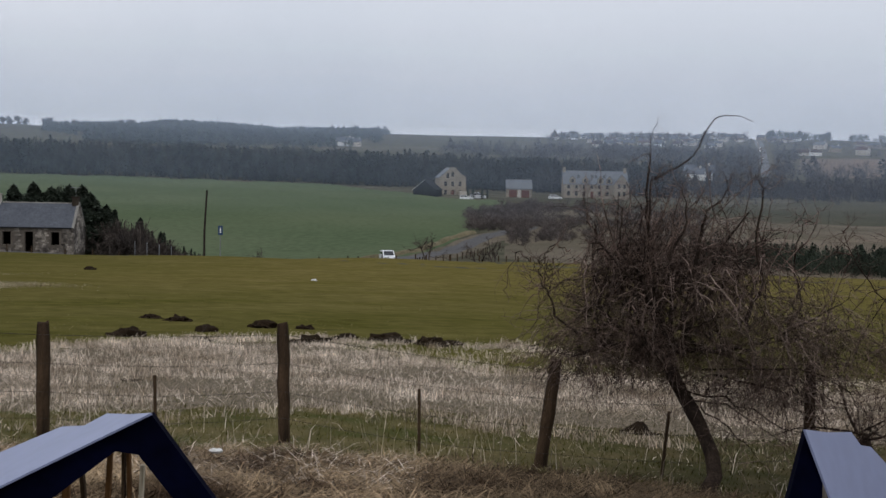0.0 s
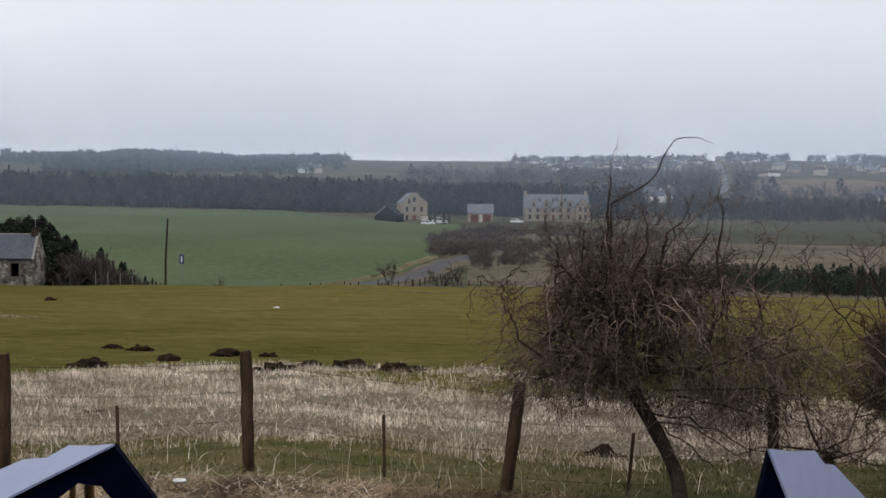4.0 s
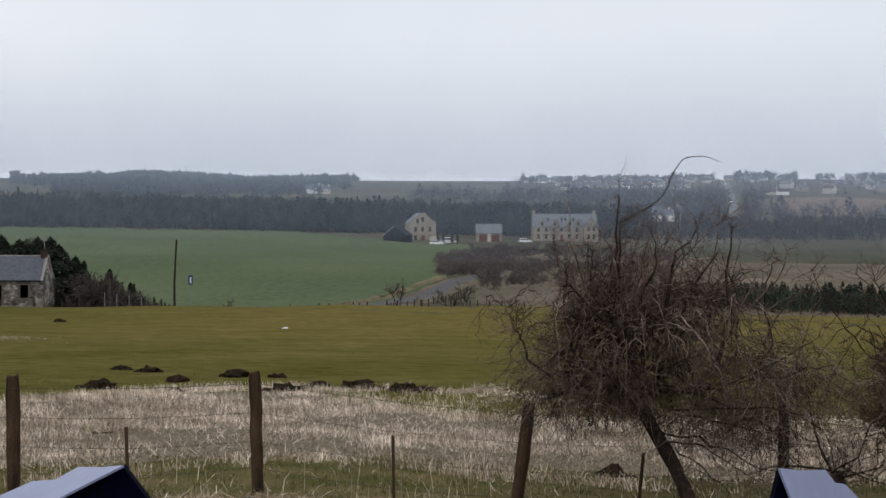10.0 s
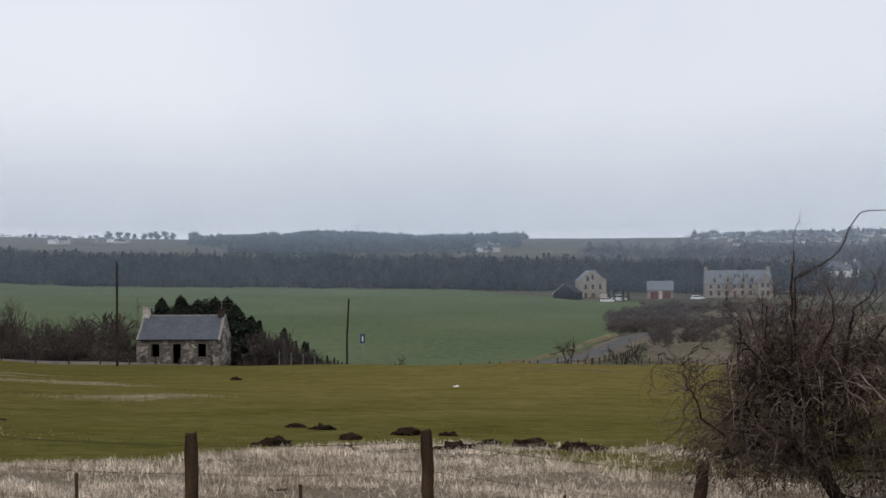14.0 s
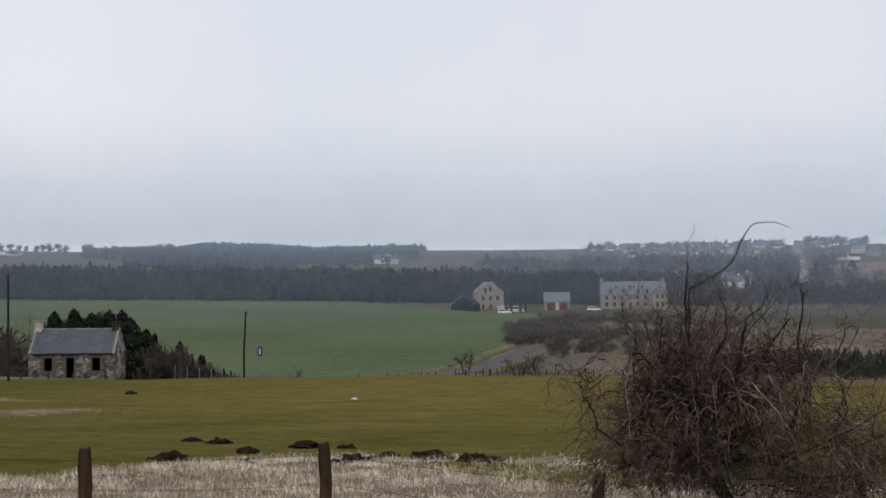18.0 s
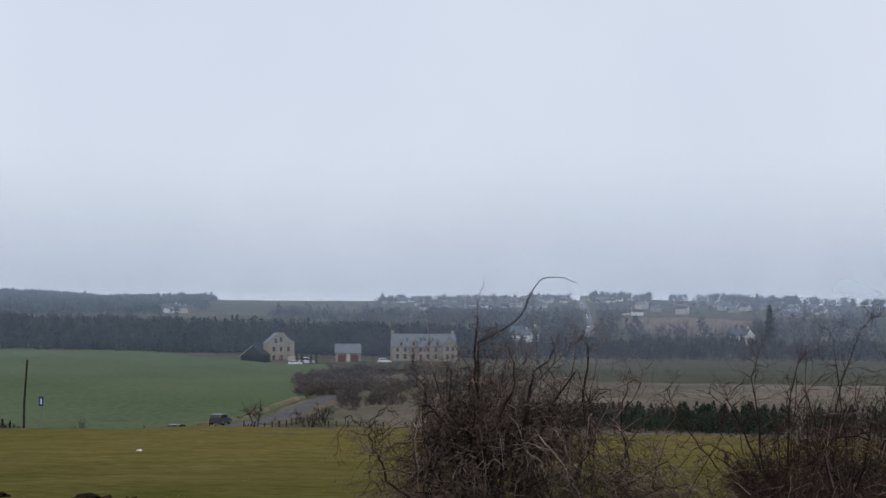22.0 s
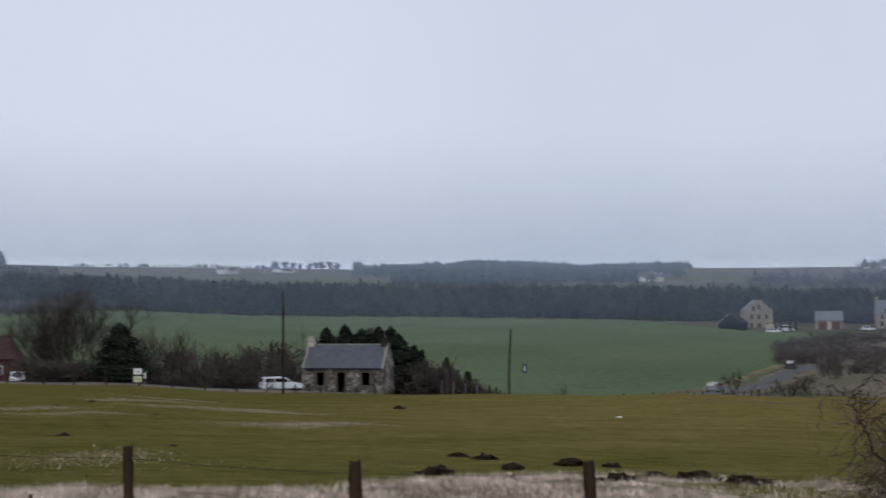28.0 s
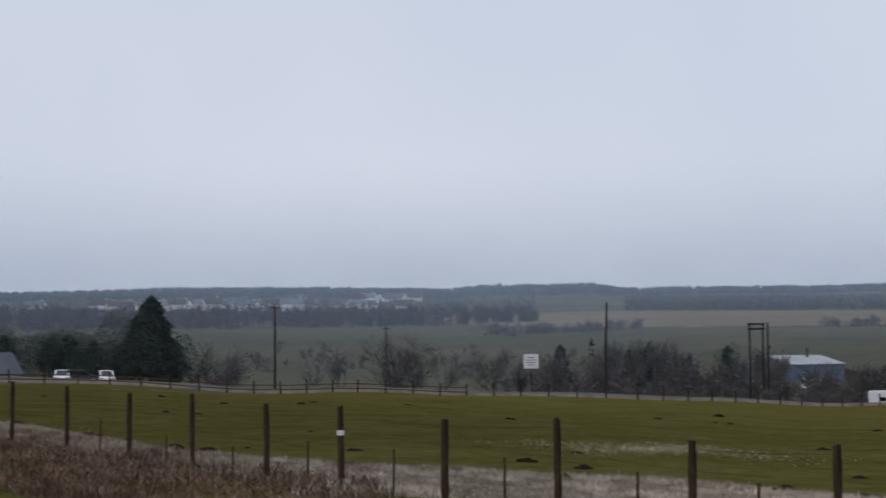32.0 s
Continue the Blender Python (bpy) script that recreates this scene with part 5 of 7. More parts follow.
pole(17.7, 150, 0.5, "tall dark wooden utility pole beside the road", False)
pole(9.07, 172, -0.98, "dark wooden utility pole near the blue road sign", False, 1.5)
pole(46.35, 150, 1.48, "thick dark wooden utility pole beside the road", False, 1.0)
pole(58.97, 148, 1.47, "wooden utility pole with a short crossarm", True)
pole(54.74, 215, 0.62, "wooden utility pole standing in a meadow", True)
pole(28.25, 178, -0.33, "dark wooden pole in front of the barn", False)
pole(-6.7, 330, -0.85, "slim dark pole among the scrub", False)


def transformer_frame():
    r = 190
    x, y, z = spot(40.7, r)
    top = empty("transformer_frame", x, y, z, 40.7)
    h = EYE + r * math.tan(radians(0.66)) - z
    for u, k in ((-0.85, 1.0), (0.75, 0.98), (1.35, 1.0)):
        part("upright", tube(bmesh.new(), [(u, 0, -0.3), (u, 0, h * k)], [0.13, 0.11], 8), M["pole"], top)
    for hh in (h - 0.2, h - 0.8):
        part("crossbeam", block(-1.1, -0.1, hh - 0.12, 1.0, 0.1, hh + 0.12), M["pole"], top)
    part("transformer", block(-0.2, -0.35, h * 0.42, 0.6, 0.35, h * 0.62, 0.05), M["cargrey"], top, "dark transformer tank")
    place(top, "wooden H frame carrying a transformer", "transformer")


transformer_frame()


def sign(kind, az, r, el, w, h):
    x, y, z = spot(az, r)
    mid = EYE + r * math.tan(radians(el)) - z
    if kind == "notice":
        top = empty("notice_board", x, y, z, az)
        part("board", block(-w / 2, -0.03, mid - h / 2, w / 2, 0.03, mid + h / 2, 0.01), M["white"], top)
        for i in range(4):
            u = (0.55, 0.8, 0.7, 0.5)[i] * w / 2
            part("line", block(-u, -0.036, mid + h * (0.26 - 0.17 * i) - 0.035, u * 0.8, -0.032, mid + h * (0.26 - 0.17 * i) + 0.035), M["cargrey"], top, "grey printed bar")
        part("post", tube(bmesh.new(), [(0, 0.08, -0.3), (0, 0.08, mid + h / 2)], 0.05, 6), M["post"], top)
        place(top, "square white notice board on a dark post", "sign")
    elif kind == "double":
        top = empty("road_sign", x, y, z, az)
        for k in (0.27, -0.27):
            part("plate", block(-w / 2, -0.02, mid + h * (k - 0.22), w / 2, 0.02, mid + h * (k + 0.22), 0.01), M["white" if k > 0 else "paleyellow"], top, "white plate" if k > 0 else "pale yellow plate")
            part("symbol", block(-w * 0.1, -0.026, mid + h * (k - 0.06), w * 0.1, -0.022, mid + h * (k + 0.06)), M["steel"], top)
        part("post", tube(bmesh.new(), [(0, 0.06, -0.3), (0, 0.06, mid + h / 2)], 0.05, 6), M["steel"], top)
        part("marker", block(w * 0.75, -0.02, mid - h * 0.25, w * 0.98, 0.02, mid + h * 0.2, 0.01), M["white"], top)
        part("marker_post", tube(bmesh.new(), [(w * 0.86, 0.04, -0.3), (w * 0.86, 0.04, mid)], 0.03, 6), M["steel"], top)
        place(top, "pair of white road sign plates on a grey post", "road sign")
    else:
        top = empty("road_sign", x, y, z, az)
        part("plate", block(-w / 2, -0.02, mid - h / 2, w / 2, 0.02, mid + h / 2, 0.02), M["signblue"], top)
        part("symbol", block(-w * 0.14, -0.026, mid - h * 0.32, w * 0.14, -0.022, mid + h * 0.28), M["white"], top, "white upright bar symbol")
        part("post", tube(bmesh.new(), [(0, 0.06, -0.3), (0, 0.06, mid + h / 2)], 0.045, 6), M["steel"], top)
        place(top, "blue road sign with a white symbol on a grey post", "road sign")


sign("notice", 49.19, 152, -0.75, 1.5, 1.45)
sign("double", 23.14, 147, -2.62, 0.8, 1.35)
sign("blue", 8.47, 172, -2.5, 0.52, 1.05)


for az in (11.65, 11.2, 10.75, 10.3):
    x, y, z = spot(az, 171)
    ob = part("marker_post", tube(bmesh.new(), [(0, 0, -0.3), (0, 0, 2.7), (0, 0, 2.75)], [0.045, 0.04, 0.02], 6), M["steel"])
    ob.matrix_basis = pose(x, y, z)
    place(ob, "slim pale marker post beside the lane", "post", "marker posts by the lane")


# ---- vehicles ----
def car(name, paint, label, L=4.5, W=1.8, H=1.5, wagon=True, category="car"):
    """A car about its middle at the ground, front towards +x."""
    top = empty(name, 0, 0, 0)
    h = L / 2
    waist = H * 0.60
    bm = bmesh.new()
    low = [(-h, 0.35), (-h + 0.05, waist), (-h + 0.25, waist + 0.02), (h * 0.45, waist + 0.02), (h * 0.92, waist - 0.12), (h, waist - 0.3), (h, 0.3), (h - 0.1, 0.22), (-h + 0.1, 0.24)]
    prism(bm, low, "y", -W / 2, W / 2)
    bmesh.ops.bevel(bm, geom=list(bm.edges), offset=0.05, segments=2, affect="EDGES")
    body = part("body", bm, M[paint], top)
    tail = -h + (0.18 if wagon else 0.9)
    cab = [(tail - 0.08, waist), (tail + 0.12, H - 0.03), (tail + 0.4, H), (h * 0.12, H), (h * 0.5, waist)]
    bm = prism(bmesh.new(), cab, "y", -W / 2 + 0.1, W / 2 - 0.1)
    bmesh.ops.bevel(bm, geom=list(bm.edges), offset=0.04, segments=2, affect="EDGES")
    part("cabin", bm, M[paint], top)
    for s in (-1, 1):
        y = s * (W / 2 - 0.095)
        for x0, x1, x2, x3 in ((tail + 0.12, tail + 0.25, -h * 0.42, -h * 0.42), (-h * 0.38, -h * 0.38, -0.05, -0.05), (0.02, 0.02, h * 0.12, h * 0.40)):
            part("side_window", prism(bmesh.new(), [(x0, waist + 0.05), (x1, H - 0.14), (x2, H - 0.14), (x3, waist + 0.05)], "y", y - 0.012, y + 0.012), M["carglass"], top)
        for x in (-h * 0.6, h * 0.62):
            wheel = part("wheel", prism(bmesh.new(), [(x + 0.32 * math.cos(a * math.pi / 8), 0.32 + 0.32 * math.sin(a * math.pi / 8)) for a in range(16)], "y", s * (W / 2 - 0.12) - 0.1, s * (W / 2 - 0.12) + 0.125), M["tyre"], top)
            part("rim", prism(bmesh.new(), [(x + 0.2 * math.cos(a * math.pi / 6), 0.32 + 0.2 * math.sin(a * math.pi / 6)) for a in range(12)], "y", s * (W / 2 - 0.12) + s * 0.11, s * (W / 2 - 0.12) + s * 0.135), M["steel"], wheel)
        part("headlamp", block(h - 0.06, s * W * 0.36 - 0.17, waist - 0.32, h + 0.012, s * W * 0.36 + 0.17, waist - 0.18, 0.02), M["steel"], body)
        part("tail_lamp", block(-h - 0.012, s * W * 0.4 - 0.08, waist - 0.25, -h + 0.06, s * W * 0.4 + 0.08, waist - 0.02, 0.02), M["pantile"], body, "red lamp")
    part("windscreen", slab((h * 0.50 + 0.01, -W / 2 + 0.2, waist + 0.03), (h * 0.50 + 0.01, W / 2 - 0.2, waist + 0.03), (h * 0.14, W / 2 - 0.24, H - 0.03), (h * 0.14, -W / 2 + 0.24, H - 0.03), 0.02), M["carglass"], top)
    part("rear_window", slab((tail - 0.10, -W / 2 + 0.25, waist + 0.08), (tail - 0.10, W / 2 - 0.25, waist + 0.08), (tail + 0.08, W / 2 - 0.28, H - 0.1), (tail + 0.08, -W / 2 + 0.28, H - 0.1), 0.02), M["carglass"], top)
    part("bumper", block(h - 0.1, -W / 2 + 0.05, 0.25, h + 0.05, W / 2 - 0.05, 0.45, 0.03), M["tyre"], top)
    return place(top, label, category)


def on_road(k, off, back):
    p, d = road_point(k, off)
    if back:
        d = -d
    z = float(land(p.x, p.y)) + 0.37
    q, _ = road_point(min(k + 0.02, len(ROAD) - 1.02), off)
    return pose(p.x, p.y, z, 0, 0, math.degrees(math.atan2(d.y, d.x)))


def k_at(az, off=0.0):
    """Place along the road at an azimuth."""
    ks = np.linspace(0, len(ROAD) - 1.02, 1500)
    a = [math.degrees(math.atan2(-road_point(k, off)[0].x, road_point(k, off)[0].y)) for k in ks]
    return float(ks[int(np.argmin(np.abs(np.array(a) - az)))])


MOVES = []


def drive(ob, rows, off, back=False, turn=0.0):
    """Rows of seconds and azimuth along the road."""
    MOVES.append((ob, [(t, on_road(k_at(az, off), off, back) @ pose(0, 0, 0, 0, 0, turn)) for t, az in rows]))


SUV = car("estate_car", "carwhite", "large white estate car driving past the cottage", 4.7, 1.85, 1.52)
drive(SUV, [(0, 97), (8, 94), (14, 88), (18, 74), (21, 58), (24, 36), (26, 25.4), (27.5, 19.4), (28, 17.75), (28.5, 16.4), (29, 14.45), (29.5, 12.80), (30.5, 9.8), (32, 5.5)], -1.5)
A1 = car("hatchback_car", "carwhite", "small white car coming along the road", 4.0, 1.7, 1.45)
drive(A1, [(0, 2.08), (1, 2.69), (2, 3.3), (3, 3.95), (4, 4.6), (5, 5.2), (6, 5.5), (32, 5.5)], 1.5, True, 16.0)
A2 = car("hatchback_car", "cargrey", "dark grey car driving away up the road", 4.2, 1.75, 1.45)
drive(A2, [(0, 4.6), (19.2, 4.6), (20.5, 3.4), (22, 1.9), (23, 0.85), (24, -0.1), (24.5, -0.6), (26, -2.0), (28, -5), (30, -9), (32, -10.8)], -1.5)
A3 = car("hatchback_car", "cargrey", "dark car following along the road", 4.3, 1.75, 1.5, False)
drive(A3, [(0, 6.0), (19.3, 6.0), (21.5, 4.0), (23, 2.64), (24, 1.8), (24.5, 1.3), (26.5, -0.39), (28, -1.5), (30, -4), (32, -8)], -1.5)
A4 = car("hatchback_car", "steel", "silver car driving away along the road", 4.2, 1.72, 1.4)
drive(A4, [(0, 7.3), (21.8, 7.3), (25, 4.1), (26.5, 2.63), (27, 2.22), (28, 1.27), (29, 0.3), (30, -0.6), (32, -2.4)], -1.5)


def camper():
    x, y, z = spot(35.9, 205)
    top = empty("motorhome", x, y, z - 0.95, 35.9 - 40)
    bm = prism(bmesh.new(), [(-3.0, 0.5), (-3.0, 2.75), (-2.8, 2.95), (1.6, 2.95), (2.5, 2.6), (2.2, 1.9), (2.2, 0.5)], "y", -1.1, 1.1)
    bmesh.ops.bevel(bm, geom=list(bm.edges), offset=0.06, segments=2, affect="EDGES")
    part("body", bm, M["carwhite"], top)
    part("cab", prism(bmesh.new(), [(2.1, 0.45), (2.1, 1.95), (2.4, 1.95), (3.0, 1.25), (3.5, 1.1), (3.55, 0.45)], "y", -0.98, 0.98), M["carwhite"], top)
    part("windscreen", slab((2.98, -0.85, 1.3), (2.98, 0.85, 1.3), (2.45, 0.8, 1.9), (2.45, -0.8, 1.9), 0.02), M["carglass"], top)
    for s in (-1, 1):
        part("cab_window", prism(bmesh.new(), [(2.2, 1.2), (2.25, 1.85), (2.45, 1.85), (2.95, 1.2)], "y", s * 0.985 - 0.01, s * 0.985 + 0.01), M["carglass"], top)
        part("side_window", block(-0.9, s * 1.105 - 0.012, 1.6, 0.1, s * 1.105 + 0.012, 2.15, 0.01), M["carglass"], top)
        part("door", block(0.6, s * 1.105 - 0.01, 0.6, 1.2, s * 1.105 + 0.01, 2.4), M["white"], top)
        for x0 in (-1.7, 2.6):
            part("wheel", prism(bmesh.new(), [(x0 + 0.34 * math.cos(a * math.pi / 8), 0.34 + 0.34 * math.sin(a * math.pi / 8)) for a in range(16)], "y", s * 0.95 - 0.12, s * 0.95 + 0.12), M["tyre"], top)
    place(top, "white coachbuilt motorhome parked by the barn", "motorhome")


camper()


def parked(az, r, turn, paint, label, dz=0.0, **kw):
    ob = car("parked_car", paint, label, **kw)
    x, y, z = spot(az, r)
    ob.matrix_basis = pose(x, y, z + dz, 0, 0, turn)


parked(27.5, 205, 300, "carwhite", "white car parked at the barn's gable end", L=4.2, H=1.5)
parked(-1.35, 480, 20, "carwhite", "white van parked beside the stone house", L=5.0, H=2.0)
parked(-0.9, 470, 0, "carwhite", "white car parked below the stone house", L=4.4, H=1.5)
parked(66.85, 164, -23, "carwhite", "white car parked nose out under evergreens", 0.0, L=3.9, W=1.65, H=1.4)
parked(66.1, 164, 60, "cargrey", "dark car parked under evergreens beside the road", 0.0, L=3.9, W=1.65, H=1.42)
parked(65.25, 164, -20, "carwhite", "pale small car parked beside dark evergreens", 0.0, L=3.7, W=1.6, H=1.38)
parked(-4.3, 495, 15, "carwhite", "white car parked before the large house", L=4.4, H=1.5)


# ---- buildings ----
def pierced(L, H, th, holes, x0=0.0):
    """A wall along x, front at y 0, with openings (x0, z0, x1, z1) that go through it."""
    xs = sorted({x0, x0 + L, *[h[0] for h in holes], *[h[2] for h in holes]})
    zs = sorted({-0.6, H, *[h[1] for h in holes], *[h[3] for h in holes]})
    bm = bmesh.new()
    for xa, xb in zip(xs, xs[1:]):
        for za, zb in zip(zs, zs[1:]):
            cx, cz = (xa + xb) / 2, (za + zb) / 2
            if not any(h[0] < cx < h[2] and h[1] < cz < h[3] for h in holes):
                box(bm, xa, 0, za, xb, th, zb)
    bmesh.ops.remove_doubles(bm, verts=list(bm.verts), dist=0.001)
    return bm


def cottage():
    """An empty one-storey stone cottage with open window and door holes."""
    r = 177
    L, D, H, R = 9.9, 5.6, 2.75, 5.35
    x, y, z = spot(15.45, r)
    base = EYE + r * math.tan(radians(-2.44)) - H
    top = empty("cottage", x, y, base, 15.45 - 15)
    top["label"] = ""
    h = L / 2
    holes = [(-h + 1.75, 0.7, -h + 2.7, 2.2), (-h + 4.3, -0.3, -h + 5.25, 2.2), (-h + 7.3, 0.7, -h + 8.25, 2.2)]
    front = part("front_wall", pierced(L, H, 0.55, holes, -h), M["mortar"], top)
    back = part("back_wall", block(-h, D - 0.55, -0.6, h, D, H), M["mortar"], top)
    part("inner_floor", block(-h + 0.55, 0.55, -0.6, h - 0.55, D - 0.55, 0.0), M["soil"], top)
    # added board behind the openings: the room's darkness is put into its colour
    part("inner_lining", block(-h + 0.56, D - 0.66, 0.0, h - 0.56, D - 0.56, H), M["black"], top, "black board standing in for the unlit room behind the openings")
    rng = random.Random(3)
    for s in (-1, 1):
        bm = prism(bmesh.new(), [(0.55, -0.6), (D - 0.55, -0.6), (D - 0.55, H), (D, H), (D / 2, R + 0.12), (0, H), (0.55, H)], "x", s * h - (0.5 if s > 0 else 0), s * h + (0.5 if s < 0 else 0))
        part("gable", bm, M["mortar"], top)
        part("skew", slab((s * (h - 0.26), -0.12, H - 0.05), (s * (h + 0.05), -0.12, H - 0.05), (s * (h + 0.05), D / 2, R + 0.28), (s * (h - 0.26), D / 2, R + 0.28), 0.14), M["skewstone"], top, "pale stone skew along the gable")
        part("skew", slab((s * (h - 0.26), D + 0.12, H - 0.05), (s * (h + 0.05), D + 0.12, H - 0.05), (s * (h + 0.05), D / 2, R + 0.28), (s * (h - 0.26), D / 2, R + 0.28), 0.14), M["skewstone"], top)
        stack = part("chimney", block(s * (h - 0.42) - 0.38, D / 2 - 0.4, R - 0.2, s * (h - 0.42) + 0.38, D / 2 + 0.4, R + (0.95 if s < 0 else 0.75), 0.02), M["harl" if s < 0 else "trunkfar"], top, "pale rendered chimney" if s < 0 else "dark stone chimney")
        part("cope", block(s * (h - 0.42) - 0.46, D / 2 - 0.48, R + (0.95 if s < 0 else 0.75), s * (h - 0.42) + 0.46, D / 2 + 0.48, R + (1.1 if s < 0 else 0.9), 0.02), M["dressed" if s < 0 else "trunkfar"], stack)
    for s in (-1, 1):
        y0, y1 = (-0.2, D / 2) if s < 0 else (D + 0.2, D / 2)
        roof = part("roof_slope", slab((-h + 0.24, y0, H - 0.02), (h - 0.24, y0, H - 0.02), (h - 0.24, y1, R + 0.1), (-h + 0.24, y1, R + 0.1), 0.1), M["slate"], top)
        if s < 0:
            bm = bmesh.new()
            for j in range(13):
                for i in range(26):
                    u0, u1 = -h + 0.25 + i * (L - 0.5) / 26, -h + 0.25 + (i + 1) * (L - 0.5) / 26 - 0.015
                    ya, yb = y0 + (y1 - y0) * j / 13, y0 + (y1 - y0) * (j + 1.1) / 13
                    za, zb = H - 0.02 + (R + 0.12 - H) * j / 13 + 0.03, H - 0.02 + (R + 0.12 - H) * (j + 1.1) / 13 + 0.012
                    box(bm, u0, -0.5, -0.008, u1, 0.5, 0.008, Matrix(((1, 0, 0, 0), (0, yb - ya, 0, (ya + yb) / 2), (0, zb - za, 1, (za + zb) / 2), (0, 0, 0, 1))))
            tagged(part("slate_course", bm, M["slate"], roof), kind="stuff")
    part("ridge", tube(bmesh.new(), [(-h + 0.2, D / 2, R + 0.1), (h - 0.2, D / 2, R + 0.1)], 0.09, 6), M["skewstone"], top, "pale ridge tiles")
    part("gutter", block(-h, -0.28, H - 0.14, h, -0.2, H - 0.05), M["blacktimber"], top)
    for x0, z0, x1, z1 in holes:
        part("lintel", block(x0 - 0.2, -0.03, z1, x1 + 0.2, 0.2, z1 + 0.22, 0.01), M["mortar"], front)
        for xx in (x0 - 0.17, x1):
            part("jamb", block(xx, -0.025, max(z0, 0), xx + 0.17, 0.2, z1 - 0.003, 0.01), M["mortar"], front)
        if z0 > 0:
            part("sill", block(x0 - 0.15, -0.08, z0 - 0.15, x1 + 0.15, 0.2, z0 - 0.003, 0.01), M["mortar"], front)
    # rubble stones of front and right gable
    bm = bmesh.new()
    zz = -0.3
    while zz < H - 0.25:
        hh = rng.uniform(0.18, 0.32)
        xx = -h
        while xx < h - 0.1:
            w = min(rng.uniform(0.25, 0.6), h - xx)
            if not any(a - 0.2 < xx + w and xx < c + 0.2 and b - 0.18 < zz + hh and zz < d + 0.24 for a, b, c, d in holes):
                box(bm, xx + 0.012, -rng.uniform(0.01, 0.035), zz + 0.012, xx + w - 0.012, 0.1, zz + hh - 0.012)
            xx += w
        zz += hh
    tagged(part("rubble_stone", bm, M["stone"], front), kind="stuff")
    bm = bmesh.new()
    zz = -0.3
    while zz < R - 0.3:
        hh = rng.uniform(0.18, 0.3)
        half = D / 2 if zz + hh < H else D / 2 * (R - zz - hh) / (R - H)
        yy = D / 2 - half
        while yy < D / 2 + half - 0.15:
            w = min(rng.uniform(0.25, 0.6), D / 2 + half - yy)
            for s in (-1, 1):
                box(bm, s * h - 0.05, yy + 0.012, zz + 0.012, s * h + 0.05, yy + w - 0.012, zz + hh - 0.012) if s < 0 else box(bm, h - 0.05, yy + 0.012, zz + 0.012, h + rng.uniform(0.01, 0.03), yy + w - 0.012, zz + hh - 0.012)
            yy += w
        zz += hh
    tagged(part("gable_stone", bm, M["stone"], top), kind="stuff")
    part("aerial", tube(bmesh.new(), [(h - 0.42, D / 2, R + 0.8), (h - 0.42, D / 2, R + 2.1)], 0.03, 5), M["steel"], top, "thin roof aerial")
    part("aerial_boom", block(h - 1.0, D / 2 - 0.03, R + 1.9, h + 0.15, D / 2 + 0.03, R + 1.95), M["steel"], top)
    part("gable_window", block(h + 0.02, 2.2, 0.7, h + 0.05, 2.7, 2.2), M["dressed"], top, "narrow blocked gable window")
    place(top, "empty grey rubble stone cottage with slate roof and dark openings", "cottage")


cottage()


def windows(parent, spots, w, h, y, frame_mat="white", pane="glass", t=0.05):
    """Windows on a front at y: each a frame with its pane."""
    for x, z in spots:
        win = part("window", frame_of(x, z, w, h, y, t), M[frame_mat], parent)
        part("pane", block(x - w / 2, y - 0.03, z, x + w / 2, y - 0.015, z + h), M[pane], win)


def frame_of(x, z, w, h, y, t):
    bm = bmesh.new()
    box(bm, x - w / 2 - t, y - 0.06, z - t, x - w / 2, y, z + h + t), box(bm, x + w / 2, y - 0.06, z - t, x + w / 2 + t, y, z + h + t)
    box(bm, x - w / 2, y - 0.06, z - t, x + w / 2, y, z), box(bm, x - w / 2, y - 0.06, z + h, x + w / 2, y, z + h + t)
    box(bm, x - w / 2, y - 0.05, z + h * 0.48, x + w / 2, y - 0.005, z + h * 0.52)
    return bm


def gabled(name, az, r, turn, L, D, H, R, wall, roof, label, category, dz=0.0, over=0.25, axis="x", on=None):
    """A plain house: walls with gables, two roof slopes. Its ridge runs along x; the front is at -D/2."""
    x, y, z = spot(az, r)
    top = empty(name, x, y, z + dz, az + turn)
    bm = prism(bmesh.new(), [(-D / 2, -1.5), (D / 2, -1.5), (D / 2, H), (0, R), (-D / 2, H)], "x", -L / 2, L / 2)
    part("wall", bm, M[wall], top)
    slope = (R - H) / (D / 2)
    for s in (-1, 1):
        a = s * (D / 2 + over)
        part("roof_slope", slab((-L / 2 - over, a, H - over * slope + 0.16), (L / 2 + over, a, H - over * slope + 0.16), (L / 2 + over, 0, R + 0.16), (-L / 2 - over, 0, R + 0.16), 0.13), M[roof], top)
    return place(top, label, category)


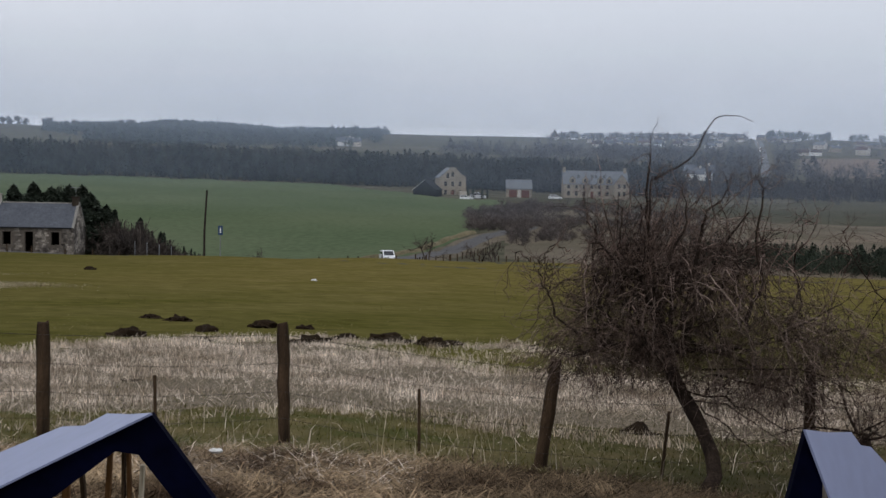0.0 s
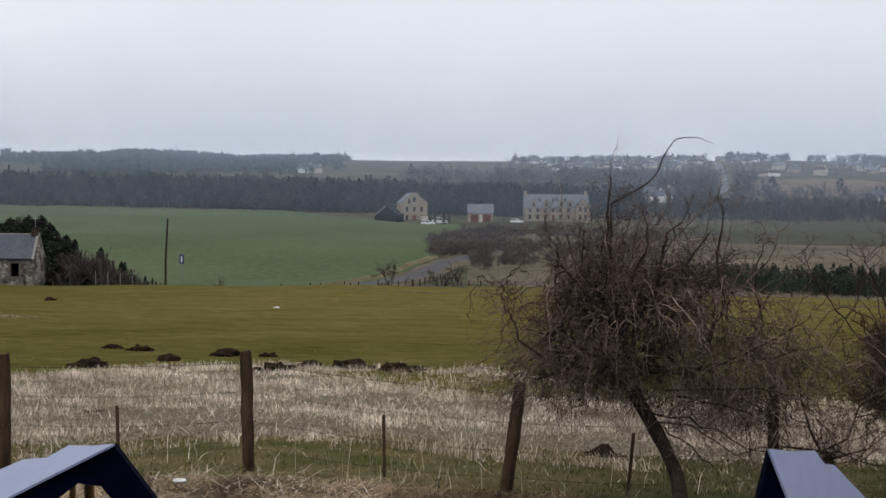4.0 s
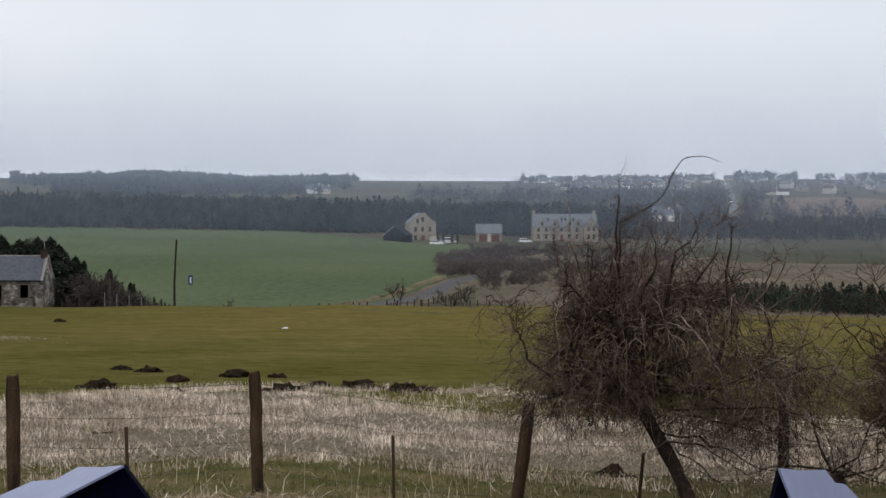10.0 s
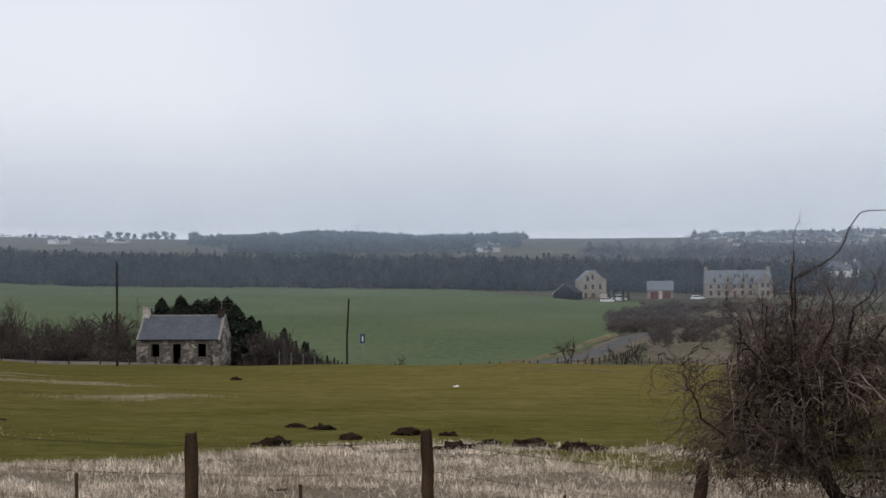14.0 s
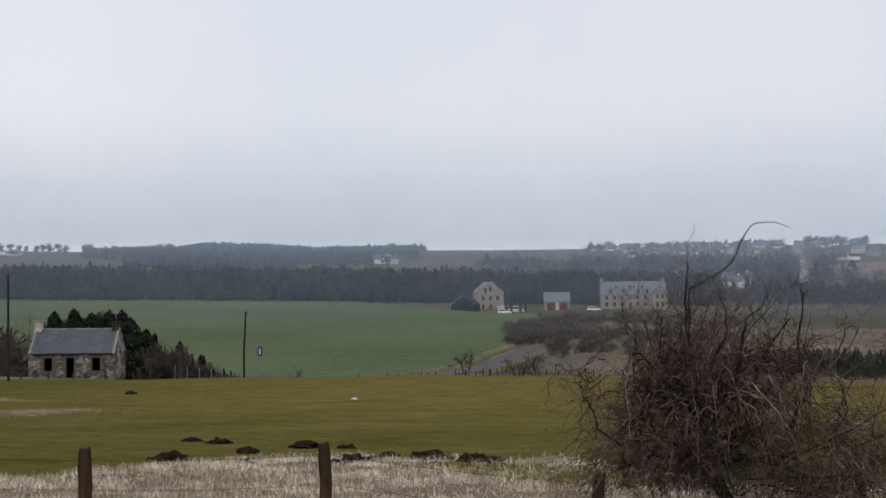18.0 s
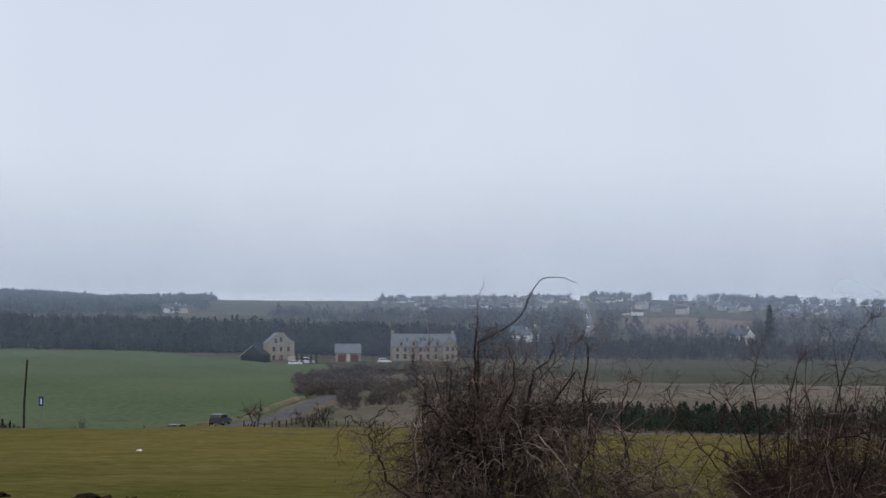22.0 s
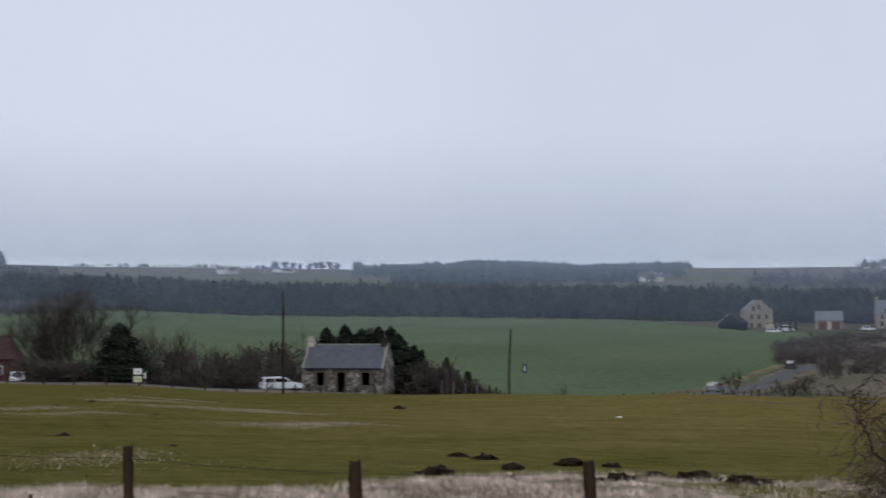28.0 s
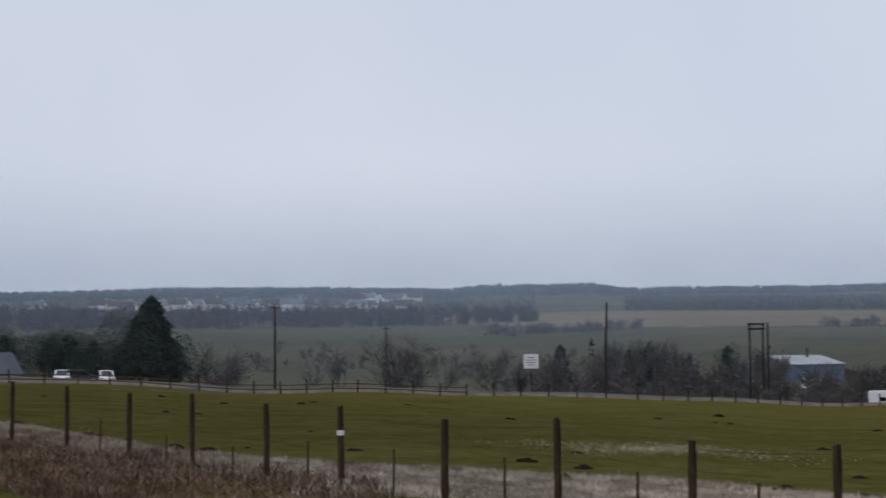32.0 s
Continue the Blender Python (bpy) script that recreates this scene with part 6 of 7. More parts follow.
def barn():
    """The long brick steading: slate half, tiled half with tall glazing."""
    r = 205
    x, y, z = spot(31.2, r)
    base = EYE + r * math.tan(radians(-2.85)) 
    top = empty("steading", x, y, base, 31.2 + 4)
    L1, L2, D, H, R = 11.0, 15.6, 7.5, 3.3, 6.1
    # the tiled half to the right, the slated half to the left
    for name, x0, x1, h0, r0, mat_r in (("left", -12.6, -2.6, 3.95, 6.05, "slatefar"), ("right", -2.6, 13.0, 3.3, 6.15, "pantile")):
        bm = prism(bmesh.new(), [(0, -1.5), (D, -1.5), (D, h0), (D / 2, r0), (0, h0)], "x", x0 + 0.002, x1)
        part("wall", bm, M["brick"], top, "dull red brick wall")
        for s in (0, 1):
            ya = -0.3 if s == 0 else D + 0.3
            part("roof_slope", slab((x0 - 0.1 + (0.0 if name == "left" else 0.1), ya, h0 - 0.1), (x1, ya, h0 - 0.1), (x1, D / 2, r0 + 0.15), (x0 - 0.1 + (0.0 if name == "left" else 0.1), D / 2, r0 + 0.15), 0.14), M[mat_r], top, "grey slate slope" if name == "left" else "dark red tiled slope")
    part("end_slope", slab((13.0, -0.3, 3.2), (16.2, -0.3, 0.6), (16.2, D + 0.3, 0.6), (13.0, D / 2, 6.25), 0.14), M["pantile"], top, "long tiled catslide at the end")
    part("end_wall", prism(bmesh.new(), [(13.0, -1.5), (16.0, -1.5), (16.0, 0.5), (13.0, 3.0)], "y", -0.05, D), M["brick"], top)
    glazing = part("glazing", block(-2.3, -0.32, 0.6, 3.2, -0.06, 5.35), M["skyglass"], top, "tall glazed wall with reflected sky in its blue-grey colour")
    for i in range(4):
        part("mullion", block(-2.3 + i * 1.78 - 0.03, -0.38, 0.6, -2.3 + i * 1.78 + 0.13, -0.33, 5.35), M["cargrey"], glazing)
    for zc in (2.2, 3.8):
        part("transom", block(-2.3, -0.37, zc - 0.04, 3.2, -0.33, zc + 0.04), M["cargrey"], glazing)
    for xw in (-6.3, 3.95, 7.4, 10.9):
        win = part("window", frame_of(xw, 1.25, 1.0, 1.0, -0.02, 0.12), M["white"], top)
        part("pane", block(xw - 0.5, -0.05, 1.25, xw + 0.5, -0.035, 2.25), M["glass"], win)
    for xw in (-1.4, 2.3):
        win = part("window", frame_of(xw, 0.75, 1.0, 0.8, -0.40, 0.1), M["white"], glazing)
        part("pane", block(xw - 0.5, -0.43, 0.75, xw + 0.5, -0.415, 1.55), M["glass"], win)
    part("porch_roof", slab((-12.0, -2.2, 2.5), (-7.6, -2.2, 2.5), (-7.6, -0.1, 3.0), (-12.0, -0.1, 3.0), 0.12), M["blacktimber"], top, "dark lean-to porch roof")
    for xp in (-11.9, -9.8, -7.7):
        part("porch_post", block(xp - 0.08, -2.1, -0.6, xp + 0.08, -1.94, 2.42), M["blacktimber"], top)
    win = part("window", frame_of(-12.0, 0.9, 1.0, 1.3, -0.02, 0.16), M["white"], top)
    part("pane", block(-12.5, -0.05, 0.9, -11.5, -0.035, 2.2), M["glass"], win)
    part("chimney", block(-13.3, D / 2 - 0.45, 4.4, -12.62, D / 2 + 0.45, 7.0, 0.03), M["trunkfar"], top, "sooty dark chimney")
    part("roof_window", slab((6.6, 0.95, 4.16), (8.2, 0.95, 4.16), (8.2, 1.7, 4.72), (6.6, 1.7, 4.72), 0.08), M["carglass"], top)
    place(top, "long brick steading, half slated and half red tiled, with tall glazing", "steading")
    # the oil tank beside it
    bm = bmesh.new()
    bmesh.ops.create_icosphere(bm, subdivisions=3, radius=0.75)
    for v in bm.verts:
        v.co.z = max(v.co.z, -0.5) * 0.9 + 0.5
    ob = part("tank", bm, M["harl"])
    tx, ty, tz = spot(34.9, 198)
    ob.matrix_basis = pose(tx, ty, tz)
    place(ob, "pale rounded tank beside the brick steading", "tank")


barn()


def steel_shed():
    r = 300
    ob = gabled("farm_shed", 39.35, r, 48, 14.5, 12.5, 5.2, 6.8, "shedblue", "shedroof", "blue steel farm shed with a pale sheet roof", "shed", dz=-1.9)
    for i in range(3):
        part("rooflight", slab((-5 + i * 4, -3.2, 6.18), (-4.2 + i * 4, -3.2, 6.18), (-4.2 + i * 4, -0.6, 6.845), (-5 + i * 4, -0.6, 6.845), 0.03), M["shedroof"], ob)
    part("lean_to", prism(bmesh.new(), [(7.0, -1), (15.0, -1), (15.0, 3.0), (7.0, 4.6)], "y", -5.5, 4.5), M["rust"], ob, "brown timber lean-to")
    part("flue", tube(bmesh.new(), [(2, -1.5, 6.2), (2, -1.5, 8.4)], 0.22, 8), M["cargrey"], ob)
    part("door", block(-7.53, -2, 0, -7.5, 2, 4.2), M["shedroof"], ob, "pale sliding door")
    for az, rr, w, h, name in ((40.1, 262, 3.0, 2.2, "carwhite"), (38.6, 268, 2.6, 2.2, "carwhite"), (41.5, 255, 2.4, 1.8, "carwhite")):
        parked(az, rr, 40 + az * 7 % 60, name, "white van parked in the farm yard", L=4.8, H=2.1)


steel_shed()


def stone_house():
    """The tall gable-fronted house across the valley, with its dark lean-to."""
    r = 500
    x, y, z = spot(-0.36, r)
    base = EYE + r * math.tan(radians(-1.08))
    top = empty("stone_house", x, y, base, -0.36 + 8)
    W, D, H, R = 9.0, 11.0, 5.2, 9.6
    part("wall", prism(bmesh.new(), [(-W / 2, -2), (W / 2, -2), (W / 2, H + 1.6), (W * 0.32, H + 2.4), (1.0, R), (-1.0, R), (-W * 0.32, H + 2.4), (-W / 2, H + 1.2)], "y", 0, D), M["sandstone"], top)
    for s in (-1, 1):
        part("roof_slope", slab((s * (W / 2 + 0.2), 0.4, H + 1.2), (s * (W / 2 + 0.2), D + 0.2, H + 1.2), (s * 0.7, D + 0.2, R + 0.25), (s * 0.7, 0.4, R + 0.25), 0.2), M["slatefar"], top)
    part("gable_cope", block(-1.1, -0.12, R - 0.02, 1.1, 0.4, R + 0.25, 0.03), M["dressed"], top)
    windows(top, [(-2.4, 0.8), (0.2, 0.8), (2.6, 0.8), (-2.4, 3.6), (0.0, 3.6), (2.5, 3.6), (0.0, 6.8), (-1.7, 6.3)], 0.9, 1.5, -0.01, "dressed")
    part("door", block(-0.6, -0.05, -0.3, 0.5, 0.02, 2.1), M["redwood"], top)
    part("porch", block(2.0, -3.0, -1.0, 4.8, -0.01, 2.0, 0.05), M["harl"], top)
    place(top, "tall honey sandstone house with a curved gable", "house")
    g = gabled("timber_shed", 0.59, 485, 76, 9.0, 7.4, 2.5, 5.3, "blacktimber", "blacktimber", "black boarded shed with a pale roof edge", "shed", dz=-0.5)
    part("verge_board", slab((-4.95, 4.0, 2.35), (-4.7, 4.0, 2.35), (-4.7, 0, 5.6), (-4.95, 0, 5.6), 0.12), M["harl"], g)


stone_house()


def garage():
    g = gabled("garage", -2.9, 505, 3, 8.4, 6.0, 2.6, 5.5, "sandstone", "slatefar", "slate roofed garage with red timber doors", "garage", dz=0.35)
    for xd in (-2.1, 2.1):
        part("door", block(xd - 1.3, -3.06, -0.4, xd + 1.3, -2.98, 2.1), M["redwood"], g)
    part("pier", block(-0.5, -3.08, -0.5, 0.5, -3.0, 2.4), M["harl"], g)


garage()


def manor():
    r = 520
    g = gabled("large_house", -5.78, r, 6, 22.0, 9.0, 4.7, 9.1, "sandstone", "slatefar", "long two storey sandstone house with dormers and slate roof", "house", dz=0.0)
    x, y, z = spot(-5.78, r)
    windows(g, [(-9.3 + i * 2.65, 0.7) for i in range(8) if i not in (3, 6)], 1.0, 1.5, -4.51, "dressed")
    windows(g, [(-9.3 + i * 2.65, 3.1) for i in range(8)], 0.9, 1.2, -4.51, "dressed")
    for xd in (-8.0, -3.6, 1.6, 4.6):
        d = part("dormer", prism(bmesh.new(), [(xd - 1.0, 4.9), (xd + 1.0, 4.9), (xd + 1.0, 6.4), (xd, 7.5), (xd - 1.0, 6.4)], "y", -4.6, -1.5), M["sandstone"], g)
        for s in (-1, 1):
            part("dormer_slope", slab((xd + s * 1.2, -4.8, 6.25), (xd + s * 1.2, -1.2, 6.25), (xd, -1.2, 7.62), (xd, -4.8, 7.62), 0.1), M["slatefar"], d)
        part("dormer_pane", block(xd - 0.4, -4.64, 5.2, xd + 0.4, -4.61, 6.4), M["glass"], d)
    for xd in (-5.8, -1.0, 0.3, 3.1):
        part("rooflight", slab((xd - 0.45, -2.6, 6.75), (xd + 0.45, -2.6, 6.75), (xd + 0.45, -1.5, 7.83), (xd - 0.45, -1.5, 7.83), 0.05), M["glass"], g, "sloping rooflight")
    part("wing", prism(bmesh.new(), [(6.2, -1.5), (11.2, -1.5), (11.2, 5.1), (8.7, 8.2), (6.2, 5.1)], "y", -6.5, -2.0), M["sandstone"], g, "gabled front wing")
    for s in (-1, 1):
        part("wing_slope", slab((8.7 + s * 2.75, -6.7, 4.9), (8.7 + s * 2.75, -0.5, 4.9), (8.7, -0.5, 8.4), (8.7, -6.7, 8.4), 0.14), M["slatefar"], g)
    windows(g, [(7.8, 0.7), (9.6, 0.7), (7.8, 3.3), (9.6, 3.3)], 0.9, 1.5, -6.51, "dressed")
    part("door", block(-1.75, -4.56, -0.4, -0.75, -4.48, 2.1), M["redwood"], g)
    for xc in (-10.6, 10.4):
        part("chimney", block(xc - 0.5, -0.7, 8.0, xc + 0.5, 0.7, 10.4, 0.03), M["sandstone"], g)


manor()


# ---- hedges, bushes and single trees of the middle distance ----
COTTAGE_FIRS = [(15.9, 181, 6.0, 1.5), (15.35, 180, 6.9, 1.5), (14.7, 180, 6.6, 1.6), (14.05, 180, 7.2, 1.6), (16.05, 178, 6.6, 1.3), (15.2, 180, 6.3, 1.4), (14.4, 181, 6.8, 1.5), (13.6, 179, 7.4, 1.6), (13.1, 180, 6.0, 1.5), (16.6, 181, 4.4, 1.2), (14.85, 182, 5.6, 1.4), (15.6, 183, 5.4, 1.3), (13.9, 183, 6.2, 1.5), (12.4, 177, 5.3, 0.8), (11.45, 177, 4.8, 0.75), (10.7, 177, 3.4, 0.6), (13.3, 175, 6.6, 1.6), (12.7, 175, 5.6, 1.2)]
for i, (az, r, h, w) in enumerate(COTTAGE_FIRS):
    conifer("fir_tree", 100 + i, h + 1.9, w * (2.3 if az > 12.6 else 1.8), az, r + 11, "dark green fir behind the stone cottage", 3600, "firs behind the cottage", 0.5 if i % 6 == 0 else 0.72)
conifer("yew_tree", 130, 6.6, 4.3, 23.8, 166, "broad black-green evergreen beside the road", 7500, power=0.62, category="tree")
conifer("evergreen_tree", 135, 10.6, 5.0, 63.6, 178, "large dark evergreen tree with a ragged crown", 7000, power=0.66, category="tree")
for i, (az, r, h, w) in enumerate([(66.6, 176, 6.2, 4.4), (67.3, 177, 5.8, 4.2), (68.9, 177, 6.0, 4.0), (65.7, 178, 5.6, 3.8), (62.9, 183, 6.8, 3.0), (64.75, 180, 5.4, 3.4)]):
    conifer("evergreen_bush", 140 + i, h, w, az, r, "dense dark evergreen bush by the road", 1800, "evergreens by the road", 0.4, "bush")
conifer("evergreen_tree", 136, 9.0, 6.0, 64.0, 177, "broad dark evergreen with a lumpy crown", 1500, power=0.45, category="tree")
conifer("spruce_tree", 150, 20, 3.6, -18.88, 690, "tall dark spruce standing above bare trees", 700)
conifer("evergreen_tree", 151, 6.0, 1.6, 48.1, 205, "small dark evergreen among bare trees", 600, category="tree")
conifer("evergreen_tree", 152, 8.2, 2.6, 41.8, 222, "round dark evergreen near the farm shed", 700, power=0.4, category="tree")
for i, (az, h, w) in enumerate([(45.5, 6.4, 1.4), (45.0, 5.8, 1.3), (44.6, 6.6, 1.5), (46.3, 5.2, 1.2)]):
    conifer("evergreen_tree", 170 + i, h, w, az, 203, "slim dark evergreen in the roadside thicket", 900, "evergreens in the thicket", 0.4 if i % 2 else 0.75, "tree")
for i, (az, r, h) in enumerate([(-1.5, 478, 3.2), (-1.15, 476, 3.6), (-0.95, 477, 3.0), (-1.7, 480, 2.8)]):
    conifer("garden_conifer", 160 + i, h + 0.6, 0.9, az, r, "small dark garden conifer below the stone house", 260, "garden conifers")

bare_tree("bare_tree", 209, 12.4, 25.2, 182, "large leafless tree with a wide twiggy crown", counts=(10, 10, 9, 5), spread=0.5, stems=6, thick=0.011)
for i, (az, r, h, st) in enumerate([(26.55, 216, 5.6, 5), (26.0, 214, 6.4, 4), (24.5, 188, 6.0, 4), (22.4, 184, 5.6, 5), (21.6, 184, 6.4, 4), (20.8, 186, 5.2, 5), (20.0, 182, 4.4, 6), (19.2, 180, 5.4, 4), (18.3, 181, 6.2, 4), (17.5, 182, 6.4, 4), (19.7, 176, 3.2, 6), (21.1, 176, 3.0, 6),
                                     (10.2, 174, 2.6, 6), (9.7, 175, 2.2, 6), (7.3, 182, 2.9, 6)]):
    bare_tree("bare_bush", 210 + i, h + (2.4 if az > 14 else 0.4), az, r, "leafless brown bush by the roadside", "bush", counts=(7, 7, 6), spread=0.6, stems=st, group="roadside bushes", thick=0.010)
for i, (az, r, h) in enumerate([(0.55, 168, 2.7), (-1.43, 168, 2.8), (-2.2, 168, 2.7), (7.3, 168, 1.2)]):
    bare_tree("thorn_bush", 240 + i, h + 1.7, az, r, "small crooked leafless thorn at the field's edge", "bush", counts=(6, 6, 4), spread=0.75, stems=2, group="thorns at the field's edge", thick=0.03)
for i, (az, r, h) in enumerate([(54.7, 190, 7.2), (53.8, 196, 6.0), (50.9, 230, 7.0), (56.6, 215, 6.2), (57.6, 220, 6.0), (45.6, 200, 6.6), (44.9, 205, 7.4), (44.0, 200, 6.4), (43.2, 205, 5.8), (42.6, 202, 6.2), (45.1, 240, 8.5), (60.6, 200, 6.0), (61.6, 185, 6.2), (62.4, 190, 6.4), (48.9, 215, 5.4), (47.6, 210, 6.0), (47.0, 214, 5.6), (40.9, 205, 4.6), (39.6, 210, 4.6), (38.4, 212, 4.4), (37.2, 212, 4.8), (36.4, 216, 4.6)]):
    bare_tree("bare_tree", 260 + i, h, az, r, "slim leafless tree in the hedgerow", counts=(6, 6, 5), spread=0.62, stems=2 + i % 3, group="hedgerow trees", thick=0.018)


for i, (az, r, el, wide) in enumerate([(54.25, 196, 0.4, 1.5), (50.85, 200, 0.25, 1.2), (52.6, 205, -0.1, 1.0), (53.2, 230, 0.1, 1.2), (56.8, 235, 0.1, 1.2), (44.0, 206, 0.3, 1.1)]):
    h = EYE + r * math.tan(radians(el)) - spot(az, r)[2]
    bare_tree("bare_tree", 290 + i, h, az, r, "leafless grey tree standing alone beyond the road", counts=(8, 7, 6, 3), spread=0.65, stems=3, group="hedgerow trees", thick=0.010, wide=wide)
for i, (az, el, w) in enumerate([(48.07, -0.2, 2.2), (44.75, -0.2, 2.0), (46.6, -0.7, 1.6)]):
    conifer("evergreen_tree", 180 + i, EYE + 204 * math.tan(radians(el)) - spot(az, 204)[2], w, az, 204, "dark evergreen among bare roadside trees", 1500, "evergreens in the thicket", 0.62, "tree")


def strip(seed, n, azs, rs, width):
    """Random spots along a line given by azimuths and distances."""
    rng = np.random.default_rng(seed)
    u = rng.uniform(0, 1, n)
    k = np.linspace(0, 1, len(azs))
    return list(zip(np.interp(u, k, azs) + rng.normal(0, 0.02, n), np.interp(u, k, rs) + rng.normal(0, width, n)))


def hill_way(r):
    """Azimuth of the straight road up the far hill."""
    return -12.19 + 0.37 * (r - 870) / 1690


def beside_lane(spots):
    """Leaves the straight hill road clear of trees."""
    return [(a, r) for a, r in spots if abs(a - hill_way(r)) > 0.3 and not (-18.3 < a < -13.3 and 830 < r < 1470)]


wood("cottage_thicket", strip(42, 34, (24.5, 17.4), (192, 190), 6), 61, 3.4, 7.0, "tall brown leafless thicket round the cottage", 0.05, 1.0, ("thicket",), (0.3, 0.45), 170)
for i, (a0, a1, n, lo, hi) in enumerate(((13.4, 12.2, 9, 3.6, 5.2), (12.6, 11.3, 26, 3.6, 5.6), (11.5, 10.3, 24, 2.6, 4.2), (10.4, 9.2, 16, 1.6, 2.8))):
    wood("lane_thicket", strip(41 + i * 60, int(n * 1.4), (a0, a1), (187, 184), 3), 62 + i * 9, lo * 1.0, hi * 1.15, "dark brown leafless thicket beside the lane", 0.12, 1.0, ("thicket",), (0.3, 0.5), 330, 0.6)
for i, (a0, a1, n, lo, hi) in enumerate(((13.2, 12.2, 9, 5.0, 7.0), (12.3, 11.3, 9, 4.2, 6.0), (11.4, 10.4, 8, 3.4, 5.2), (10.5, 9.3, 6, 2.4, 3.6))):
    wood("lane_firs", strip(301 + i, n, (a0, a1), (193, 191), 2), 311 + i, lo, hi, "slim dark young firs among the lane thicket", 1.0, 4.5, ("conifer",), (0.16, 0.26), 40, 0.7)
wood("far_plantation", strip(1, 1200, (29.5, 24, 16, 8, 2, -4, -9), (520, 535, 545, 550, 550, 560, 560), 6) + strip(2, 700, (29.5, 16, 2, -9), (552, 575, 585, 590), 12), 31, 9.6, 12.4, "dense dark plantation of conifers and larches", 0.35, 1.0, ("plantation",), (0.22, 0.36), 110)
wood("right_wood", strip(3, 520, (-8, -14, -19, -27), (620, 650, 660, 650), 45) + strip(4, 420, (-9.5, -16, -27), (600, 606, 600), 9), 32, 4, 8.0, "leafless wood below the village", 0.3, 1.0, ("rightwood",), (0.3, 0.45), 90)
wood("valley_scrub", strip(5, 560, (-1.0, -2.2, -3.5, -6, -10), (345, 385, 420, 420, 400), 22) + strip(6, 300, (-1.3, -3, -5, -10), (335, 346, 350, 345), 13) + strip(98, 150, (-2.6, -5, -11), (292, 300, 290), 12), 33, 1.2, 3.0, "tangled leafless brown scrub in the valley", 0.0, 1.0, ("scrub",), (0.5, 0.8), 130)
wood("young_firs", strip(7, 760, (-9.5, -15, -19, -28), (224, 220, 216, 212), 7), 34, 1.8, 4.2, "row of young dark firs beyond the pasture", 0.75, 0.9, ("conifer",), (0.25, 0.4), 90)
wood("hedge_bushes", strip(8, 90, (27.2, 22.5), (172, 170), 1.8) + strip(9, 120, (22.5, 17.2), (178, 180), 4) + strip(10, 90, (12.6, 9.3), (187, 182), 3), 35, 1.2, 3.4, "low brown hedge bushes beside the road", 0.0, 1.0, ("thicket",), (0.45, 0.75), 150)
wood("roadside_thicket", strip(51, 40, (50.5, 46, 41.5), (200, 196, 200), 6) + strip(52, 7, (55.4, 53.6), (196, 196), 3) + strip(53, 9, (62.8, 60.4), (186, 190), 4), 48, 2.0, 6.6, "tall grey-brown leafless thicket beyond the road", 0.06, 1.0, ("greythicket",), (0.3, 0.5), 260, 0.55)
wood("tall_thicket", strip(54, 30, (47.0, 43.0), (205, 205), 5) + strip(55, 10, (41.6, 39.8), (212, 214), 4), 51, 4.8, 8.2, "tall grey leafless trees and dark firs beyond the road", 0.15, 1.6, ("greythicket",), (0.2, 0.34), 200, 0.6)
wood("yard_bushes", strip(11, 110, (47.5, 43, 39, 37.0), (190, 188, 190, 194), 6) + strip(12, 160, (43, 36.6), (240, 235), 10), 36, 0.8, 2.7, "brown bushes round the farm yard", 0.05, 1.0, ("greythicket",), (0.4, 0.65), 200)
wood("yard_hedge", strip(95, 70, (39.0, 36.75), (199, 201), 0.5), 96, 1.0, 1.5, "low dark brown hedge beside the farm yard", 0.0, 1.0, ("thicket",), (0.5, 0.8), 130)
wood("yard_trees", strip(96, 30, (38.6, 35.2), (232, 236), 6), 97, 3.0, 6.2, "leafless grey-brown trees behind the farm yard", 0.05, 1.0, ("greythicket",), (0.35, 0.55), 170)
wood("meadow_hedges", strip(13, 95, (35.5, 30.5), (330, 560), 5) + strip(14, 110, (38.4, 30.0), (640, 640), 10) + strip(15, 34, (47, 60), (330, 320), 30) + strip(90, 90, (70, 63.5), (420, 330), 50) + strip(16, 110, (51, 45), (520, 600), 8) + strip(17, 110, (30.5, 24), (470, 520), 8), 37, 2.2, 5.4, "leafless hedgerows between the meadows", 0.03, 1.0, ("greythicket",), (0.35, 0.6), 130)
wood("left_woods", strip(18, 420, (70, 62, 55, 49), (560, 600, 640, 720), 14) + strip(19, 420, (70, 60, 49), (760, 820, 900), 45), 38, 5, 9, "leafless trees in rows below the far village", 0.1, 1.0, ("rightwood",), (0.35, 0.5), 90)
wood("upper_woods", strip(20, 1100, (45.6, 40, 34, 27.5), (1180, 1250, 1280, 1250), 26) + strip(21, 300, (33, 26), (1000, 1100), 30), 39, 10, 14, "dark conifer woods above the stubble field", 0.8, 0.5, ("larch",), (0.3, 0.45), 50)
wood("ridge_tail", strip(30, 900, (46.5, 40, 34, 30.5), (2530, 2530, 2530, 2530), 28), 46, 9, 12, "lower wood along the skyline ridge", 0.85, 0.7, ("farwood",), (0.6, 0.9), 60, size=1.9)
wood("ridge_clump", strip(22, 760, (32.2, 31, 30, 28.1), (2525, 2525, 2525, 2525), 30) + strip(70, 60, (28.3, 28.05), (2520, 2520), 20), 40, 17, 20.5, "dense wood on the skyline ridge", 0.85, 0.6, ("farwood",), (0.45, 0.65), 70, size=1.9)
wood("ridge_shoulder", strip(71, 260, (34.8, 33.4, 32.0), (2525, 2525, 2525), 30), 50, 13, 17, "sloping shoulder of the skyline wood", 0.85, 0.6, ("farwood",), (0.45, 0.65), 70, size=1.9)
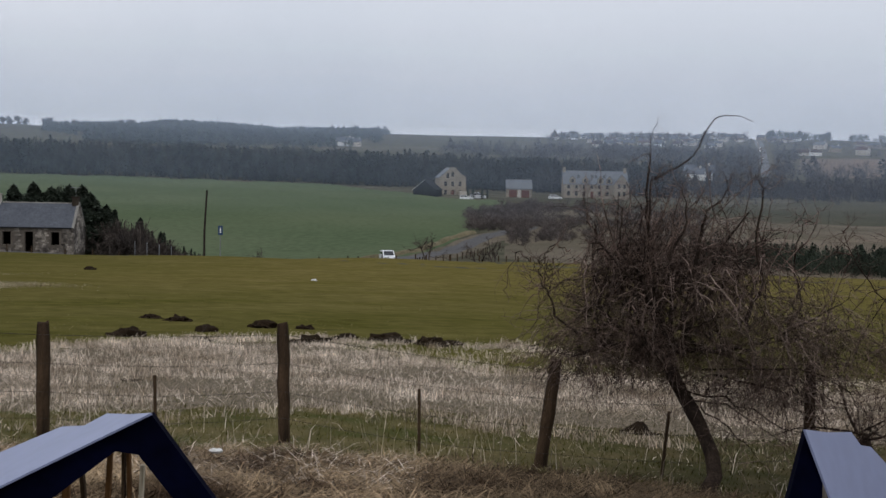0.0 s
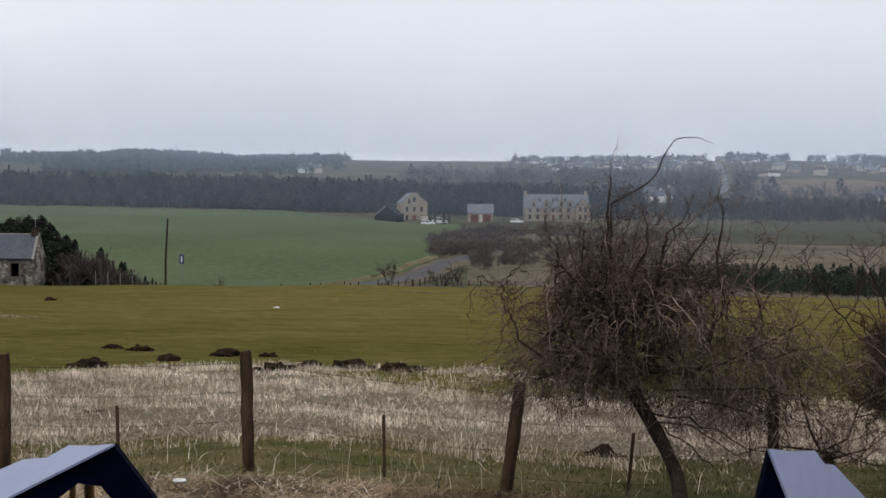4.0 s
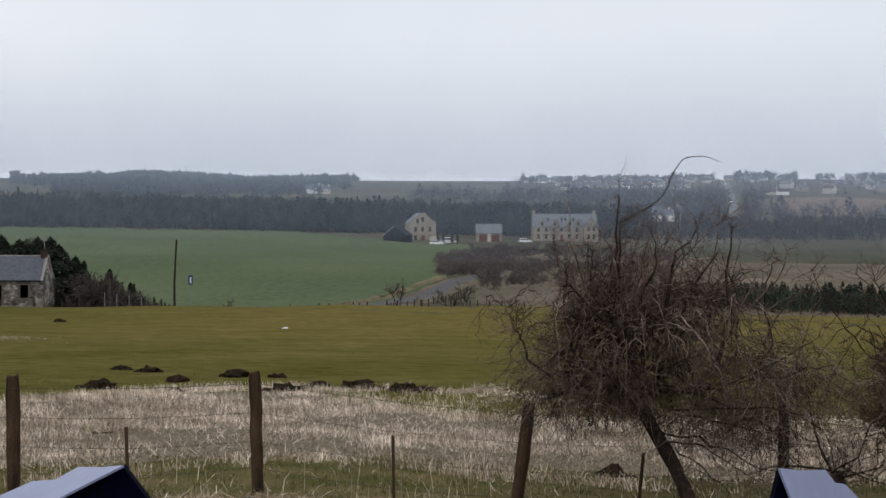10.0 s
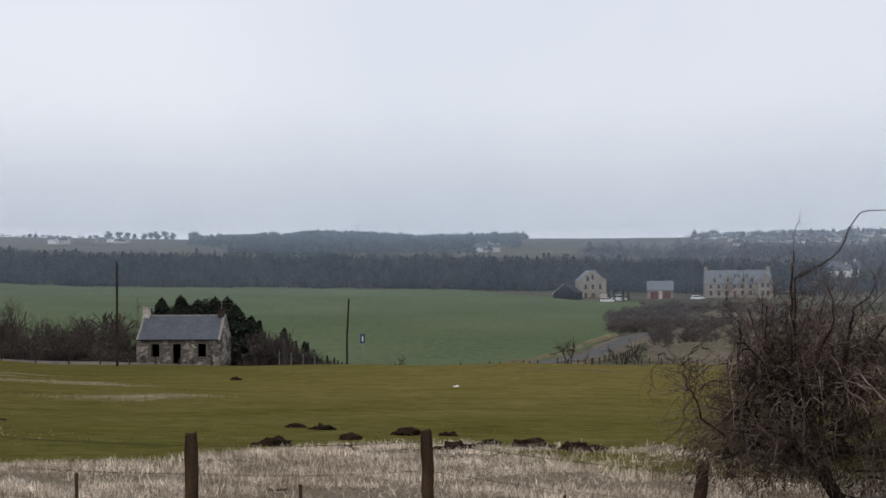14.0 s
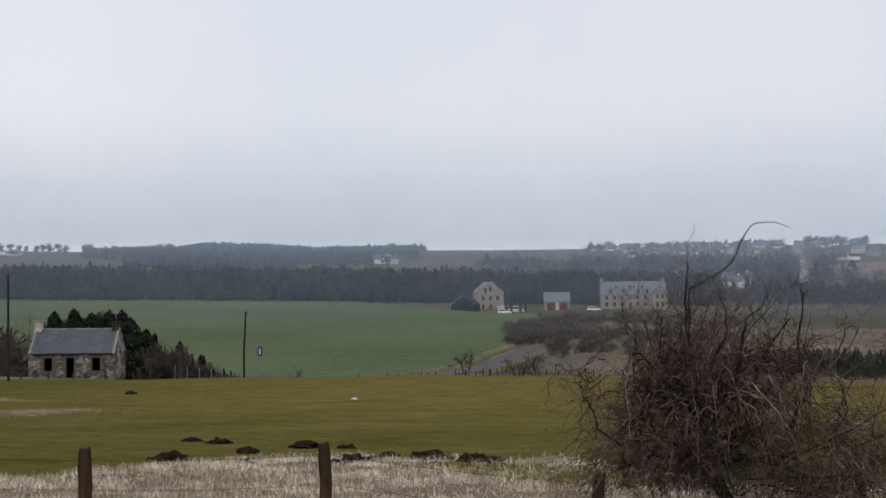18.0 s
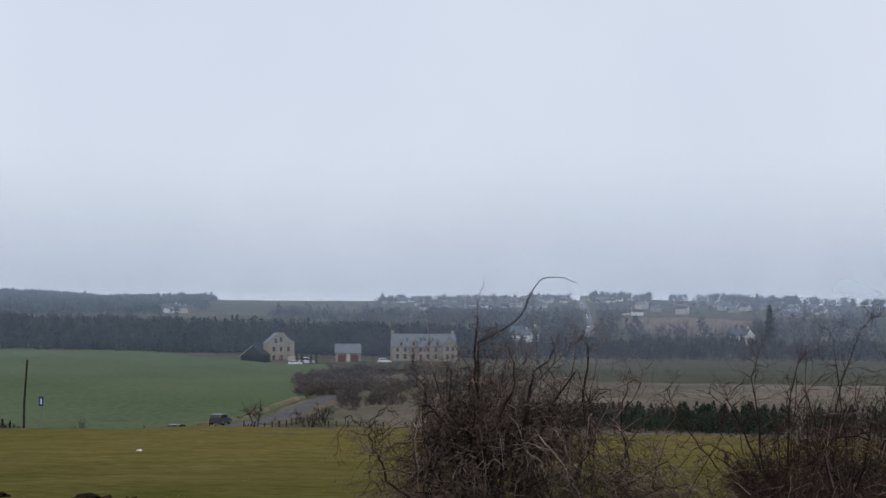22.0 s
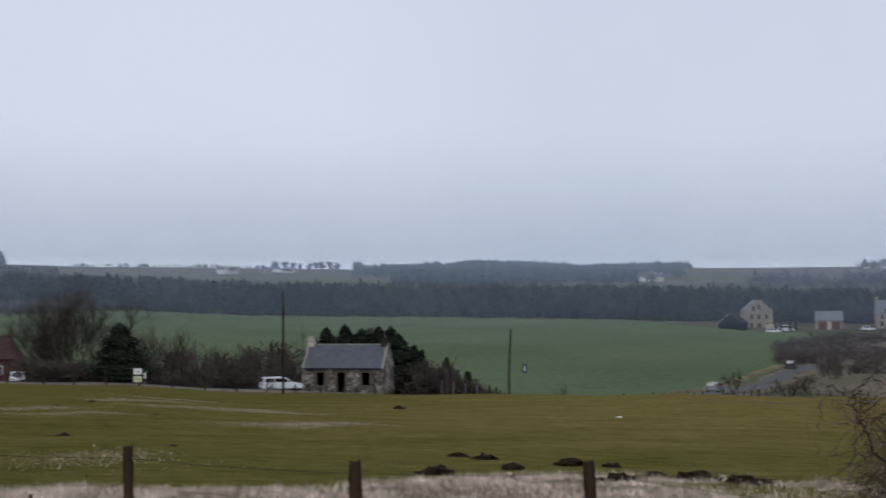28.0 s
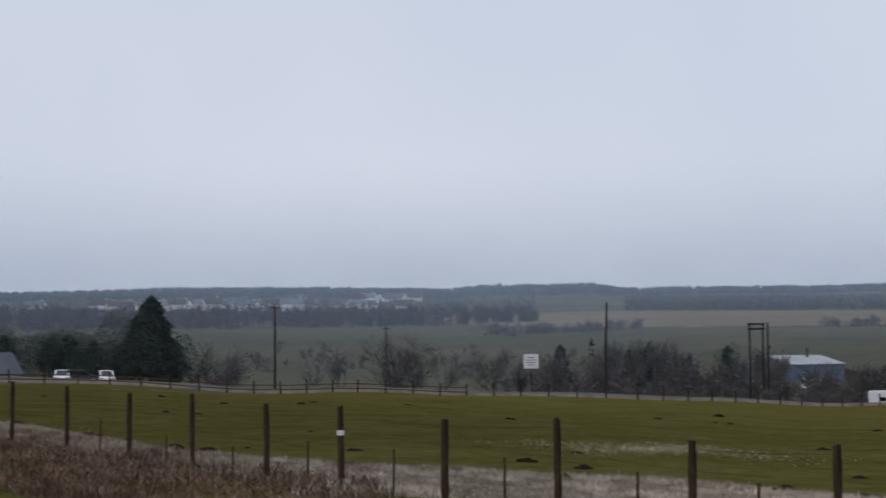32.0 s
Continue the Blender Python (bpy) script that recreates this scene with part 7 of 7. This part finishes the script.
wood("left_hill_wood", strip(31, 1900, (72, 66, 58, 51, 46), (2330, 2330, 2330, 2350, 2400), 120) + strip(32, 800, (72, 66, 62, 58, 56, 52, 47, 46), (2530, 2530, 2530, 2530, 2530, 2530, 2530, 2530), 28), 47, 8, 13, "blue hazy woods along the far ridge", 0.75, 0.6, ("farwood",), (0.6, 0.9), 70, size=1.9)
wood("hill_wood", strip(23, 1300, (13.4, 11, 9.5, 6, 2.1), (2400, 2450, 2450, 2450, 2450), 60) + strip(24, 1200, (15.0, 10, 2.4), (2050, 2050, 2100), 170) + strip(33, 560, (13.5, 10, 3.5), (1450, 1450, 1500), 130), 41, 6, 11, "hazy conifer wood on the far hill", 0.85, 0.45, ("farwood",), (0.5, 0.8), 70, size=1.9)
wood("hill_wood", strip(72, 34, (10.8, 9, 6, 2.6), (2440, 2450, 2450, 2450), 30) + strip(73, 16, (3.7, 2.3), (2450, 2450), 20), 77, 10, 14, "taller trees standing above the far hill wood", 0.6, 0.8, ("farwood",), (0.5, 0.8), 70, size=1.9)
wood("skyline_trees", [(a, 2570) for a in (15.9, 15.6, 14.9, 14.75, 14.5, 13.95, 13.8, 13.6, 13.45, 13.2, 12.75, 12.6, 12.45, 12.15, 13.0, 12.3, 12.0, 11.8, 18.0, 17.6, 17.3, 17.05, 16.7, 16.45, 16.2, -10.6, -9.9, -8.8, -6.9, -5.0, -4.2)], 42, 9, 15, "single bare trees on the skyline", 0.0, 2.0, ("rightwood",), (0.45, 0.7), 260, size=2.2)
wood("skyline_bushes", strip(97, 60, (25.5, 18.3), (2560, 2560), 14), 98, 3.5, 7.0, "low bare trees and bushes along the skyline", 0.1, 1.2, ("farwood",), (0.7, 1.1), 110, size=1.9)
wood("skyline_clump", strip(60, 60, (-12.2, -14.4), (2550, 2550), 22) + strip(61, 30, (-15.2, -17.6), (2540, 2540), 20) + strip(62, 160, (-17.2, -20, -27), (2540, 2540, 2540), 20), 49, 9, 16, "clump of bare trees beside the hilltop houses", 0.1, 1.2, ("farwood",), (0.45, 0.7), 110, size=1.9)
wood("village_trees", strip(91, 46, (-4.6, -8, -11.3), (2548, 2548, 2548), 24) + strip(92, 90, (-4.2, -11.4), (2380, 2400), 60), 143, 6, 15, "bare trees between the hilltop houses", 0.2, 0.8, ("rightwood",), (0.45, 0.7), 90, size=1.6)
wood("village_trees", beside_lane(strip(25, 260, (-4, -9, -14, -20, -25), (2150, 2100, 2100, 2000, 2000), 150) + strip(26, 620, (0, -6, -9, -14, -25), (1200, 1250, 1300, 1300, 1250), 150) + strip(29, 300, (-8, -14, -25), (830, 850, 840), 50)), 43, 7, 13, "bare trees among the village houses", 0.3, 0.8, ("rightwood",), (0.45, 0.7), 80)
wood("left_village_trees", [q for i, q in enumerate(strip(27, 520, (71, 60, 49), (1500, 1500, 1500), 220)) if i % 5 == 0 or not 53.2 < q[0] < 56.3], 44, 7, 12, "bare trees among the distant houses", 0.15, 0.6, ("larch",), (0.45, 0.7), 80)


# ---- the far villages ----
def village(rows, seed, group, label, size=1.0, walls=("harl", "sandstone", "harl", "white", "harl", "sandstone")):
    rng = random.Random(seed)
    roofs = ("slate", "slatefar", "slate", "pantile")
    for az, r in rows:
        x, y, z = spot(az, r)
        L, D, H = rng.uniform(9, 16) * size, rng.uniform(7, 9) * size, rng.uniform(3, 5.5) * (0.6 + 0.4 * size)
        top = empty("village_house", x, y, z, az + rng.uniform(-50, 50))
        R = H + rng.uniform(2.5, 4) * size
        part("wall", prism(bmesh.new(), [(-D / 2, -4), (D / 2, -4), (D / 2, H), (0, R), (-D / 2, H)], "x", -L / 2, L / 2), M[rng.choice(walls)], top)
        mr = M[rng.choice(roofs)]
        for s in (-1, 1):
            part("roof_slope", slab((-L / 2 - 0.3, s * (D / 2 + 0.3), H - 0.1), (L / 2 + 0.3, s * (D / 2 + 0.3), H - 0.1), (L / 2 + 0.3, 0, R + 0.2), (-L / 2 - 0.3, 0, R + 0.2), 0.2), mr, top)
        part("chimney", block(L * 0.35 - 0.5, -0.5, R - 0.6, L * 0.35 + 0.5, 0.5, R + 1.2), M["harl"], top)
        place(top, label, "house", group)


rv = random.Random(77)
village([(-4.5 - 0.52 * i + 0.3 * rv.random(), 2545 + 40 * rv.random()) for i in range(14)], 9, "houses of the hillside village", "large dark roofed house on the village skyline", 1.25)
village([(-4.2 - 9.2 * rv.random(), 2300 + 200 * rv.random()) for i in range(34)] + [(-5.5 - 5.5 * rv.random(), 1750 + 350 * rv.random()) for i in range(16)] + [(-13.5 - 8 * rv.random(), 1550 + 500 * rv.random()) for i in range(34)], 5, "houses of the hillside village", "pale rendered house in the hillside village")
village([(53 + 15 * rv.random(), 1150 + 300 * rv.random()) for i in range(24)], 6, "houses of the distant village", "white rendered house in the distant village", 1.3, ("white", "harl", "white"))
village([(55.4, 1780), (54.8, 1850), (53.65, 1900), (55.8, 1710), (54.25, 1880), (58.2, 1700), (60.4, 1690)], 10, "houses of the distant village", "large white house in the distant village", 1.6, ("white", "white", "harl"))
village([(-17.85, 760), (-9.35, 760), (-9.7, 770)], 7, "white houses by the wood", "small white house among bare trees", 1.0, ("white",))
village([(3.4 + 1.3 * rv.random(), 1450) for i in range(5)] + [(19.6, 1900), (20.0, 1900)], 8, "white farm sheds on the hill", "low white farm building on the hill", 1.0, ("white", "harl"))


gabled("bungalow", 69.95, 170, 20, 8.0, 6.0, 2.4, 4.6, "white", "slate", "white rendered bungalow with a slate roof", "house", dz=-1.3)
def hill_road():
    rs = np.linspace(860, 2570, 70)
    half = np.interp(rs, [860, 2570], [3.0, 6.5])
    side = np.array([-1, -0.33, 0.33, 1])
    aa = hill_way(rs)[:, None] + np.degrees(side[None, :] * (half / rs)[:, None])
    rr = np.repeat(rs[:, None], 4, 1)
    x, y = xy(aa, rr)
    v = np.stack([x, y, land_polar(aa, rr) + 0.6 - 0.5 * (np.abs(side) > 0.9)], -1).reshape(-1, 3)
    i = np.arange(len(rs) - 1)[:, None] * 4 + np.arange(3)
    f = np.stack([i, i + 1, i + 5, i + 4], -1).reshape(-1, 4)
    place(raw("hill_road", v, f, M["hillroad"], smooth=True), "pale road climbing straight up the far hill", "road", kind="structure")


hill_road()
for r0, paint in ((1340, "cargrey"), (1690, "carwhite"), (1820, "cargrey"), (2260, "carwhite"), (2540, "cargrey")):
    ob = car("hill_car", paint, "small car with lit headlamps on the hill road", 4.3, 1.75, 1.5)
    for s in (-0.7, 0.7):
        part("lit_headlamp", block(2.16, s - 0.28, 0.5, 2.24, s + 0.28, 0.95, 0.02), M["lamp"], ob, "glowing white headlamp")
    way = []
    for t, r in ((0, r0), (16, r0 - 215), (32, r0 - 430)):
        x, y = xy(hill_way(r) + 0.04, r)
        way.append((t, pose(float(x), float(y), float(land_polar(hill_way(r) + 0.04, r)) + 0.65, 0, 0, -90 + hill_way(r))))
    MOVES.append((ob, way))


def radio_mast():
    x, y, z = spot(8.63, 2560)
    top = empty("radio_mast", x, y, z)
    part("lattice", tube(bmesh.new(), [(0, 0, -1), (0, 0, 10), (0, 0, 20)], [0.9, 0.6, 0.35], 4), M["steel"], top)
    for h in (15, 18):
        part("aerial", block(-1.2, -0.3, h - 0.5, 1.2, 0.3, h + 0.5), M["steel"], top)
    place(top, "slim grey radio mast on the wooded skyline", "mast")


radio_mast()
village([(16.2 + 2.6 * rv.random(), 1850 + 300 * rv.random()) for i in range(5)], 9, "pale houses on the hill farm", "pale low house on the far hillside")


# ---- haze over the valley: upright see-through sheets, bluish haze put into their colour ----
def haze_material(thick, low, high):
    m = bpy.data.materials.new("mist")
    m.use_nodes = True
    n, l = m.node_tree.nodes, m.node_tree.links
    n.remove(n["Principled BSDF"])
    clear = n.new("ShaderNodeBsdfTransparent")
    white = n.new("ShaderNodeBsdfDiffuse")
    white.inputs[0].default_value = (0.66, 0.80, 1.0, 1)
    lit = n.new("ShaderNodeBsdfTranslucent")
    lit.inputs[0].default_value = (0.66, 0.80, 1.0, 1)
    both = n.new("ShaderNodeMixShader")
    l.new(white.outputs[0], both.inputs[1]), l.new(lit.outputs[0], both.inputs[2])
    patch = n.new("ShaderNodeTexNoise")
    co = n.new("ShaderNodeTexCoord")
    l.new(co.outputs["Object"], patch.inputs[0])
    patch.inputs["Scale"].default_value = 0.006
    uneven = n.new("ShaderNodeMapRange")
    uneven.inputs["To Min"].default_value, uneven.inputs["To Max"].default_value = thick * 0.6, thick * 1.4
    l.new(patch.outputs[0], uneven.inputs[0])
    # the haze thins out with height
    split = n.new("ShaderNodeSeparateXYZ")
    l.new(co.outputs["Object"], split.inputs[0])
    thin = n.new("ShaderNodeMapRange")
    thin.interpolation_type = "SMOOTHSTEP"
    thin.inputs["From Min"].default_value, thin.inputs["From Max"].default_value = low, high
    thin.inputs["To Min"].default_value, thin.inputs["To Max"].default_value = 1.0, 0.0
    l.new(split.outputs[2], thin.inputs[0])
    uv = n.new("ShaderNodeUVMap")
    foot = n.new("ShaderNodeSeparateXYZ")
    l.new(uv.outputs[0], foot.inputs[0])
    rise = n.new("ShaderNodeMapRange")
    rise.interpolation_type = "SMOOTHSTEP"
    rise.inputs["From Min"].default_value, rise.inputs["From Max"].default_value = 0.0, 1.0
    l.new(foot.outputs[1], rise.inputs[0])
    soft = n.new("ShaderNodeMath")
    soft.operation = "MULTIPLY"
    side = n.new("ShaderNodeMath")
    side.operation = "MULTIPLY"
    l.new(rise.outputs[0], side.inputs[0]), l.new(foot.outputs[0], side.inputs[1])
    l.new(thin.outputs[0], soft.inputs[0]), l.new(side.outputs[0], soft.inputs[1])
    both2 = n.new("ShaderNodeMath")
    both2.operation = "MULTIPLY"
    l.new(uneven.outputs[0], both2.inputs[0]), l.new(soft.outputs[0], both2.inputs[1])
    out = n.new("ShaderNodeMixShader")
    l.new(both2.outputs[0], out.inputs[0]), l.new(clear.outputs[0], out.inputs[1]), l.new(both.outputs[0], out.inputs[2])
    l.new(out.outputs[0], n["Material Output"].inputs[0])
    return m


def mist(r, high, thick, a0=-60, a1=112, fade=0.0):
    azs = np.arange(a0, a1, 2.0)
    v, f = [], []
    for a in azs:
        x, y = xy(a, r)
        z = float(land_polar(a, r))
        v += [(x, y, z - 0.5), (x, y, z + 0.016 * r), (x, y, EYE + r * high)]
    for i in range(len(azs) - 1):
        for j in (0, 1):
            f.append((3 * i + j, 3 * i + 3 + j, 3 * i + 4 + j, 3 * i + 1 + j))
    ob = raw("haze_sheet", v, f, haze_material(thick, EYE + r * 0.012, EYE + r * high), smooth=True)
    uv = ob.data.uv_layers.new(name="height")
    for loop in ob.data.loops:
        uv.data[loop.index].uv = (min(1.0, (loop.vertex_index // 3) * 2.0 / fade) if fade else 1.0, (0.0, 1.0, 1.0)[loop.vertex_index % 3])
    place(ob, "upright see-through sheet with valley haze in its colour", "mist", kind="structure")


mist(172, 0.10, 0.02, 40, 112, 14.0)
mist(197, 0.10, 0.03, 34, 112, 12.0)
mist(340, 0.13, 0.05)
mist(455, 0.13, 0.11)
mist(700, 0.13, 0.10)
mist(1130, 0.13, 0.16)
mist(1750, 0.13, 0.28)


# ---- motions, last ----
def motions():
    for ob, rows in MOVES:
        walk(ob, rows)


motions()
